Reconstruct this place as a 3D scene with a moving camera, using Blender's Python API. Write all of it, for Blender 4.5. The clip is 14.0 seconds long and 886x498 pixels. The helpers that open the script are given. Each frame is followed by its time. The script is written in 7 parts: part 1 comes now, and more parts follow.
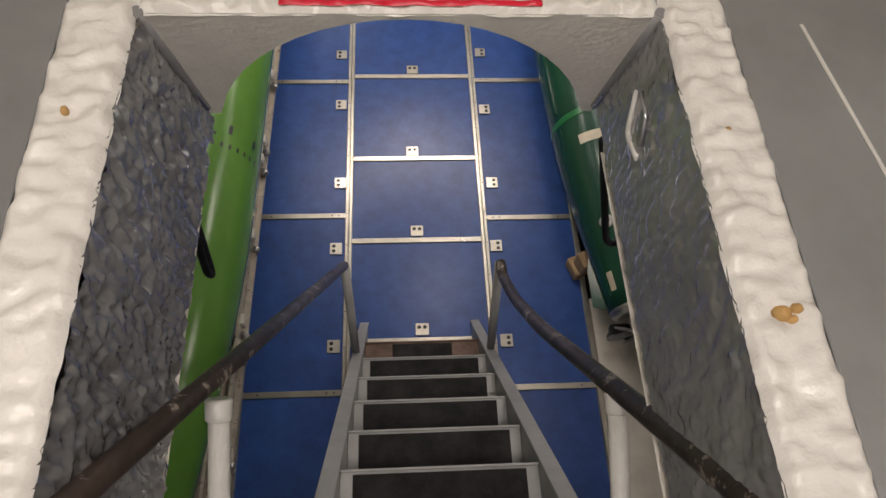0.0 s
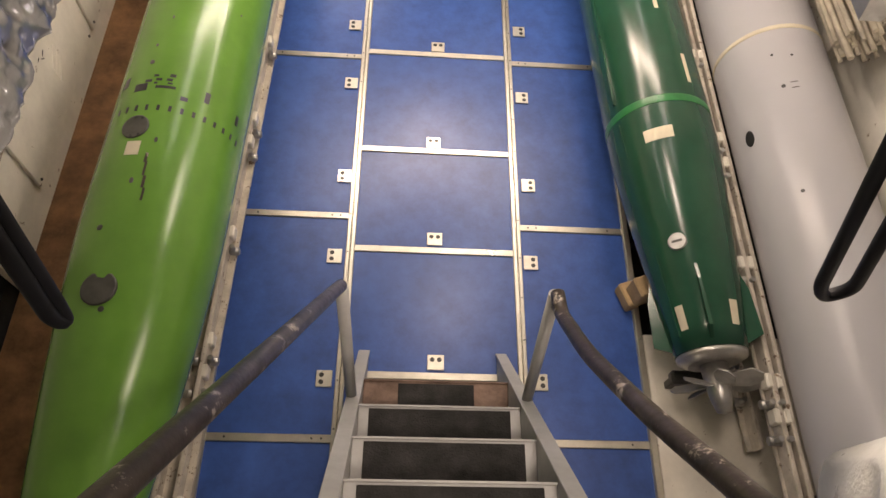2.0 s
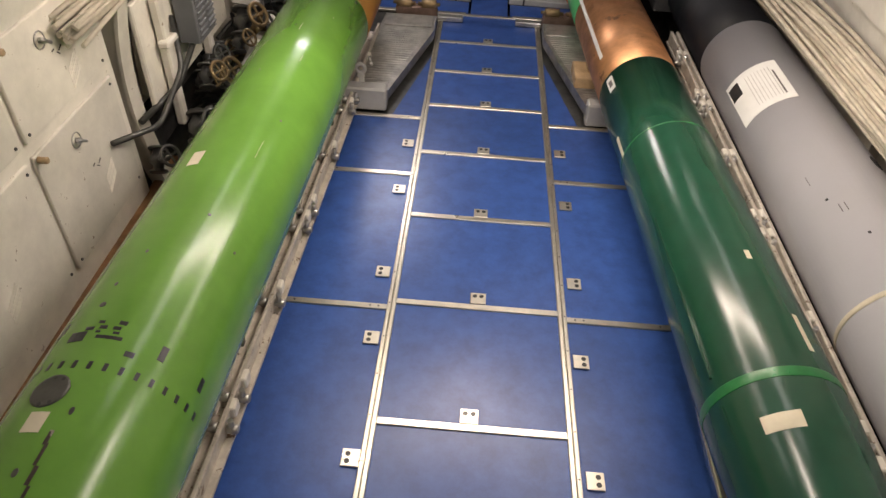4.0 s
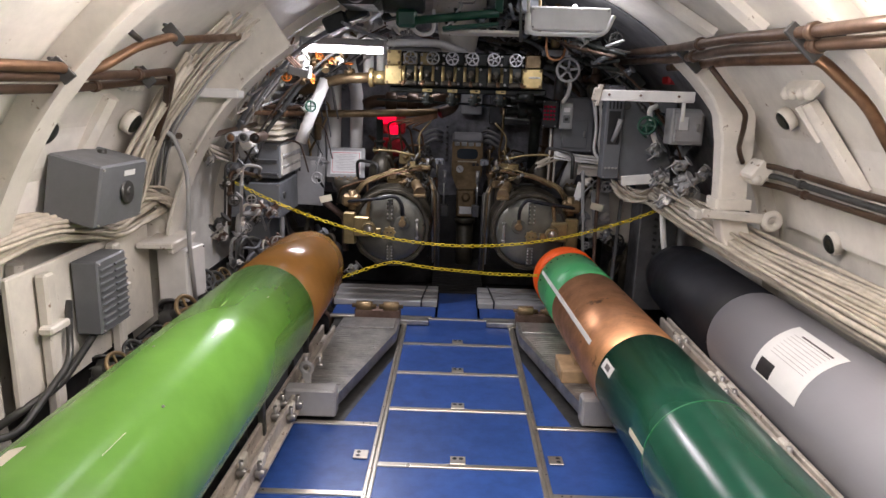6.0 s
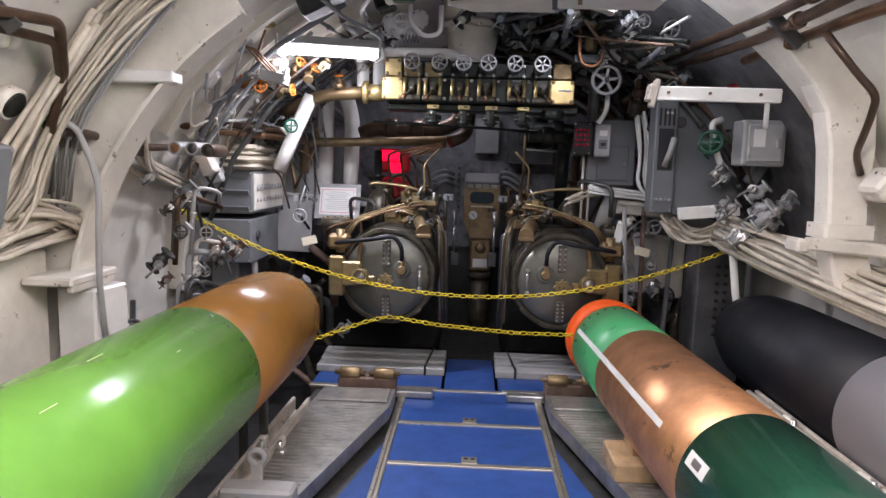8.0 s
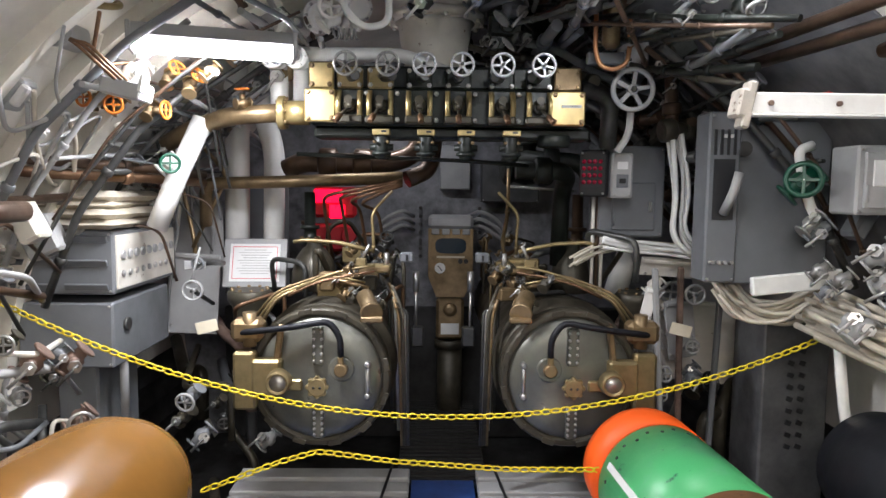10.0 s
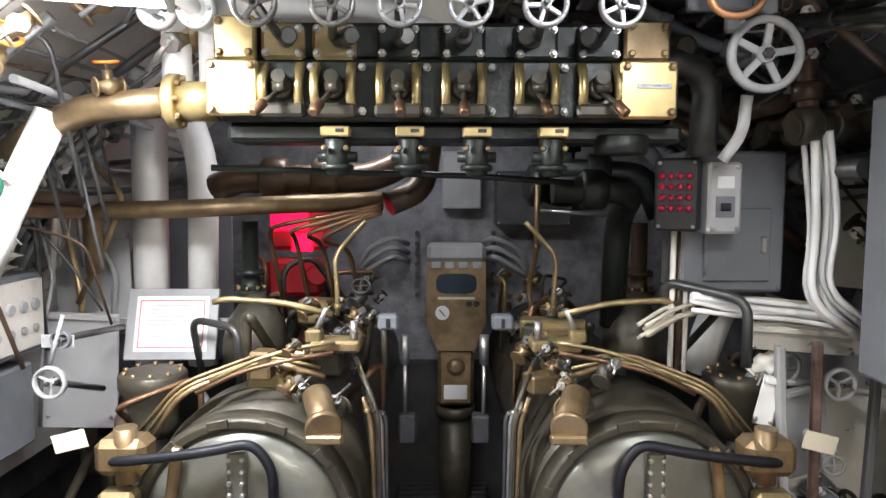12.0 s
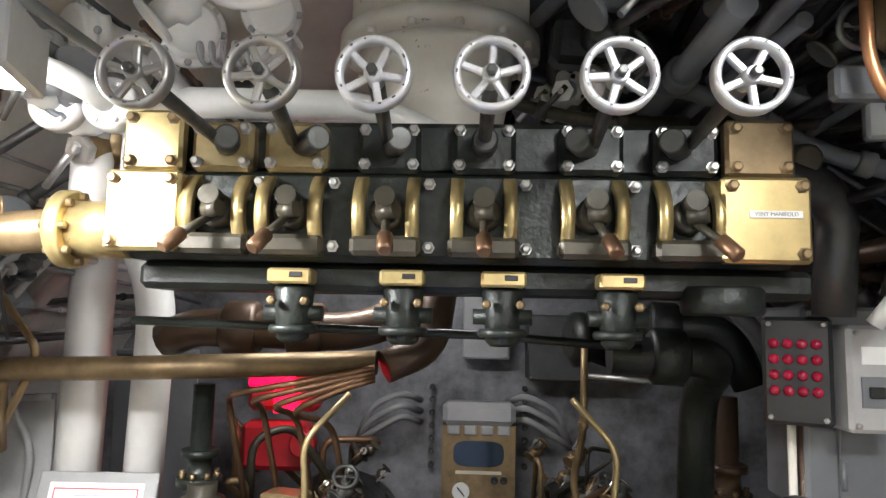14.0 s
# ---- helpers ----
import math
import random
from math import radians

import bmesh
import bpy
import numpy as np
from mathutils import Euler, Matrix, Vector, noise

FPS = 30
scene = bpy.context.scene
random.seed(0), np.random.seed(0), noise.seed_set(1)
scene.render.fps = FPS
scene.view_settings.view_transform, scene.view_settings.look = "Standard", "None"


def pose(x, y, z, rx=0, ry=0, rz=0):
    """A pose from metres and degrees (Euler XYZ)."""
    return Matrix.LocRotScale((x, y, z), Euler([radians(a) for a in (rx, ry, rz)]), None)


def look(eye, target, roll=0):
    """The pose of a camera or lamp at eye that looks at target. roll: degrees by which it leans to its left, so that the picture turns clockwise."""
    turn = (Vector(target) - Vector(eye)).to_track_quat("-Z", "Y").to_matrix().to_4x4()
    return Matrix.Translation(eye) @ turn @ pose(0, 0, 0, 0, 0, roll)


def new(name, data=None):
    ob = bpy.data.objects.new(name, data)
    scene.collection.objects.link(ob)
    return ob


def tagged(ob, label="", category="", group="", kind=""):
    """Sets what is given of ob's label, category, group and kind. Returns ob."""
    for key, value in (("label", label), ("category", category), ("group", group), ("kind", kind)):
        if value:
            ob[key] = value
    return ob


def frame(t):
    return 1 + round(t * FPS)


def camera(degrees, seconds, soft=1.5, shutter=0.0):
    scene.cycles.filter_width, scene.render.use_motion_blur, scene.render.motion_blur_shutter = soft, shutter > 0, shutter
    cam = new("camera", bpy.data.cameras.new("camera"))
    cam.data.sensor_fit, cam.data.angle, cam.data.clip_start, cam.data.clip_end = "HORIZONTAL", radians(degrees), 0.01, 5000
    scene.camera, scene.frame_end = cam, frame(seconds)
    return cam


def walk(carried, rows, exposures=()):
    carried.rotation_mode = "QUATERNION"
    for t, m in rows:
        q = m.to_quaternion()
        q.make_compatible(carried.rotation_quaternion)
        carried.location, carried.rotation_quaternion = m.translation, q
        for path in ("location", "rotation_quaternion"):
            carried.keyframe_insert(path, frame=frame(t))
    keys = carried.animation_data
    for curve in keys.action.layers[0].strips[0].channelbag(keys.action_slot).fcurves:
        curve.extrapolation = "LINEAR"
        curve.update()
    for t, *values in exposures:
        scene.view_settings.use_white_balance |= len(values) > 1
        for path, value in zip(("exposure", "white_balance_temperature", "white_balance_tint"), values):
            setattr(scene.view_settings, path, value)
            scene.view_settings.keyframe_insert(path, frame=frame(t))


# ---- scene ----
cam = camera(66.6, 14.0)
PATH = [
    (0, (-0.104, -1.929, 3.549), (0.024, -1.025, 1.769), 6.1),
    (0.5, (-0.158, -1.836, 3.337), (0.005, -0.925, 1.564), 10.4),
    (1, (-0.185, -1.752, 3.239), (-0.036, -0.875, 1.448), 11.9),
    (1.5, (-0.156, -1.663, 3.05), (-0.042, -0.804, 1.247), 10.0),
    (2, (-0.15, -1.556, 2.907), (-0.033, -0.639, 1.133), 8.6),
    (2.5, (-0.154, -1.41, 2.742), (-0.051, -0.367, 1.039), 6.2),
    (3, (-0.116, -1.278, 2.593), (-0.067, -0.089, 0.985), 3.5),
    (3.5, (-0.13, -1.141, 2.426), (-0.104, 0.238, 0.977), 3.9),
    (4, (-0.117, -1.034, 2.344), (-0.158, 0.457, 1.011), 3.5),
    (4.2, (-0.111, -0.972, 2.302), (-0.181, 0.595, 1.061), 3.5),
    (6.3, (-0.06, -0.325, 1.667), (-0.071, 1.637, 1.28), 1.2),
    (6.5, (-0.073, -0.259, 1.605), (-0.082, 1.71, 1.257), 0.9),
    (7, (-0.03, -0.041, 1.4), (-0.094, 1.94, 1.129), 1.6),
    (7.2, (-0.023, 0.069, 1.386), (-0.116, 2.05, 1.124), 1.7),
    (9.3, (-0.077, 1.48, 1.49), (-0.073, 3.47, 1.291), 1.1),
    (9.5, (-0.079, 1.623, 1.515), (-0.061, 3.615, 1.338), 0.9),
    (10, (-0.069, 1.917, 1.507), (-0.034, 3.908, 1.328), 0.6),
    (10.5, (-0.041, 2.217, 1.531), (-0.033, 4.207, 1.336), 1.0),
    (11, (-0.064, 2.51, 1.551), (-0.059, 4.5, 1.349), 0.8),
    (11.5, (-0.064, 2.801, 1.564), (-0.056, 4.792, 1.374), 0.6),
    (12, (-0.019, 3.076, 1.586), (-0.01, 5.069, 1.422), 0.2),
    (12.5, (-0.015, 3.313, 1.587), (-0.032, 5.308, 1.449), 0.4),
    (13, (-0.032, 3.494, 1.623), (-0.062, 5.493, 1.584), 0.9),
    (13.5, (-0.003, 3.626, 1.647), (-0.069, 5.622, 1.741), 1.1),
    (14, (0.018, 3.678, 1.671), (-0.062, 5.665, 1.884), 1.2),
]
walk(cam, [(t, look(eye, target, roll)) for t, eye, target, roll in PATH], [(0, -0.9, 6700, 15), (0.5, -0.42, 6950, 17), (1.0, -0.15, 7200, 18), (1.5, 0.06, 7700, 20), (2.5, -0.04, 7700, 19), (3.0, -0.2, 7300, 20), (4.0, -0.28, 7200, 17), (6.5, -0.02, 6200, 22), (7.0, 0.1, 6150, 23), (9.5, 0.62, 6200, 14), (10.5, 0.92, 6300, 13), (12, 1.36, 6300, 12), (13, 1.45, 6500, 10), (14, 1.54, 6500, 10)])

# ---- world and lamps ----
world = bpy.data.worlds.new("world")
scene.world = world
world.use_nodes = True
world.node_tree.nodes["Background"].inputs[0].default_value = (0.9, 0.95, 1.0, 1)
world.node_tree.nodes["Background"].inputs[1].default_value = 0.005
scene.view_settings.exposure = 0.0


def area_lamp(name, m, sx, sy, watts, colour):
    data = bpy.data.lights.new(name, "AREA")
    data.shape, data.size, data.size_y, data.energy, data.color = "RECTANGLE", sx, sy, watts, colour
    ob = new(name, data)
    ob.matrix_world = m
    return ob


WARM, COOL = (1.0, 0.91, 0.8), (0.97, 0.98, 1.0)
area_lamp("tube_light_bow", look((-0.84, 4.44, 1.955), (-0.75, 4.3, 1.0)), 0.5, 0.06, 22, COOL)
area_lamp("tube_light_port", look((-0.66, 1.75, 2.23), (-1.6, 1.7, 0.95)), 0.08, 2.0, 50, WARM)
area_lamp("tube_light_starboard", look((0.72, 1.75, 2.19), (1.6, 1.7, 1.0)), 0.08, 2.0, 51, WARM)
area_lamp("tube_light_middle", look((0.6, 3.68, 2.25), (1.1, 4.9, 0.8)), 0.3, 0.1, 4.6, COOL)
area_lamp("tube_light_tubes", look((-0.25, 5.6, 2.02), (-0.05, 6.6, 0.9)), 0.6, 0.06, 3.0, COOL)
# added fill, out of view, brightening the ladder foot and hatch lagging
area_lamp("fill_light_aft", look((0.5, -0.8, 2.3), (0.35, -0.95, 0.0)), 0.08, 0.7, 8, WARM)
area_lamp("tube_light_centre", look((0.24, 0.55, 2.2), (0.24, 0.5, 0.0)), 0.1, 0.6, 9, WARM)
area_lamp("upper_compartment_light", look((-0.1, -2.4, 4.72), (-0.1, -1.9, 2.8)), 0.9, 0.5, 58, WARM)


# ---- materials ----
def mat(name, col, rough=0.5, metal=0.0, var=0.25, scale=6.0, bump=0.15, fine=60.0, emit=None, dirt=None, spec=0.5, dist=0.004, even=False, chips=None):
    """Principled surface with stains at one scale and grain at another."""
    m = bpy.data.materials.new(name)
    m.use_nodes = True
    nt = m.node_tree
    b = nt.nodes["Principled BSDF"]
    b.inputs["Metallic"].default_value = metal
    b.inputs["Specular IOR Level"].default_value = spec
    tc = nt.nodes.new("ShaderNodeTexCoord")
    n1 = nt.nodes.new("ShaderNodeTexNoise")
    n1.inputs["Scale"].default_value, n1.inputs["Detail"].default_value, n1.inputs["Roughness"].default_value = scale, 6, 0.65
    n2 = nt.nodes.new("ShaderNodeTexNoise")
    n2.inputs["Scale"].default_value, n2.inputs["Detail"].default_value = fine, 4
    for n in (n1, n2):
        nt.links.new(tc.outputs["Object"], n.inputs["Vector"])
    ramp = nt.nodes.new("ShaderNodeValToRGB")
    ramp.color_ramp.elements[0].position, ramp.color_ramp.elements[1].position = 0.32, 0.68
    d = dirt or tuple(c * (1 - var) for c in col)
    ramp.color_ramp.elements[0].color = (*d, 1)
    ramp.color_ramp.elements[1].color = (*(min(1, c * (1 + var * 0.4)) for c in col), 1)
    if dirt:
        ramp.color_ramp.elements[0].position, ramp.color_ramp.elements[1].position = 0.36, 0.47
    nt.links.new(n1.outputs["Fac"], ramp.inputs["Fac"])
    info = nt.nodes.new("ShaderNodeObjectInfo")
    mix = nt.nodes.new("ShaderNodeMix")
    mix.data_type, mix.blend_type = "RGBA", "MULTIPLY"
    mul = nt.nodes.new("ShaderNodeMapRange")
    mul.inputs["To Min"].default_value, mul.inputs["To Max"].default_value = 0.9, 1.06
    nt.links.new(info.outputs["Random"], mul.inputs["Value"])
    comb = nt.nodes.new("ShaderNodeCombineColor")
    for k in range(3):
        nt.links.new(mul.outputs["Result"], comb.inputs[k])
    mix.inputs["Factor"].default_value = 1.0
    nt.links.new(ramp.outputs["Color"], mix.inputs["A"])
    nt.links.new(comb.outputs["Color"], mix.inputs["B"])
    out = mix.outputs["Result"]
    if chips:
        n3 = nt.nodes.new("ShaderNodeTexNoise")
        n3.inputs["Scale"].default_value, n3.inputs["Detail"].default_value, n3.inputs["Roughness"].default_value = chips[1], 5, 0.7
        nt.links.new(tc.outputs["Object"], n3.inputs["Vector"])
        cr = nt.nodes.new("ShaderNodeMapRange")
        cr.inputs["From Min"].default_value, cr.inputs["From Max"].default_value = chips[2], chips[2] + 0.05
        nt.links.new(n3.outputs["Fac"], cr.inputs["Value"])
        worn = nt.nodes.new("ShaderNodeMix")
        worn.data_type = "RGBA"
        nt.links.new(cr.outputs["Result"], worn.inputs["Factor"])
        nt.links.new(out, worn.inputs["A"])
        worn.inputs["B"].default_value = (*chips[0], 1)
        out = worn.outputs["Result"]
    nt.links.new(out, b.inputs["Base Color"])
    rr = nt.nodes.new("ShaderNodeMapRange")
    rr.inputs["From Min"].default_value, rr.inputs["From Max"].default_value = 0.3, 0.7
    rr.inputs["To Min"].default_value, rr.inputs["To Max"].default_value = min(1, rough * (1.08 if even else 1.25)), max(0.04, rough * (0.94 if even else 0.8))
    nt.links.new(n1.outputs["Fac"], rr.inputs["Value"])
    nt.links.new(rr.outputs["Result"], b.inputs["Roughness"])
    if bump:
        bp = nt.nodes.new("ShaderNodeBump")
        bp.inputs["Strength"].default_value, bp.inputs["Distance"].default_value = bump, dist
        nt.links.new(n2.outputs["Fac"], bp.inputs["Height"])
        nt.links.new(bp.outputs["Normal"], b.inputs["Normal"])
    if emit:
        b.inputs["Emission Color"].default_value = (*emit[0], 1)
        b.inputs["Emission Strength"].default_value = emit[1]
    return m


M = {
    "blue": mat("blue_deck_paint", (0.028, 0.08, 0.29), 0.34, var=0.3, scale=9, bump=0.05, fine=90, even=True),
    "alu": mat("aluminium_strip", (0.62, 0.58, 0.5), 0.32, 0.85, var=0.25, scale=5, bump=0.06),
    # bilge plating, and the shade put into colour at bow foot and sides
    "bilge": mat("bilge_and_shade_black", (0.03, 0.029, 0.028), 0.7, var=0.5, scale=4, bump=0.4, fine=30),
    "hull": mat("cream_hull_paint", (0.77, 0.74, 0.67), 0.4, var=0.2, scale=2.6, bump=0.3, fine=14, dist=0.008, chips=((0.3, 0.22, 0.15), 11, 0.66)),
    "cream": mat("cream_paint", (0.76, 0.72, 0.64), 0.42, var=0.18, scale=4, bump=0.2, chips=((0.26, 0.19, 0.13), 16, 0.645)),
    "lining": mat("white_lining_paint", (0.82, 0.79, 0.73), 0.38, var=0.18, scale=3, bump=0.2, fine=20, chips=((0.3, 0.22, 0.15), 13, 0.67)),
    "white": mat("white_paint", (0.78, 0.77, 0.74), 0.4, var=0.12, scale=6, bump=0.1),
    "weld": mat("rough_white_paint", (0.74, 0.73, 0.7), 0.3, var=0.14, scale=7, bump=0.5, fine=90, dist=0.004),
    "trunk": mat("wrinkled_grey_gloss_paint", (0.46, 0.465, 0.485), 0.1, 0.5, var=0.25, scale=5, bump=0.4, fine=60, dist=0.004, spec=1.0),
    "deckgrey": mat("worn_grey_deck_paint", (0.23, 0.235, 0.24), 0.38, var=0.22, scale=3, bump=0.25, fine=25),
    "lgreen": mat("bright_green_paint", (0.12, 0.29, 0.045), 0.22, var=0.16, scale=3, bump=0.02, fine=40, even=True),
    "dgreen": mat("dark_green_paint", (0.011, 0.066, 0.038), 0.2, var=0.2, scale=3, bump=0.02, fine=40, even=True),
    "mgreen": mat("mid_green_paint", (0.02, 0.2, 0.06), 0.3, var=0.35, scale=9, bump=0.1),
    "wgreen": mat("worn_head_green", (0.06, 0.33, 0.12), 0.36, var=0.3, scale=7, bump=0.1, dirt=(0.09, 0.36, 0.16), chips=((0.012, 0.1, 0.05), 12, 0.62)),
    "ochre": mat("ochre_nose_paint", (0.27, 0.125, 0.027), 0.25, var=0.15, scale=4, bump=0.02, fine=40, even=True),
    "greyt": mat("pale_grey_paint", (0.43, 0.43, 0.46), 0.32, var=0.06, scale=1.2, bump=0.02, fine=40, even=True),
    "blackr": mat("black_rubber", (0.009, 0.01, 0.014), 0.5, var=0.4, scale=5, bump=0.1, spec=0.3),
    "coppert": mat("bare_copper", (0.68, 0.34, 0.17), 0.42, 0.8, var=0.35, scale=5, bump=0.05, chips=((0.26, 0.13, 0.07), 7, 0.6)),
    "orange": mat("orange_band", (0.95, 0.12, 0.008), 0.5, var=0.08),
    "wheel": mat("worn_silver_paint", (0.68, 0.68, 0.7), 0.38, 0.5, var=0.3, scale=20, bump=0.15, fine=120),
    "steel": mat("bare_steel", (0.5, 0.49, 0.47), 0.35, 0.8, var=0.4, scale=8, bump=0.1),
    "dsteel": mat("dark_steel", (0.1, 0.1, 0.095), 0.4, 0.6, var=0.4, scale=8, bump=0.2),
    "black": mat("black_enamel", (0.02, 0.02, 0.022), 0.4, var=0.4),
    "grey": mat("grey_machine_paint", (0.16, 0.168, 0.178), 0.45, var=0.18, scale=4, bump=0.1),
    # cabinet grey; also colours the dark sheet added over the forward hull
    "dullgrey": mat("dull_dark_grey", (0.09, 0.09, 0.092), 0.5, var=0.5, scale=6, bump=0.3, fine=30),
    "lgrey": mat("light_grey_paint", (0.38, 0.38, 0.375), 0.45, var=0.2, scale=4, bump=0.15),
    "brass": mat("polished_brass", (0.6, 0.47, 0.22), 0.33, 0.8, var=0.35, scale=9, bump=0.05),
    "bronze": mat("tarnished_bronze", (0.27, 0.19, 0.1), 0.42, 0.65, var=0.45, scale=9, bump=0.12),
    "dbronze": mat("dark_oily_bronze", (0.075, 0.066, 0.047), 0.42, 0.35, var=0.5, scale=9, bump=0.15),
    "doorm": mat("olive_grey_metal", (0.17, 0.17, 0.145), 0.33, 0.5, var=0.3, scale=6, bump=0.08),
    "cpipe": mat("copper_pipe", (0.22, 0.125, 0.07), 0.4, 0.7, var=0.4, scale=10, bump=0.05),
    "brownpipe": mat("brown_painted_pipe", (0.1, 0.062, 0.04), 0.35, 0.4, var=0.4, scale=8, bump=0.1),
    "rail": mat("worn_brown_handrail", (0.05, 0.036, 0.03), 0.35, 0.1, var=0.5, scale=14, bump=0.2, chips=((0.36, 0.31, 0.27), 16, 0.59)),
    "pad": mat("black_grip_pad", (0.012, 0.011, 0.011), 0.9, var=0.4, scale=12, bump=0.6, fine=160),
    "wood": mat("bare_wood", (0.45, 0.31, 0.17), 0.6, var=0.3, scale=12, bump=0.2),
    "oily": mat("oily_black_green_casting", (0.016, 0.02, 0.016), 0.42, 0.2, var=0.6, scale=14, bump=0.5, fine=70),
    "lrail": mat("scuffed_cream_steel", (0.56, 0.51, 0.44), 0.4, 0.2, var=0.35, scale=9, bump=0.15, chips=((0.14, 0.09, 0.06), 22, 0.6)),
    "rustplate": mat("rust_brown_paint", (0.25, 0.12, 0.05), 0.7, 0.1, var=0.5, scale=9, bump=0.4),
    "rust": mat("rusty_steel", (0.2, 0.13, 0.1), 0.7, 0.2, var=0.5, scale=9, bump=0.4),
    "yellow": mat("yellow_plastic", (0.75, 0.58, 0.02), 0.4, var=0.15),
    "obrass": mat("worn_old_brass", (0.32, 0.245, 0.12), 0.4, 0.6, var=0.4, scale=9, bump=0.12),
    "stain": mat("orange_rust_stain", (0.5, 0.3, 0.11), 0.6, var=0.4, scale=30),
    "red": mat("red_paint", (0.4, 0.012, 0.02), 0.45, var=0.2),
    "bowgrey": mat("stained_bulkhead_paint", (0.26, 0.26, 0.28), 0.5, var=0.75, scale=5, bump=0.3, fine=20),
    "redpaint": mat("smeared_red_paint", (0.7, 0.01, 0.04), 0.4, var=0.15),
    "paper": mat("white_paper", (0.78, 0.78, 0.76), 0.6, var=0.06, bump=0.03),
    "tape": mat("masking_tape", (0.66, 0.6, 0.46), 0.6, var=0.15),
    "cable": mat("cream_cable_sheath", (0.6, 0.54, 0.44), 0.5, var=0.25, scale=14, bump=0.2),
    "greenv": mat("green_valve_paint", (0.006, 0.07, 0.038), 0.35, var=0.3),
    "orangev": mat("orange_valve_paint", (0.75, 0.22, 0.03), 0.45, var=0.25),
    "glass": mat("dark_gauge_glass", (0.03, 0.045, 0.06), 0.08, var=0.2, bump=0),
    "ink_pale": mat("faded_print", (0.5, 0.48, 0.47), 0.6, var=0.1, bump=0),
    "ink": mat("printed_ink", (0.12, 0.1, 0.1), 0.6, var=0.1, bump=0),
    "lampglow": mat("lit_tube", (0.9, 0.9, 0.9), 0.4, var=0.02, bump=0, emit=((0.95, 0.98, 1.0), 11.0)),
    "tubeglow": mat("bright_bare_tube", (0.9, 0.9, 0.9), 0.4, var=0.02, bump=0, emit=((0.97, 0.98, 1.0), 20.0)),
    "redglow": mat("red_lamp_lens", (0.8, 0.02, 0.03), 0.3, var=0.1, bump=0, emit=((1.0, 0.0, 0.03), 1.5)),
    "reddot": mat("red_indicator_lens", (0.35, 0.01, 0.04), 0.2, var=0.1, bump=0),
}


# ---- mesh builder ----
class Solid:
    """Collects shapes of one part as vertices and faces."""

    def __init__(self):
        self.v, self.f, self.s = [], [], []

    def add(self, vs, fs, smooth=False, m=None):
        o = len(self.v)
        for p in vs:
            self.v.append(tuple(m @ Vector(p)) if m else tuple(p))
        for k, q in enumerate(fs):
            self.f.append([o + i for i in q])
            self.s.append(smooth[k] if isinstance(smooth, list) else smooth)
        return self

    def box(self, c, d, b=0.004, rot=(0, 0, 0), m=None):
        """Box round c with sides d and chamfered edges."""
        x, y, z = (k / 2 for k in d)
        b = min(b, x * 0.45, y * 0.45, z * 0.45)
        vs, idx = [], {}
        for sx in (-1, 1):
            for sy in (-1, 1):
                for sz in (-1, 1):
                    for a, p in enumerate(((x, y - b, z - b), (x - b, y, z - b), (x - b, y - b, z))):
                        idx[sx, sy, sz, a] = len(vs)
                        vs.append((sx * p[0], sy * p[1], sz * p[2]))
        fs = []
        r = ((-1, -1), (1, -1), (1, 1), (-1, 1))
        for s in (-1, 1):
            fs.append([idx[s, p, q, 0] for p, q in (r if s > 0 else r[::-1])])
            fs.append([idx[p, s, q, 1] for p, q in (r[::-1] if s > 0 else r)])
            fs.append([idx[p, q, s, 2] for p, q in (r if s > 0 else r[::-1])])
        for s in (-1, 1):
            for u in (-1, 1):
                fs.append([idx[s, u, -1, 0], idx[s, u, 1, 0], idx[s, u, 1, 1], idx[s, u, -1, 1]][:: -s * u])
                fs.append([idx[s, -1, u, 0], idx[s, 1, u, 0], idx[s, 1, u, 2], idx[s, -1, u, 2]][:: s * u])
                fs.append([idx[-1, s, u, 1], idx[1, s, u, 1], idx[1, s, u, 2], idx[-1, s, u, 2]][:: -s * u])
                for w in (-1, 1):
                    fs.append([idx[s, u, w, 0], idx[s, u, w, 1], idx[s, u, w, 2]][:: s * u * w])
        return self.add(vs, fs, False, (m or Matrix()) @ pose(*c, *rot))

    def lathe(self, m, prof, seg=24, arc=None):
        """Turns a profile of (along, radius) round the local z axis of m."""
        vs, fs, sm = [], [], []
        n = seg + 1 if arc else seg
        for h, r in prof:
            for k in range(n):
                a = (arc[0] + (arc[1] - arc[0]) * k / seg) if arc else 2 * math.pi * k / seg
                vs.append((r * math.cos(a), r * math.sin(a), h))
        for j in range(len(prof) - 1):
            flat = abs(prof[j + 1][0] - prof[j][0]) < 1e-6
            for k in range(seg):
                k2 = k + 1 if arc else (k + 1) % seg
                fs.append([j * n + k, j * n + k2, (j + 1) * n + k2, (j + 1) * n + k])
                sm.append(not flat)
        if not arc and tuple(prof[0]) != tuple(prof[-1]):
            if prof[0][1] > 1e-6:
                fs.append(list(range(n))[::-1]), sm.append(False)
            if prof[-1][1] > 1e-6:
                fs.append([(len(prof) - 1) * n + k for k in range(n)]), sm.append(False)
        return self.add(vs, fs, sm, m)

    def cyl(self, a, b, r, seg=16, r2=None, ch=0.0):
        """Rod from a to b, with chamfered ends."""
        a, b = Vector(a), Vector(b)
        q = (b - a).to_track_quat("Z", "Y").to_matrix().to_4x4()
        h, r2 = (b - a).length, r if r2 is None else r2
        ch = min(ch, h * 0.4, r * 0.8)
        prof = [(0, r - ch), (ch, r), (h - ch, r2), (h, r2 - ch)] if ch else [(0, r), (h, r2)]
        return self.lathe(Matrix.Translation(a) @ q, prof, seg)

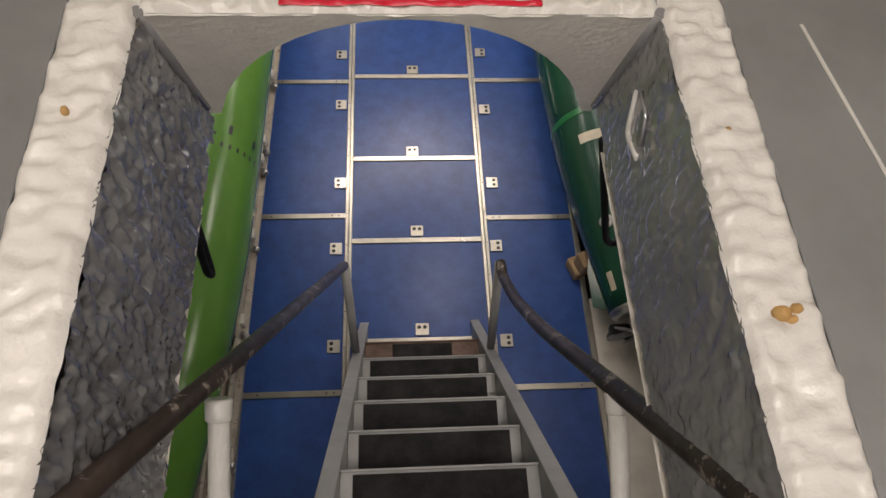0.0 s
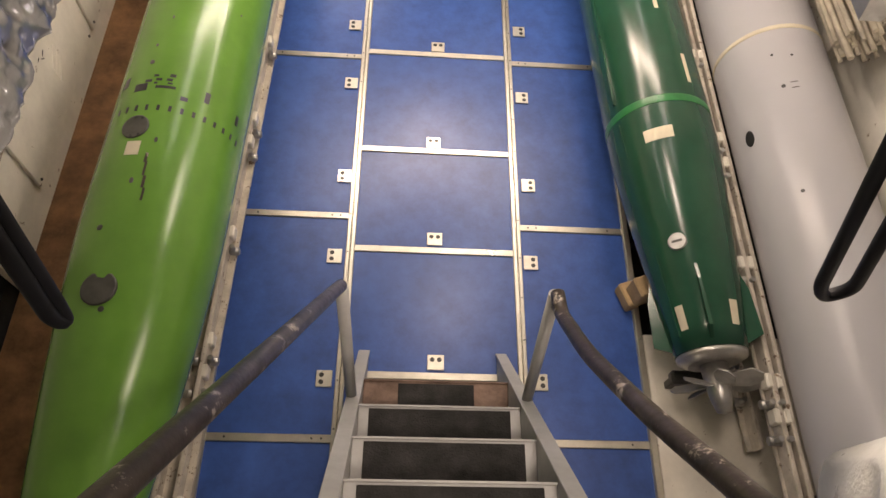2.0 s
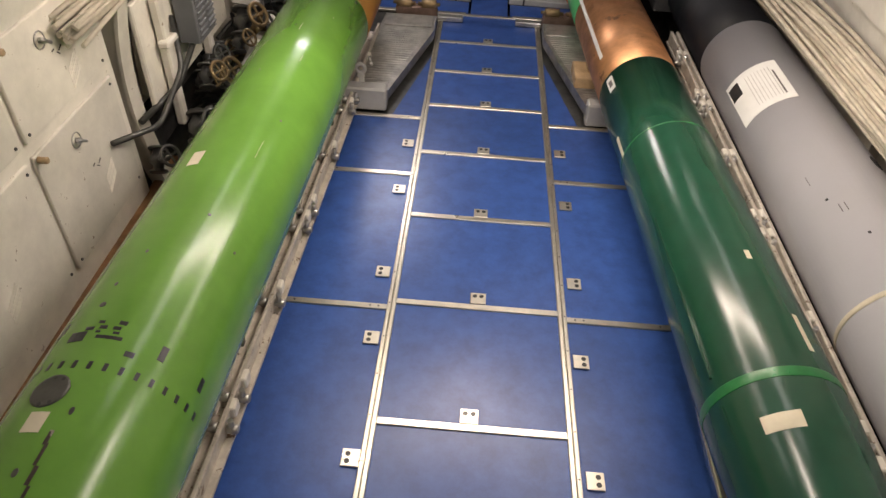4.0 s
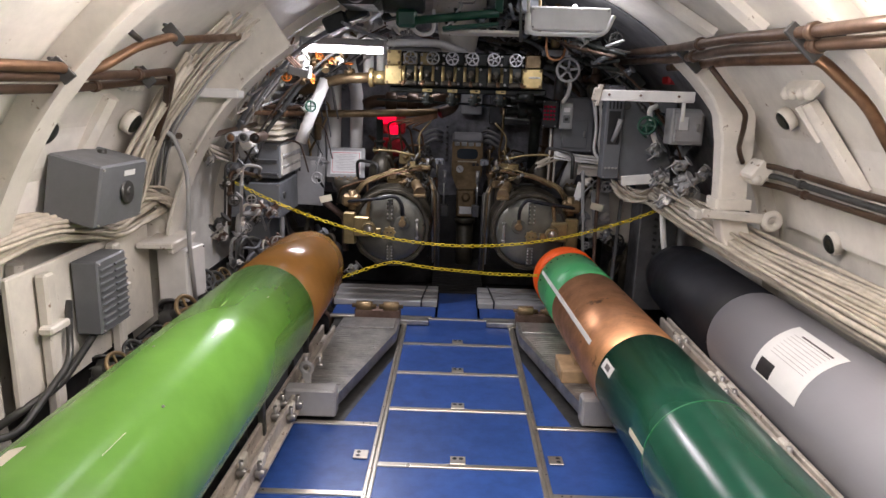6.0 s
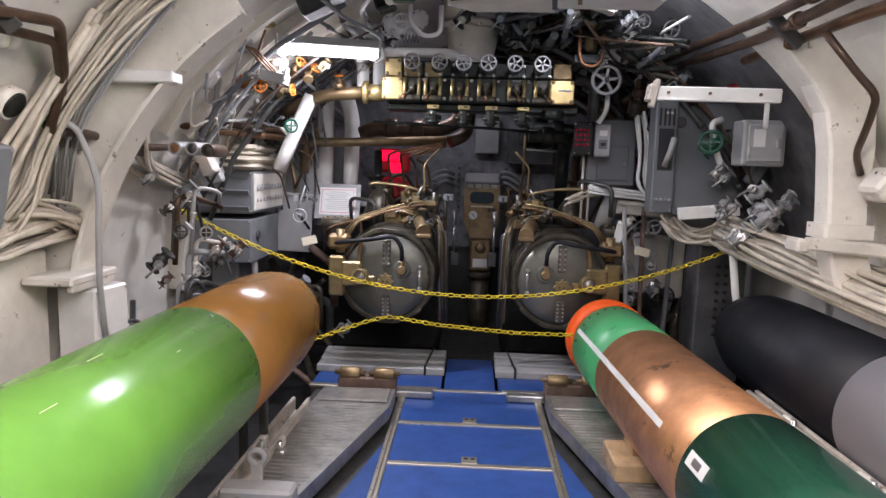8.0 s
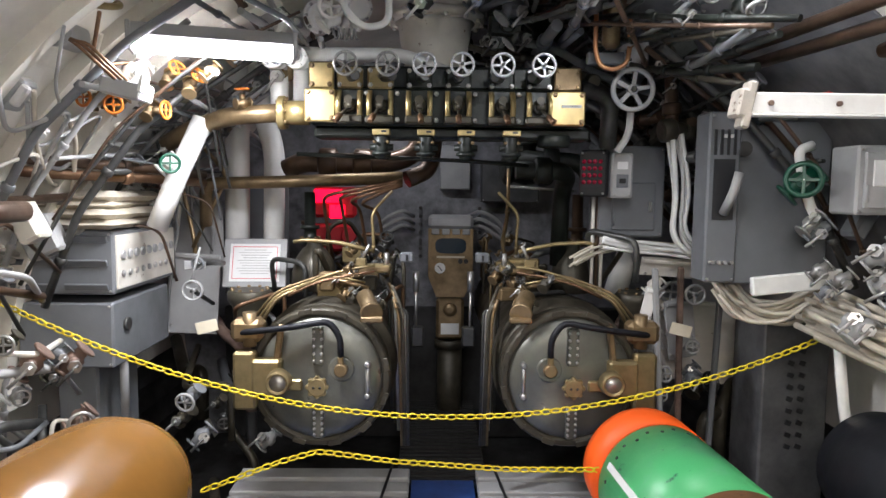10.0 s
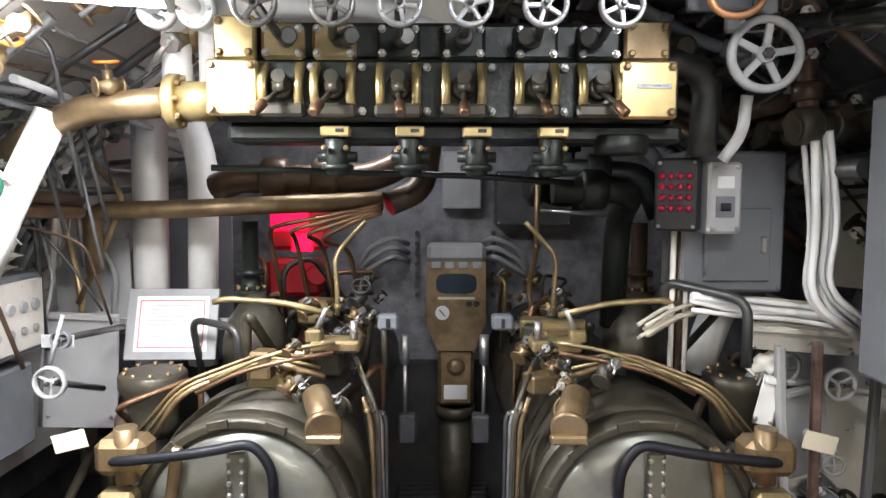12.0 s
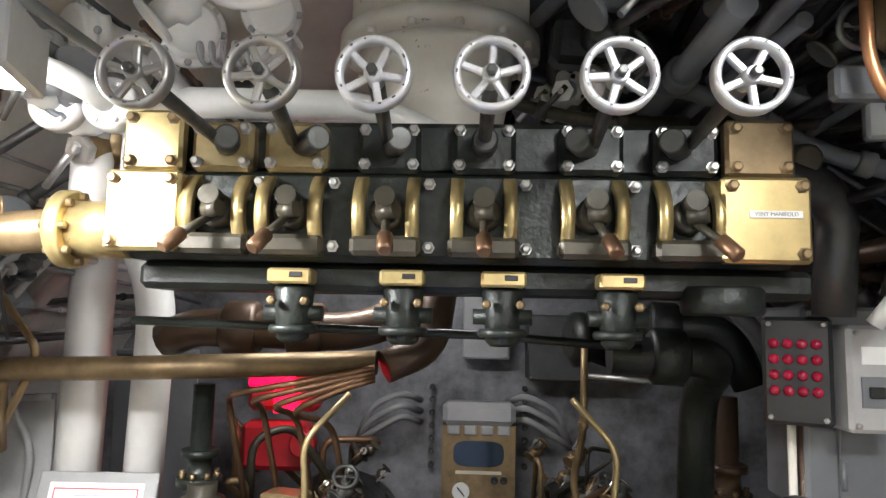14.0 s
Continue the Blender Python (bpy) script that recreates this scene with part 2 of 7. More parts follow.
    def pipe(self, pts, r, seg=8, bend=4, rad=0.06):
        """Round pipe along points, with rounded bends."""
        P = [Vector(p) for p in pts]
        path = [P[0]]
        for i in range(1, len(P) - 1):
            u, w = P[i - 1] - P[i], P[i + 1] - P[i]
            d = min(rad, u.length * 0.45, w.length * 0.45)
            p0, p1 = P[i] + u.normalized() * d, P[i] + w.normalized() * d
            for k in range(bend + 1):
                t = k / bend
                path.append(p0 * (1 - t) ** 2 + P[i] * 2 * t * (1 - t) + p1 * t * t)
        path.append(P[-1])
        vs, fs, side = [], [], None
        for i, p in enumerate(path):
            t = (path[min(i + 1, len(path) - 1)] - path[max(i - 1, 0)]).normalized()
            if side is None:
                side = t.orthogonal().normalized()
            side = (side - t * side.dot(t)).normalized()
            up = t.cross(side)
            for k in range(seg):
                a = 2 * math.pi * k / seg
                vs.append(p + (side * math.cos(a) + up * math.sin(a)) * r)
        sm = []
        for i in range(len(path) - 1):
            for k in range(seg):
                fs.append([i * seg + k, i * seg + (k + 1) % seg, (i + 1) * seg + (k + 1) % seg, (i + 1) * seg + k])
                sm.append(True)
        fs.append(list(range(seg))[::-1]), fs.append([(len(path) - 1) * seg + k for k in range(seg)])
        return self.add(vs, fs, sm + [False, False])

    def torus(self, m, R, r, seg=24, sub=8):
        vs, fs = [], []
        for i in range(seg):
            a = 2 * math.pi * i / seg
            for k in range(sub):
                b = 2 * math.pi * k / sub
                vs.append(((R + r * math.cos(b)) * math.cos(a), (R + r * math.cos(b)) * math.sin(a), r * math.sin(b)))
        for i in range(seg):
            for k in range(sub):
                fs.append([i * sub + k, ((i + 1) % seg) * sub + k, ((i + 1) % seg) * sub + (k + 1) % sub, i * sub + (k + 1) % sub])
        return self.add(vs, fs, True, m)

    def prism(self, outline, z0, z1, m=None):
        """Upright prism over an outline of (x, y)."""
        n = len(outline)
        vs = [(*p, z0) for p in outline] + [(*p, z1) for p in outline]
        fs = [list(range(n))[::-1], [n + k for k in range(n)]]
        fs += [[k, (k + 1) % n, n + (k + 1) % n, n + k] for k in range(n)]
        return self.add(vs, fs, False, m)

    def mesh(self, name, material):
        me = bpy.data.meshes.new(name)
        me.from_pydata(self.v, [], self.f)
        me.polygons.foreach_set("use_smooth", self.s)
        me.materials.append(M[material])
        me.update()
        return me


def part(name, sol, material, parent=None, label=""):
    ob = new(name, sol.mesh(name, material) if isinstance(sol, Solid) else sol)
    ob.parent = parent
    if label:
        ob["label"] = label
    return ob


def thing(name, label, category, group="", kind=""):
    return tagged(new(name), label, category, group, kind)


def solo(name, sol, material, label, category, group="", kind=""):
    return tagged(part(name, sol, material), label, category, group, kind)


def facing(x, y, z):
    """Local z points back towards the stern (minus y), local y up."""
    return Matrix(((1, 0, 0, x), (0, 0, -1, y), (0, 1, 0, z), (0, 0, 0, 1)))


# ---- structure ----
HULL_R, HULL_Z = 1.95, 0.55
HX0, HX1, HY0, HY1 = -0.47, 0.29, -2.45, -1.18  # hatch opening
RIM, TRUNK_FOOT, LEAN = 2.83, 2.47, 0.3  # the bow end of the trunk leans forward towards its foot


def hull_shell():
    ys = [-3.4, HY0, HY1, -0.7, -0.3] + [-0.3 + 0.4 * k for k in range(1, 18)] + [7.1]
    ang = sorted({math.acos(HX0 / HULL_R), math.acos(HX1 / HULL_R), math.acos(-1.0 / HULL_R), math.acos(0.82 / HULL_R)} | {math.radians(-35 + 250 * k / 60) for k in range(61)})
    s = Solid()
    for k in range(len(ang) - 1):
        for j in range(len(ys) - 1):
            a0, a1, mid = ang[k], ang[k + 1], (ang[k] + ang[k + 1]) / 2
            if ys[j] >= HY0 - 1e-6 and ys[j + 1] <= HY1 + 1e-6 and HX0 < HULL_R * math.cos(mid) < HX1 and math.sin(mid) > 0:
                continue
            if ys[j] >= HY1 - 1e-6 and ys[j + 1] <= -0.3 + 1e-6 and -1.0 < HULL_R * math.cos(mid) < 0.82 and math.sin(mid) > 0:
                continue
            quad = []
            for r in (HULL_R, HULL_R + 0.03):
                for a, y in ((a0, ys[j]), (a0, ys[j + 1]), (a1, ys[j + 1]), (a1, ys[j])):
                    quad.append((r * math.cos(a), y, HULL_Z + r * math.sin(a)))
            s.add(quad, [[0, 1, 2, 3], [7, 6, 5, 4]], [True, True])
    return s


tagged(part("ceiling", hull_shell(), "hull"), "cream painted curved steel pressure hull", "hull", kind="structure")
for nm, y0, matl in (("wall_bow", 7.0, "bowgrey"), ("wall_stern", -3.3, "hull")):
    s = Solid()
    n = 48
    ring = [(HULL_R * math.cos(2 * math.pi * k / n), HULL_R * math.sin(2 * math.pi * k / n)) for k in range(n)]
    s.prism(ring, 0, 0.08, Matrix.Translation((0, y0, HULL_Z)) @ pose(0, 0, 0, -90, 0, 0))
    tagged(part(nm, s, matl), "painted flat steel bulkhead", "wall", kind="structure")
s = Solid().box((0, 1.8, -0.42), (3.4, 10.4, 0.06))
tagged(part("floor_bilge", s, "bilge"), "dark oily bilge plating below the deck", "floor", kind="structure")

# dark sheet added over the starboard and upper forward hull, darkening it behind pipes
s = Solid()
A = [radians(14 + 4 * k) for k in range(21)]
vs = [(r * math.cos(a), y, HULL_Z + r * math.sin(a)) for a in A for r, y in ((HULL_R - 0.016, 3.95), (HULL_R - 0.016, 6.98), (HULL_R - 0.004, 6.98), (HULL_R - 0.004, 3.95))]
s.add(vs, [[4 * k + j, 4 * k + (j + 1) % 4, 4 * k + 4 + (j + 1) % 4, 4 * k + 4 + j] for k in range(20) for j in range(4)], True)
tagged(part("wall_forward_lining", s, "dullgrey"), "added dark sheet that darkens the forward hull", "wall", kind="structure")

# raised casing over the foot of the hatch
s = Solid()
s.box((-1.02, -0.75, 2.5), (0.04, 0.94, 0.6)).box((0.84, -0.75, 2.5), (0.04, 0.94, 0.6)).box((-0.09, -0.27, 2.62), (1.9, 0.04, 0.42))
s.box((-0.775, HY1 + 0.02, 2.64), (0.53, 0.04, 0.3)).box((0.595, HY1 + 0.02, 2.64), (0.53, 0.04, 0.3))
tagged(part("wall_casing", s, "hull"), "cream painted steel casing above the ladder", "wall", kind="structure")

# near-black plate added at the bulkhead's foot; shade among machinery put into colour
foot = tagged(part("wall_bow_foot", Solid().box((0, 6.93, 0.12), (3.2, 0.06, 1.0), 0.01), "bilge"), "added near-black plate for the shadowed machinery low at the bulkhead", "wall", kind="structure")
# grating takes the same near-black to match the dark gap
grid_ = tagged(part("floor_grating", Solid().box((0, 6.2, -0.12), (0.5, 1.5, 0.04), 0.004), "bilge"), "near-black steel grating between the tubes", "floor", kind="structure")
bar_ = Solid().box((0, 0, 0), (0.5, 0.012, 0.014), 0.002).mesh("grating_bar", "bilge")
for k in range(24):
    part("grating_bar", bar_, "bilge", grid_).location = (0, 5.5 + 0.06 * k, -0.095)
# dark strips added inside the lower hull; the recess's shadow put into colour
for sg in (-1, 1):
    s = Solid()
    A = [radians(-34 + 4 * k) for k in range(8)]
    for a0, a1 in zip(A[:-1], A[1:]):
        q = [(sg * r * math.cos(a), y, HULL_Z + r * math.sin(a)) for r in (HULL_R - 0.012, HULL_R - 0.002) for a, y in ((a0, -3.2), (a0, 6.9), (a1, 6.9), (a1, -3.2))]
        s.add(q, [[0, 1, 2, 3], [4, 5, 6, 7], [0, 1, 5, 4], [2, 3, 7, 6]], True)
    tagged(part("wall_bilge_side", s, "bilge"), "added dark strip for the shadowed recess along the hull side", "wall", kind="structure")

# upper compartment round the hatch
s = Solid()
s.box((-1.6 + 0.5 * (HX0 - 0.1 + 1.6) - 0.0, -1.9, RIM - 0.03), (HX0 - 0.1 + 1.6, 3.2, 0.06), 0.002)
s.box((HX1 + 0.1 + 0.65, -1.9, RIM - 0.03), (1.3, 3.2, 0.06), 0.002)
s.box((-0.09, HY1 + 0.09 + 0.35, RIM - 0.03), (HX1 - HX0 + 0.2, 0.7, 0.06), 0.002)
s.box((-0.09, HY0 - 0.09 - 0.35, RIM - 0.03), (HX1 - HX0 + 0.2, 0.7, 0.06), 0.002)
tagged(part("floor_upper", s, "deckgrey"), "scratched grey painted deck round the hatch", "floor", kind="structure")
s = Solid()
s.box((-1.63, -1.9, 3.9), (0.06, 3.2, 2.2)).box((1.63, -1.9, 3.9), (0.06, 3.2, 2.2))
s.box((0, -0.27, 3.9), (3.3, 0.06, 2.2)).box((0, -3.53, 3.9), (3.3, 0.06, 2.2))
tagged(part("wall_upper", s, "cream"), "cream painted walls of the compartment above", "wall", kind="structure")
s = Solid().box((0, -1.9, 5.03), (3.3, 3.3, 0.06))
tagged(part("ceiling_upper", s, "white"), "white painted ceiling of the compartment above", "ceiling", kind="structure")


def lumpy_strip(x0, x1, y0, y1, z, h, seed, cell=0.006):
    """Weld-beaded raised strip with an uneven top."""
    nx, ny = max(3, int((x1 - x0) / cell)), max(3, int((y1 - y0) / cell))
    vs, fs = [], []
    for j in range(ny + 1):
        for i in range(nx + 1):
            u, w = i / nx, j / ny
            x, y = x0 + (x1 - x0) * u, y0 + (y1 - y0) * w
            e = min(1, min(u, 1 - u) * nx / 1.5, min(w, 1 - w) * ny / 1.5)
            lx, ly = (x, y) if y1 - y0 > x1 - x0 else (y, x)
            k = noise.noise((lx * 26 + seed, ly * 52, 0)) * 0.9 + noise.noise((x * 50, y * 50 + seed, 3)) * 0.35
            vs.append((x + 0.0035 * noise.noise((x * 30, y * 30, seed)), y + 0.0035 * noise.noise((y * 30, x * 30, seed + 5)), z + e * (h + h * 0.9 * k)))
    for j in range(ny):
        for i in range(nx):
            a = j * (nx + 1) + i
            fs.append([a, a + 1, a + nx + 2, a + nx + 1])
    return Solid().add(vs, fs, True)


coam = tagged(new("hatch_trunk"), "grey wrinkle-painted hatch trunk with white welded rim", "hatch", kind="structure")
part("rim", lumpy_strip(HX1, HX1 + 0.1, HY0, HY1 + 0.09, RIM - 0.004, 0.014, 1), "weld", coam, "white weld-beaded rim")
part("rim", lumpy_strip(HX0 - 0.1, HX0, HY0, HY1 + 0.09, RIM - 0.004, 0.014, 7), "weld", coam, "white weld-beaded rim")
part("rim", lumpy_strip(HX0, HX1, HY1, HY1 + 0.09, RIM - 0.004, 0.014, 13), "weld", coam, "white weld-beaded rim")
part("rim", lumpy_strip(HX0 - 0.1, HX1 + 0.1, HY0 - 0.09, HY0, RIM - 0.004, 0.014, 19), "weld", coam, "white weld-beaded rim")


def wrinkled_wall(x, y0, y1, z0, z1, side, cell=0.02, rough=1.0):
    nx, nz = int((y1 - y0) / cell), int((z1 - z0) / cell)
    vs, fs = [], []
    for off in (0, 1):
        for j in range(nz + 1):
            for i in range(nx + 1):
                z = z0 + (z1 - z0) * j / nz
                y = y0 + (y1 + LEAN * (RIM - z) - y0) * i / nx
                k = rough * (0.006 * (0.5 - 2 * abs(noise.noise((y * 42, z * 15, x)))) + 0.0045 * (0.5 - 2 * abs(noise.noise((y * 95, z * 46, x + 4)))))
                k += 0.0025 * max(0, noise.noise((y * 60, z * 55, x + 9)) - 0.25)
                k += 0.008 * max(0, noise.noise((y * 25, 2, x))) * max(0, (z - z1 + 0.08) / 0.08) * side * -1
                vs.append((x + (side * 0.03 if off else k), y, z))
    n = (nx + 1) * (nz + 1)
    for off in (0, 1):
        for j in range(nz):
            for i in range(nx):
                a = off * n + j * (nx + 1) + i
                fs.append([a, a + 1, a + nx + 2, a + nx + 1])
    for i in range(nx):
        fs.append([i, i + 1, n + i + 1, n + i])
    return Solid().add(vs, fs, True)


part("side_wall", wrinkled_wall(HX1, HY0, HY1, 2.5, RIM, 1, 0.0045, 0.45), "trunk", coam)
part("side_wall", wrinkled_wall(HX0, HY0, HY1, 2.445, RIM, -1, 0.0045), "trunk", coam)
part("end_wall", Solid().box((-0.09, HY0 - 0.015, 2.65), (HX1 - HX0, 0.03, 0.36)), "trunk", coam)
# arched end towards the bow
s = Solid()
cx, hw = (HX0 + HX1) / 2, (HX1 - HX0) / 2
arch = [(cx + hw * math.cos(a), max(TRUNK_FOOT, 2.28 + 0.535 * math.sin(a))) for a in [math.pi * k / 28 for k in range(29)]]
def lean_y(z):
    return HY1 + LEAN * (RIM - z)


for k in range(28):
    (xa, za), (xb, zb) = arch[k], arch[k + 1]
    for y in (0, 0.05):
        s.add([(xa, y + lean_y(za), za), (xb, y + lean_y(zb), zb), (xb, y + HY1, RIM), (xa, y + HY1, RIM)], [[0, 1, 2, 3]])
    s.add([(xa, lean_y(za), za), (xb, lean_y(zb), zb), (xb, lean_y(zb) + 0.05, zb), (xa, lean_y(za) + 0.05, za)], [[0, 1, 2, 3]])
for x in (HX0 + 0.001, HX1 - 0.001):
    part("corner_weld", Solid().pipe([(x, HY1, RIM + 0.004), (x, lean_y(2.65), 2.65), (x, lean_y(2.5), 2.5)], 0.009, 12), "trunk", coam, "grey weld bead in the corner")
part("arched_wall", s, "weld", coam, "white painted arched end plate")
part("weld_scar", Solid().pipe([(HX1 - 0.002, -1.31, 2.645), (HX1 - 0.002, -1.245, 2.625), (HX1 - 0.002, -1.215, 2.7)], 0.005, 8, 5, 0.02), "weld", coam, "pale weld scar on the grey wall")
part("weld_scar", Solid().pipe([(HX1 - 0.002, -1.3, 2.665), (HX1 - 0.002, -1.275, 2.715), (HX1 - 0.002, -1.225, 2.71)], 0.0035, 8, 5, 0.02), "trunk", coam)
part("paint_smear", lumpy_strip(cx - 0.18, cx + 0.2, HY1 + 0.004, HY1 + 0.016, RIM + 0.012, 0.006, 23, 0.006), "redpaint", coam, "smear of red paint on the rim")

for x0, y0, x1, y1, w in ((0.5, -1.2, 0.56, -1.62, 0.006), (0.56, -1.62, 0.6, -1.72, 0.004), (0.68, -1.45, 0.72, -1.5, 0.005), (-0.72, -1.05, -0.78, -1.6, 0.007), (0.62, -1.95, 0.66, -2.1, 0.006)):
    d = Vector((x1 - x0, y1 - y0, 0))
    part("scratch", Solid().box(((x0 + x1) / 2, (y0 + y1) / 2, RIM + 0.0012), (w, d.length, 0.002), 0.0004, (0, 0, math.degrees(math.atan2(-d.x, d.y)))), "weld", coam, "pale scratch in the deck paint")
lag = Solid().pipe([(0.66, -2.4, 2.08), (0.66, -2.0, 2.08), (0.64, -1.7, 2.06), (0.64, -1.44, 1.98), (0.7, -1.4, 1.7)], 0.1, 40, 24, 0.2)
for k, p in enumerate(lag.v):
    lag.v[k] = tuple(Vector(p) + Vector((1, 1, 1)) * 0.02 * noise.noise((p[0] * 14, p[1] * 14, p[2] * 14)))
lg = thing("pipe_lagging", "lumpy white painted pipe lagging beside the hatch", "lagging")
part("wrap", lag, "weld", lg)
for y in (-2.2, -1.85):
    part("band", Solid().torus(pose(0.66, y, 2.08, 90, 0, 0), 0.1, 0.008, 28, 8), "weld", lg)

for x, y, w in ((0.335, -1.66, 0.017), (0.352, -1.655, 0.012), (0.343, -1.668, 0.01), (0.33, -1.4, 0.008), (-0.53, -1.36, 0.009)):
    part("rust_stain", Solid().lathe(pose(x, y, RIM + 0.002, 14, 10, 40), [(0.0, w * 0.62), (0.008, w * 0.6), (0.014, w * 0.45), (0.016, w * 0.2), (0.016, 0.0001)], 9), "stain", coam, "orange rust bleeding through the paint")

# ---- deck ----
deck = tagged(new("floor_deck"), "blue painted removable deck plates in aluminium frames", "floor", kind="structure")
part("bearer", Solid().box((0, 1.05, -0.045), (1.92, 7.3, 0.05), 0.002), "dsteel", deck)
RX = 0.405
centre = [-2.55, -1.93, -1.31, -0.69, -0.065, 0.52, 1.19, 1.855, 2.48, 3.06, 3.56, 4.06, 4.6]
port = [-2.55, -1.75, -0.97, 0.11, 1.145, 2.23, 2.87]
star = [-2.55, -1.75, -0.97, 0.08, 1.155, 2.26, 2.89]


def plate(x0, x1, y0, y1):
    return Solid().box(((x0 + x1) / 2, (y0 + y1) / 2, -0.011), (x1 - x0, y1 - y0, 0.016), 0.003)


for a, b in zip(centre[:-1], centre[1:]):
    part("deck_plate", plate(-RX + 0.012, RX - 0.012, a + 0.016, b - 0.016), "blue", deck)
for rows, sg in ((port, -1), (star, 1)):
    for a, b in zip(rows[:-1], rows[1:]):
        x0, x1 = sorted((sg * (RX + 0.012), sg * 0.95))
        part("deck_plate", plate(x0, x1, a + 0.016, b - 0.016), "blue", deck)
    # last plate runs to a point beside the loading ramp
    y = rows[-1] + 0.016
    s = Solid().prism([(sg * (RX + 0.012), y), (sg * 0.62, y), (sg * (RX + 0.012), y + 0.95)][:: sg], -0.019, -0.003)
    part("deck_plate", s, "blue", deck)
    for y in rows[1:]:
        part("cross_strip", Solid().box((sg * (RX + 0.28), y, -0.001), (0.53, 0.034, 0.012), 0.003), "alu", deck)
        for dx in (0.06, 0.1, 0.46):
            part("screw", Solid().cyl((sg * (RX + dx), y, 0.004), (sg * (RX + dx), y, 0.0065), 0.005, 8), "dsteel", deck)
for y in centre[1:]:
    part("cross_strip", Solid().box((0, y, -0.001), (2 * RX - 0.02, 0.034, 0.012), 0.003), "alu", deck)
for sg in (-1, 1):
    part("long_strip", Solid().box((sg * (RX - 0.011), 1.02, 0.0), (0.02, 7.2, 0.014), 0.003), "alu", deck)
    part("long_strip", Solid().box((sg * (RX + 0.011), 1.02, 0.0), (0.02, 7.2, 0.014), 0.003), "alu", deck)
    part("edge_strip", Solid().box((sg * 0.955, 0.2, 0.004), (0.03, 5.4, 0.03), 0.004), "alu", deck)
    y = -2.4
    while y < 4.0:
        part("screw", Solid().cyl((sg * (RX + 0.011), y, 0.006), (sg * (RX + 0.011), y, 0.0085), 0.004, 8), "dsteel", deck)
        y += 0.21


def lift_tab(deg, x, y):
    """Tab plate with two finger holes."""
    m = pose(x, y, 0.0, 0, 0, deg)
    t = part("lift_tab", Solid().box((0, 0.0, 0.004), (0.075, 0.07, 0.008), 0.003, m=m), "alu", deck)
    for dx in (-0.016, 0.016):
        h = Solid()
        h.cyl((dx, 0.012, 0.006), (dx, 0.012, 0.0088), 0.011, 12)
        for k, p in enumerate(h.v):
            h.v[k] = tuple(m @ Vector(p))
        part("finger_hole", h, "black", t)


for x, y in ((0.012, -0.615), (0.0, 0.008), (-0.013, 0.583), (0.004, 1.257), (0.0, 1.915), (0.0, 2.54), (0.0, 3.12), (0.0, 3.62), (0.0, 4.12)):
    lift_tab(0, x, y - 0.012)
for x, y in ((-0.475, -1.55), (-0.475, -0.713), (-0.477, -0.114), (-0.461, 0.341), (-0.469, 0.948), (-0.475, 1.38), (-0.475, 2.07), (-0.475, 2.555)):
    lift_tab(90, x, y)
for x, y in ((0.478, -1.55), (0.478, -0.705), (0.468, -0.113), (0.478, 0.33), (0.472, 0.905), (0.478, 1.4), (0.478, 2.03), (0.478, 2.56)):
    lift_tab(-90, x, y)

# end of the deck: silver planks and the sunken blue strip
part("deck_plate", plate(-0.16, 0.16, 4.62, 5.3), "blue", deck)
for sg in (-1, 1):
    for k in range(3):
        y = 4.98 + 0.13 * k
        x = 0.155 * (1 if sg > 0 else -1)
        part("plank", Solid().box((sg * 0.6, y, 0.012 + 0.012 * k), (0.86, 0.118, 0.05), 0.006), "lgrey", deck, "worn silver-grey plank")
    for x in (0.28,):
        part("tie_strap", Solid().box((sg * x, 5.11, 0.064), (0.014, 0.4, 0.004), 0.001, (3.5, 0, sg * 6)), "black", deck, "thin black tie strap")
        part("tie_strap", Solid().box((sg * x + sg * 0.02, 4.916, 0.02), (0.014, 0.004, 0.07), 0.001), "black", deck, "thin black tie strap")
    part("deck_plate", plate(*sorted((sg * 0.18, sg * 1.0)), 4.62, 4.9), "blue", deck)
    part("cross_strip", Solid().box((sg * 0.6, 4.61, 0.0), (0.8, 0.05, 0.02), 0.004), "alu", deck)
    part("hinge_plate", Solid().box((sg * 0.34, 4.47, 0.02), (0.24, 0.07, 0.04), 0.006), "steel", deck)


# ---- torpedoes ----
AXIS = {"port": (-1.077, 0.023, 0.612, 0.254), "star": (1.074, -0.055, 0.36, 0.245), "outer": (1.586, -0.014, 0.526, 0.246)}


def along(which):
    """Local z runs forward along the torpedo's axis, from y = 0; local x to starboard."""
    x0, k, z0, r = AXIS[which]
    f = Vector((k, 1, 0)).normalized()
    side = Vector((f.y, -f.x, 0))
    up = Vector((0, 0, 1))
    m = Matrix((side, up, f)).transposed().to_4x4()
    m.translation = (x0, 0, z0)
    return m


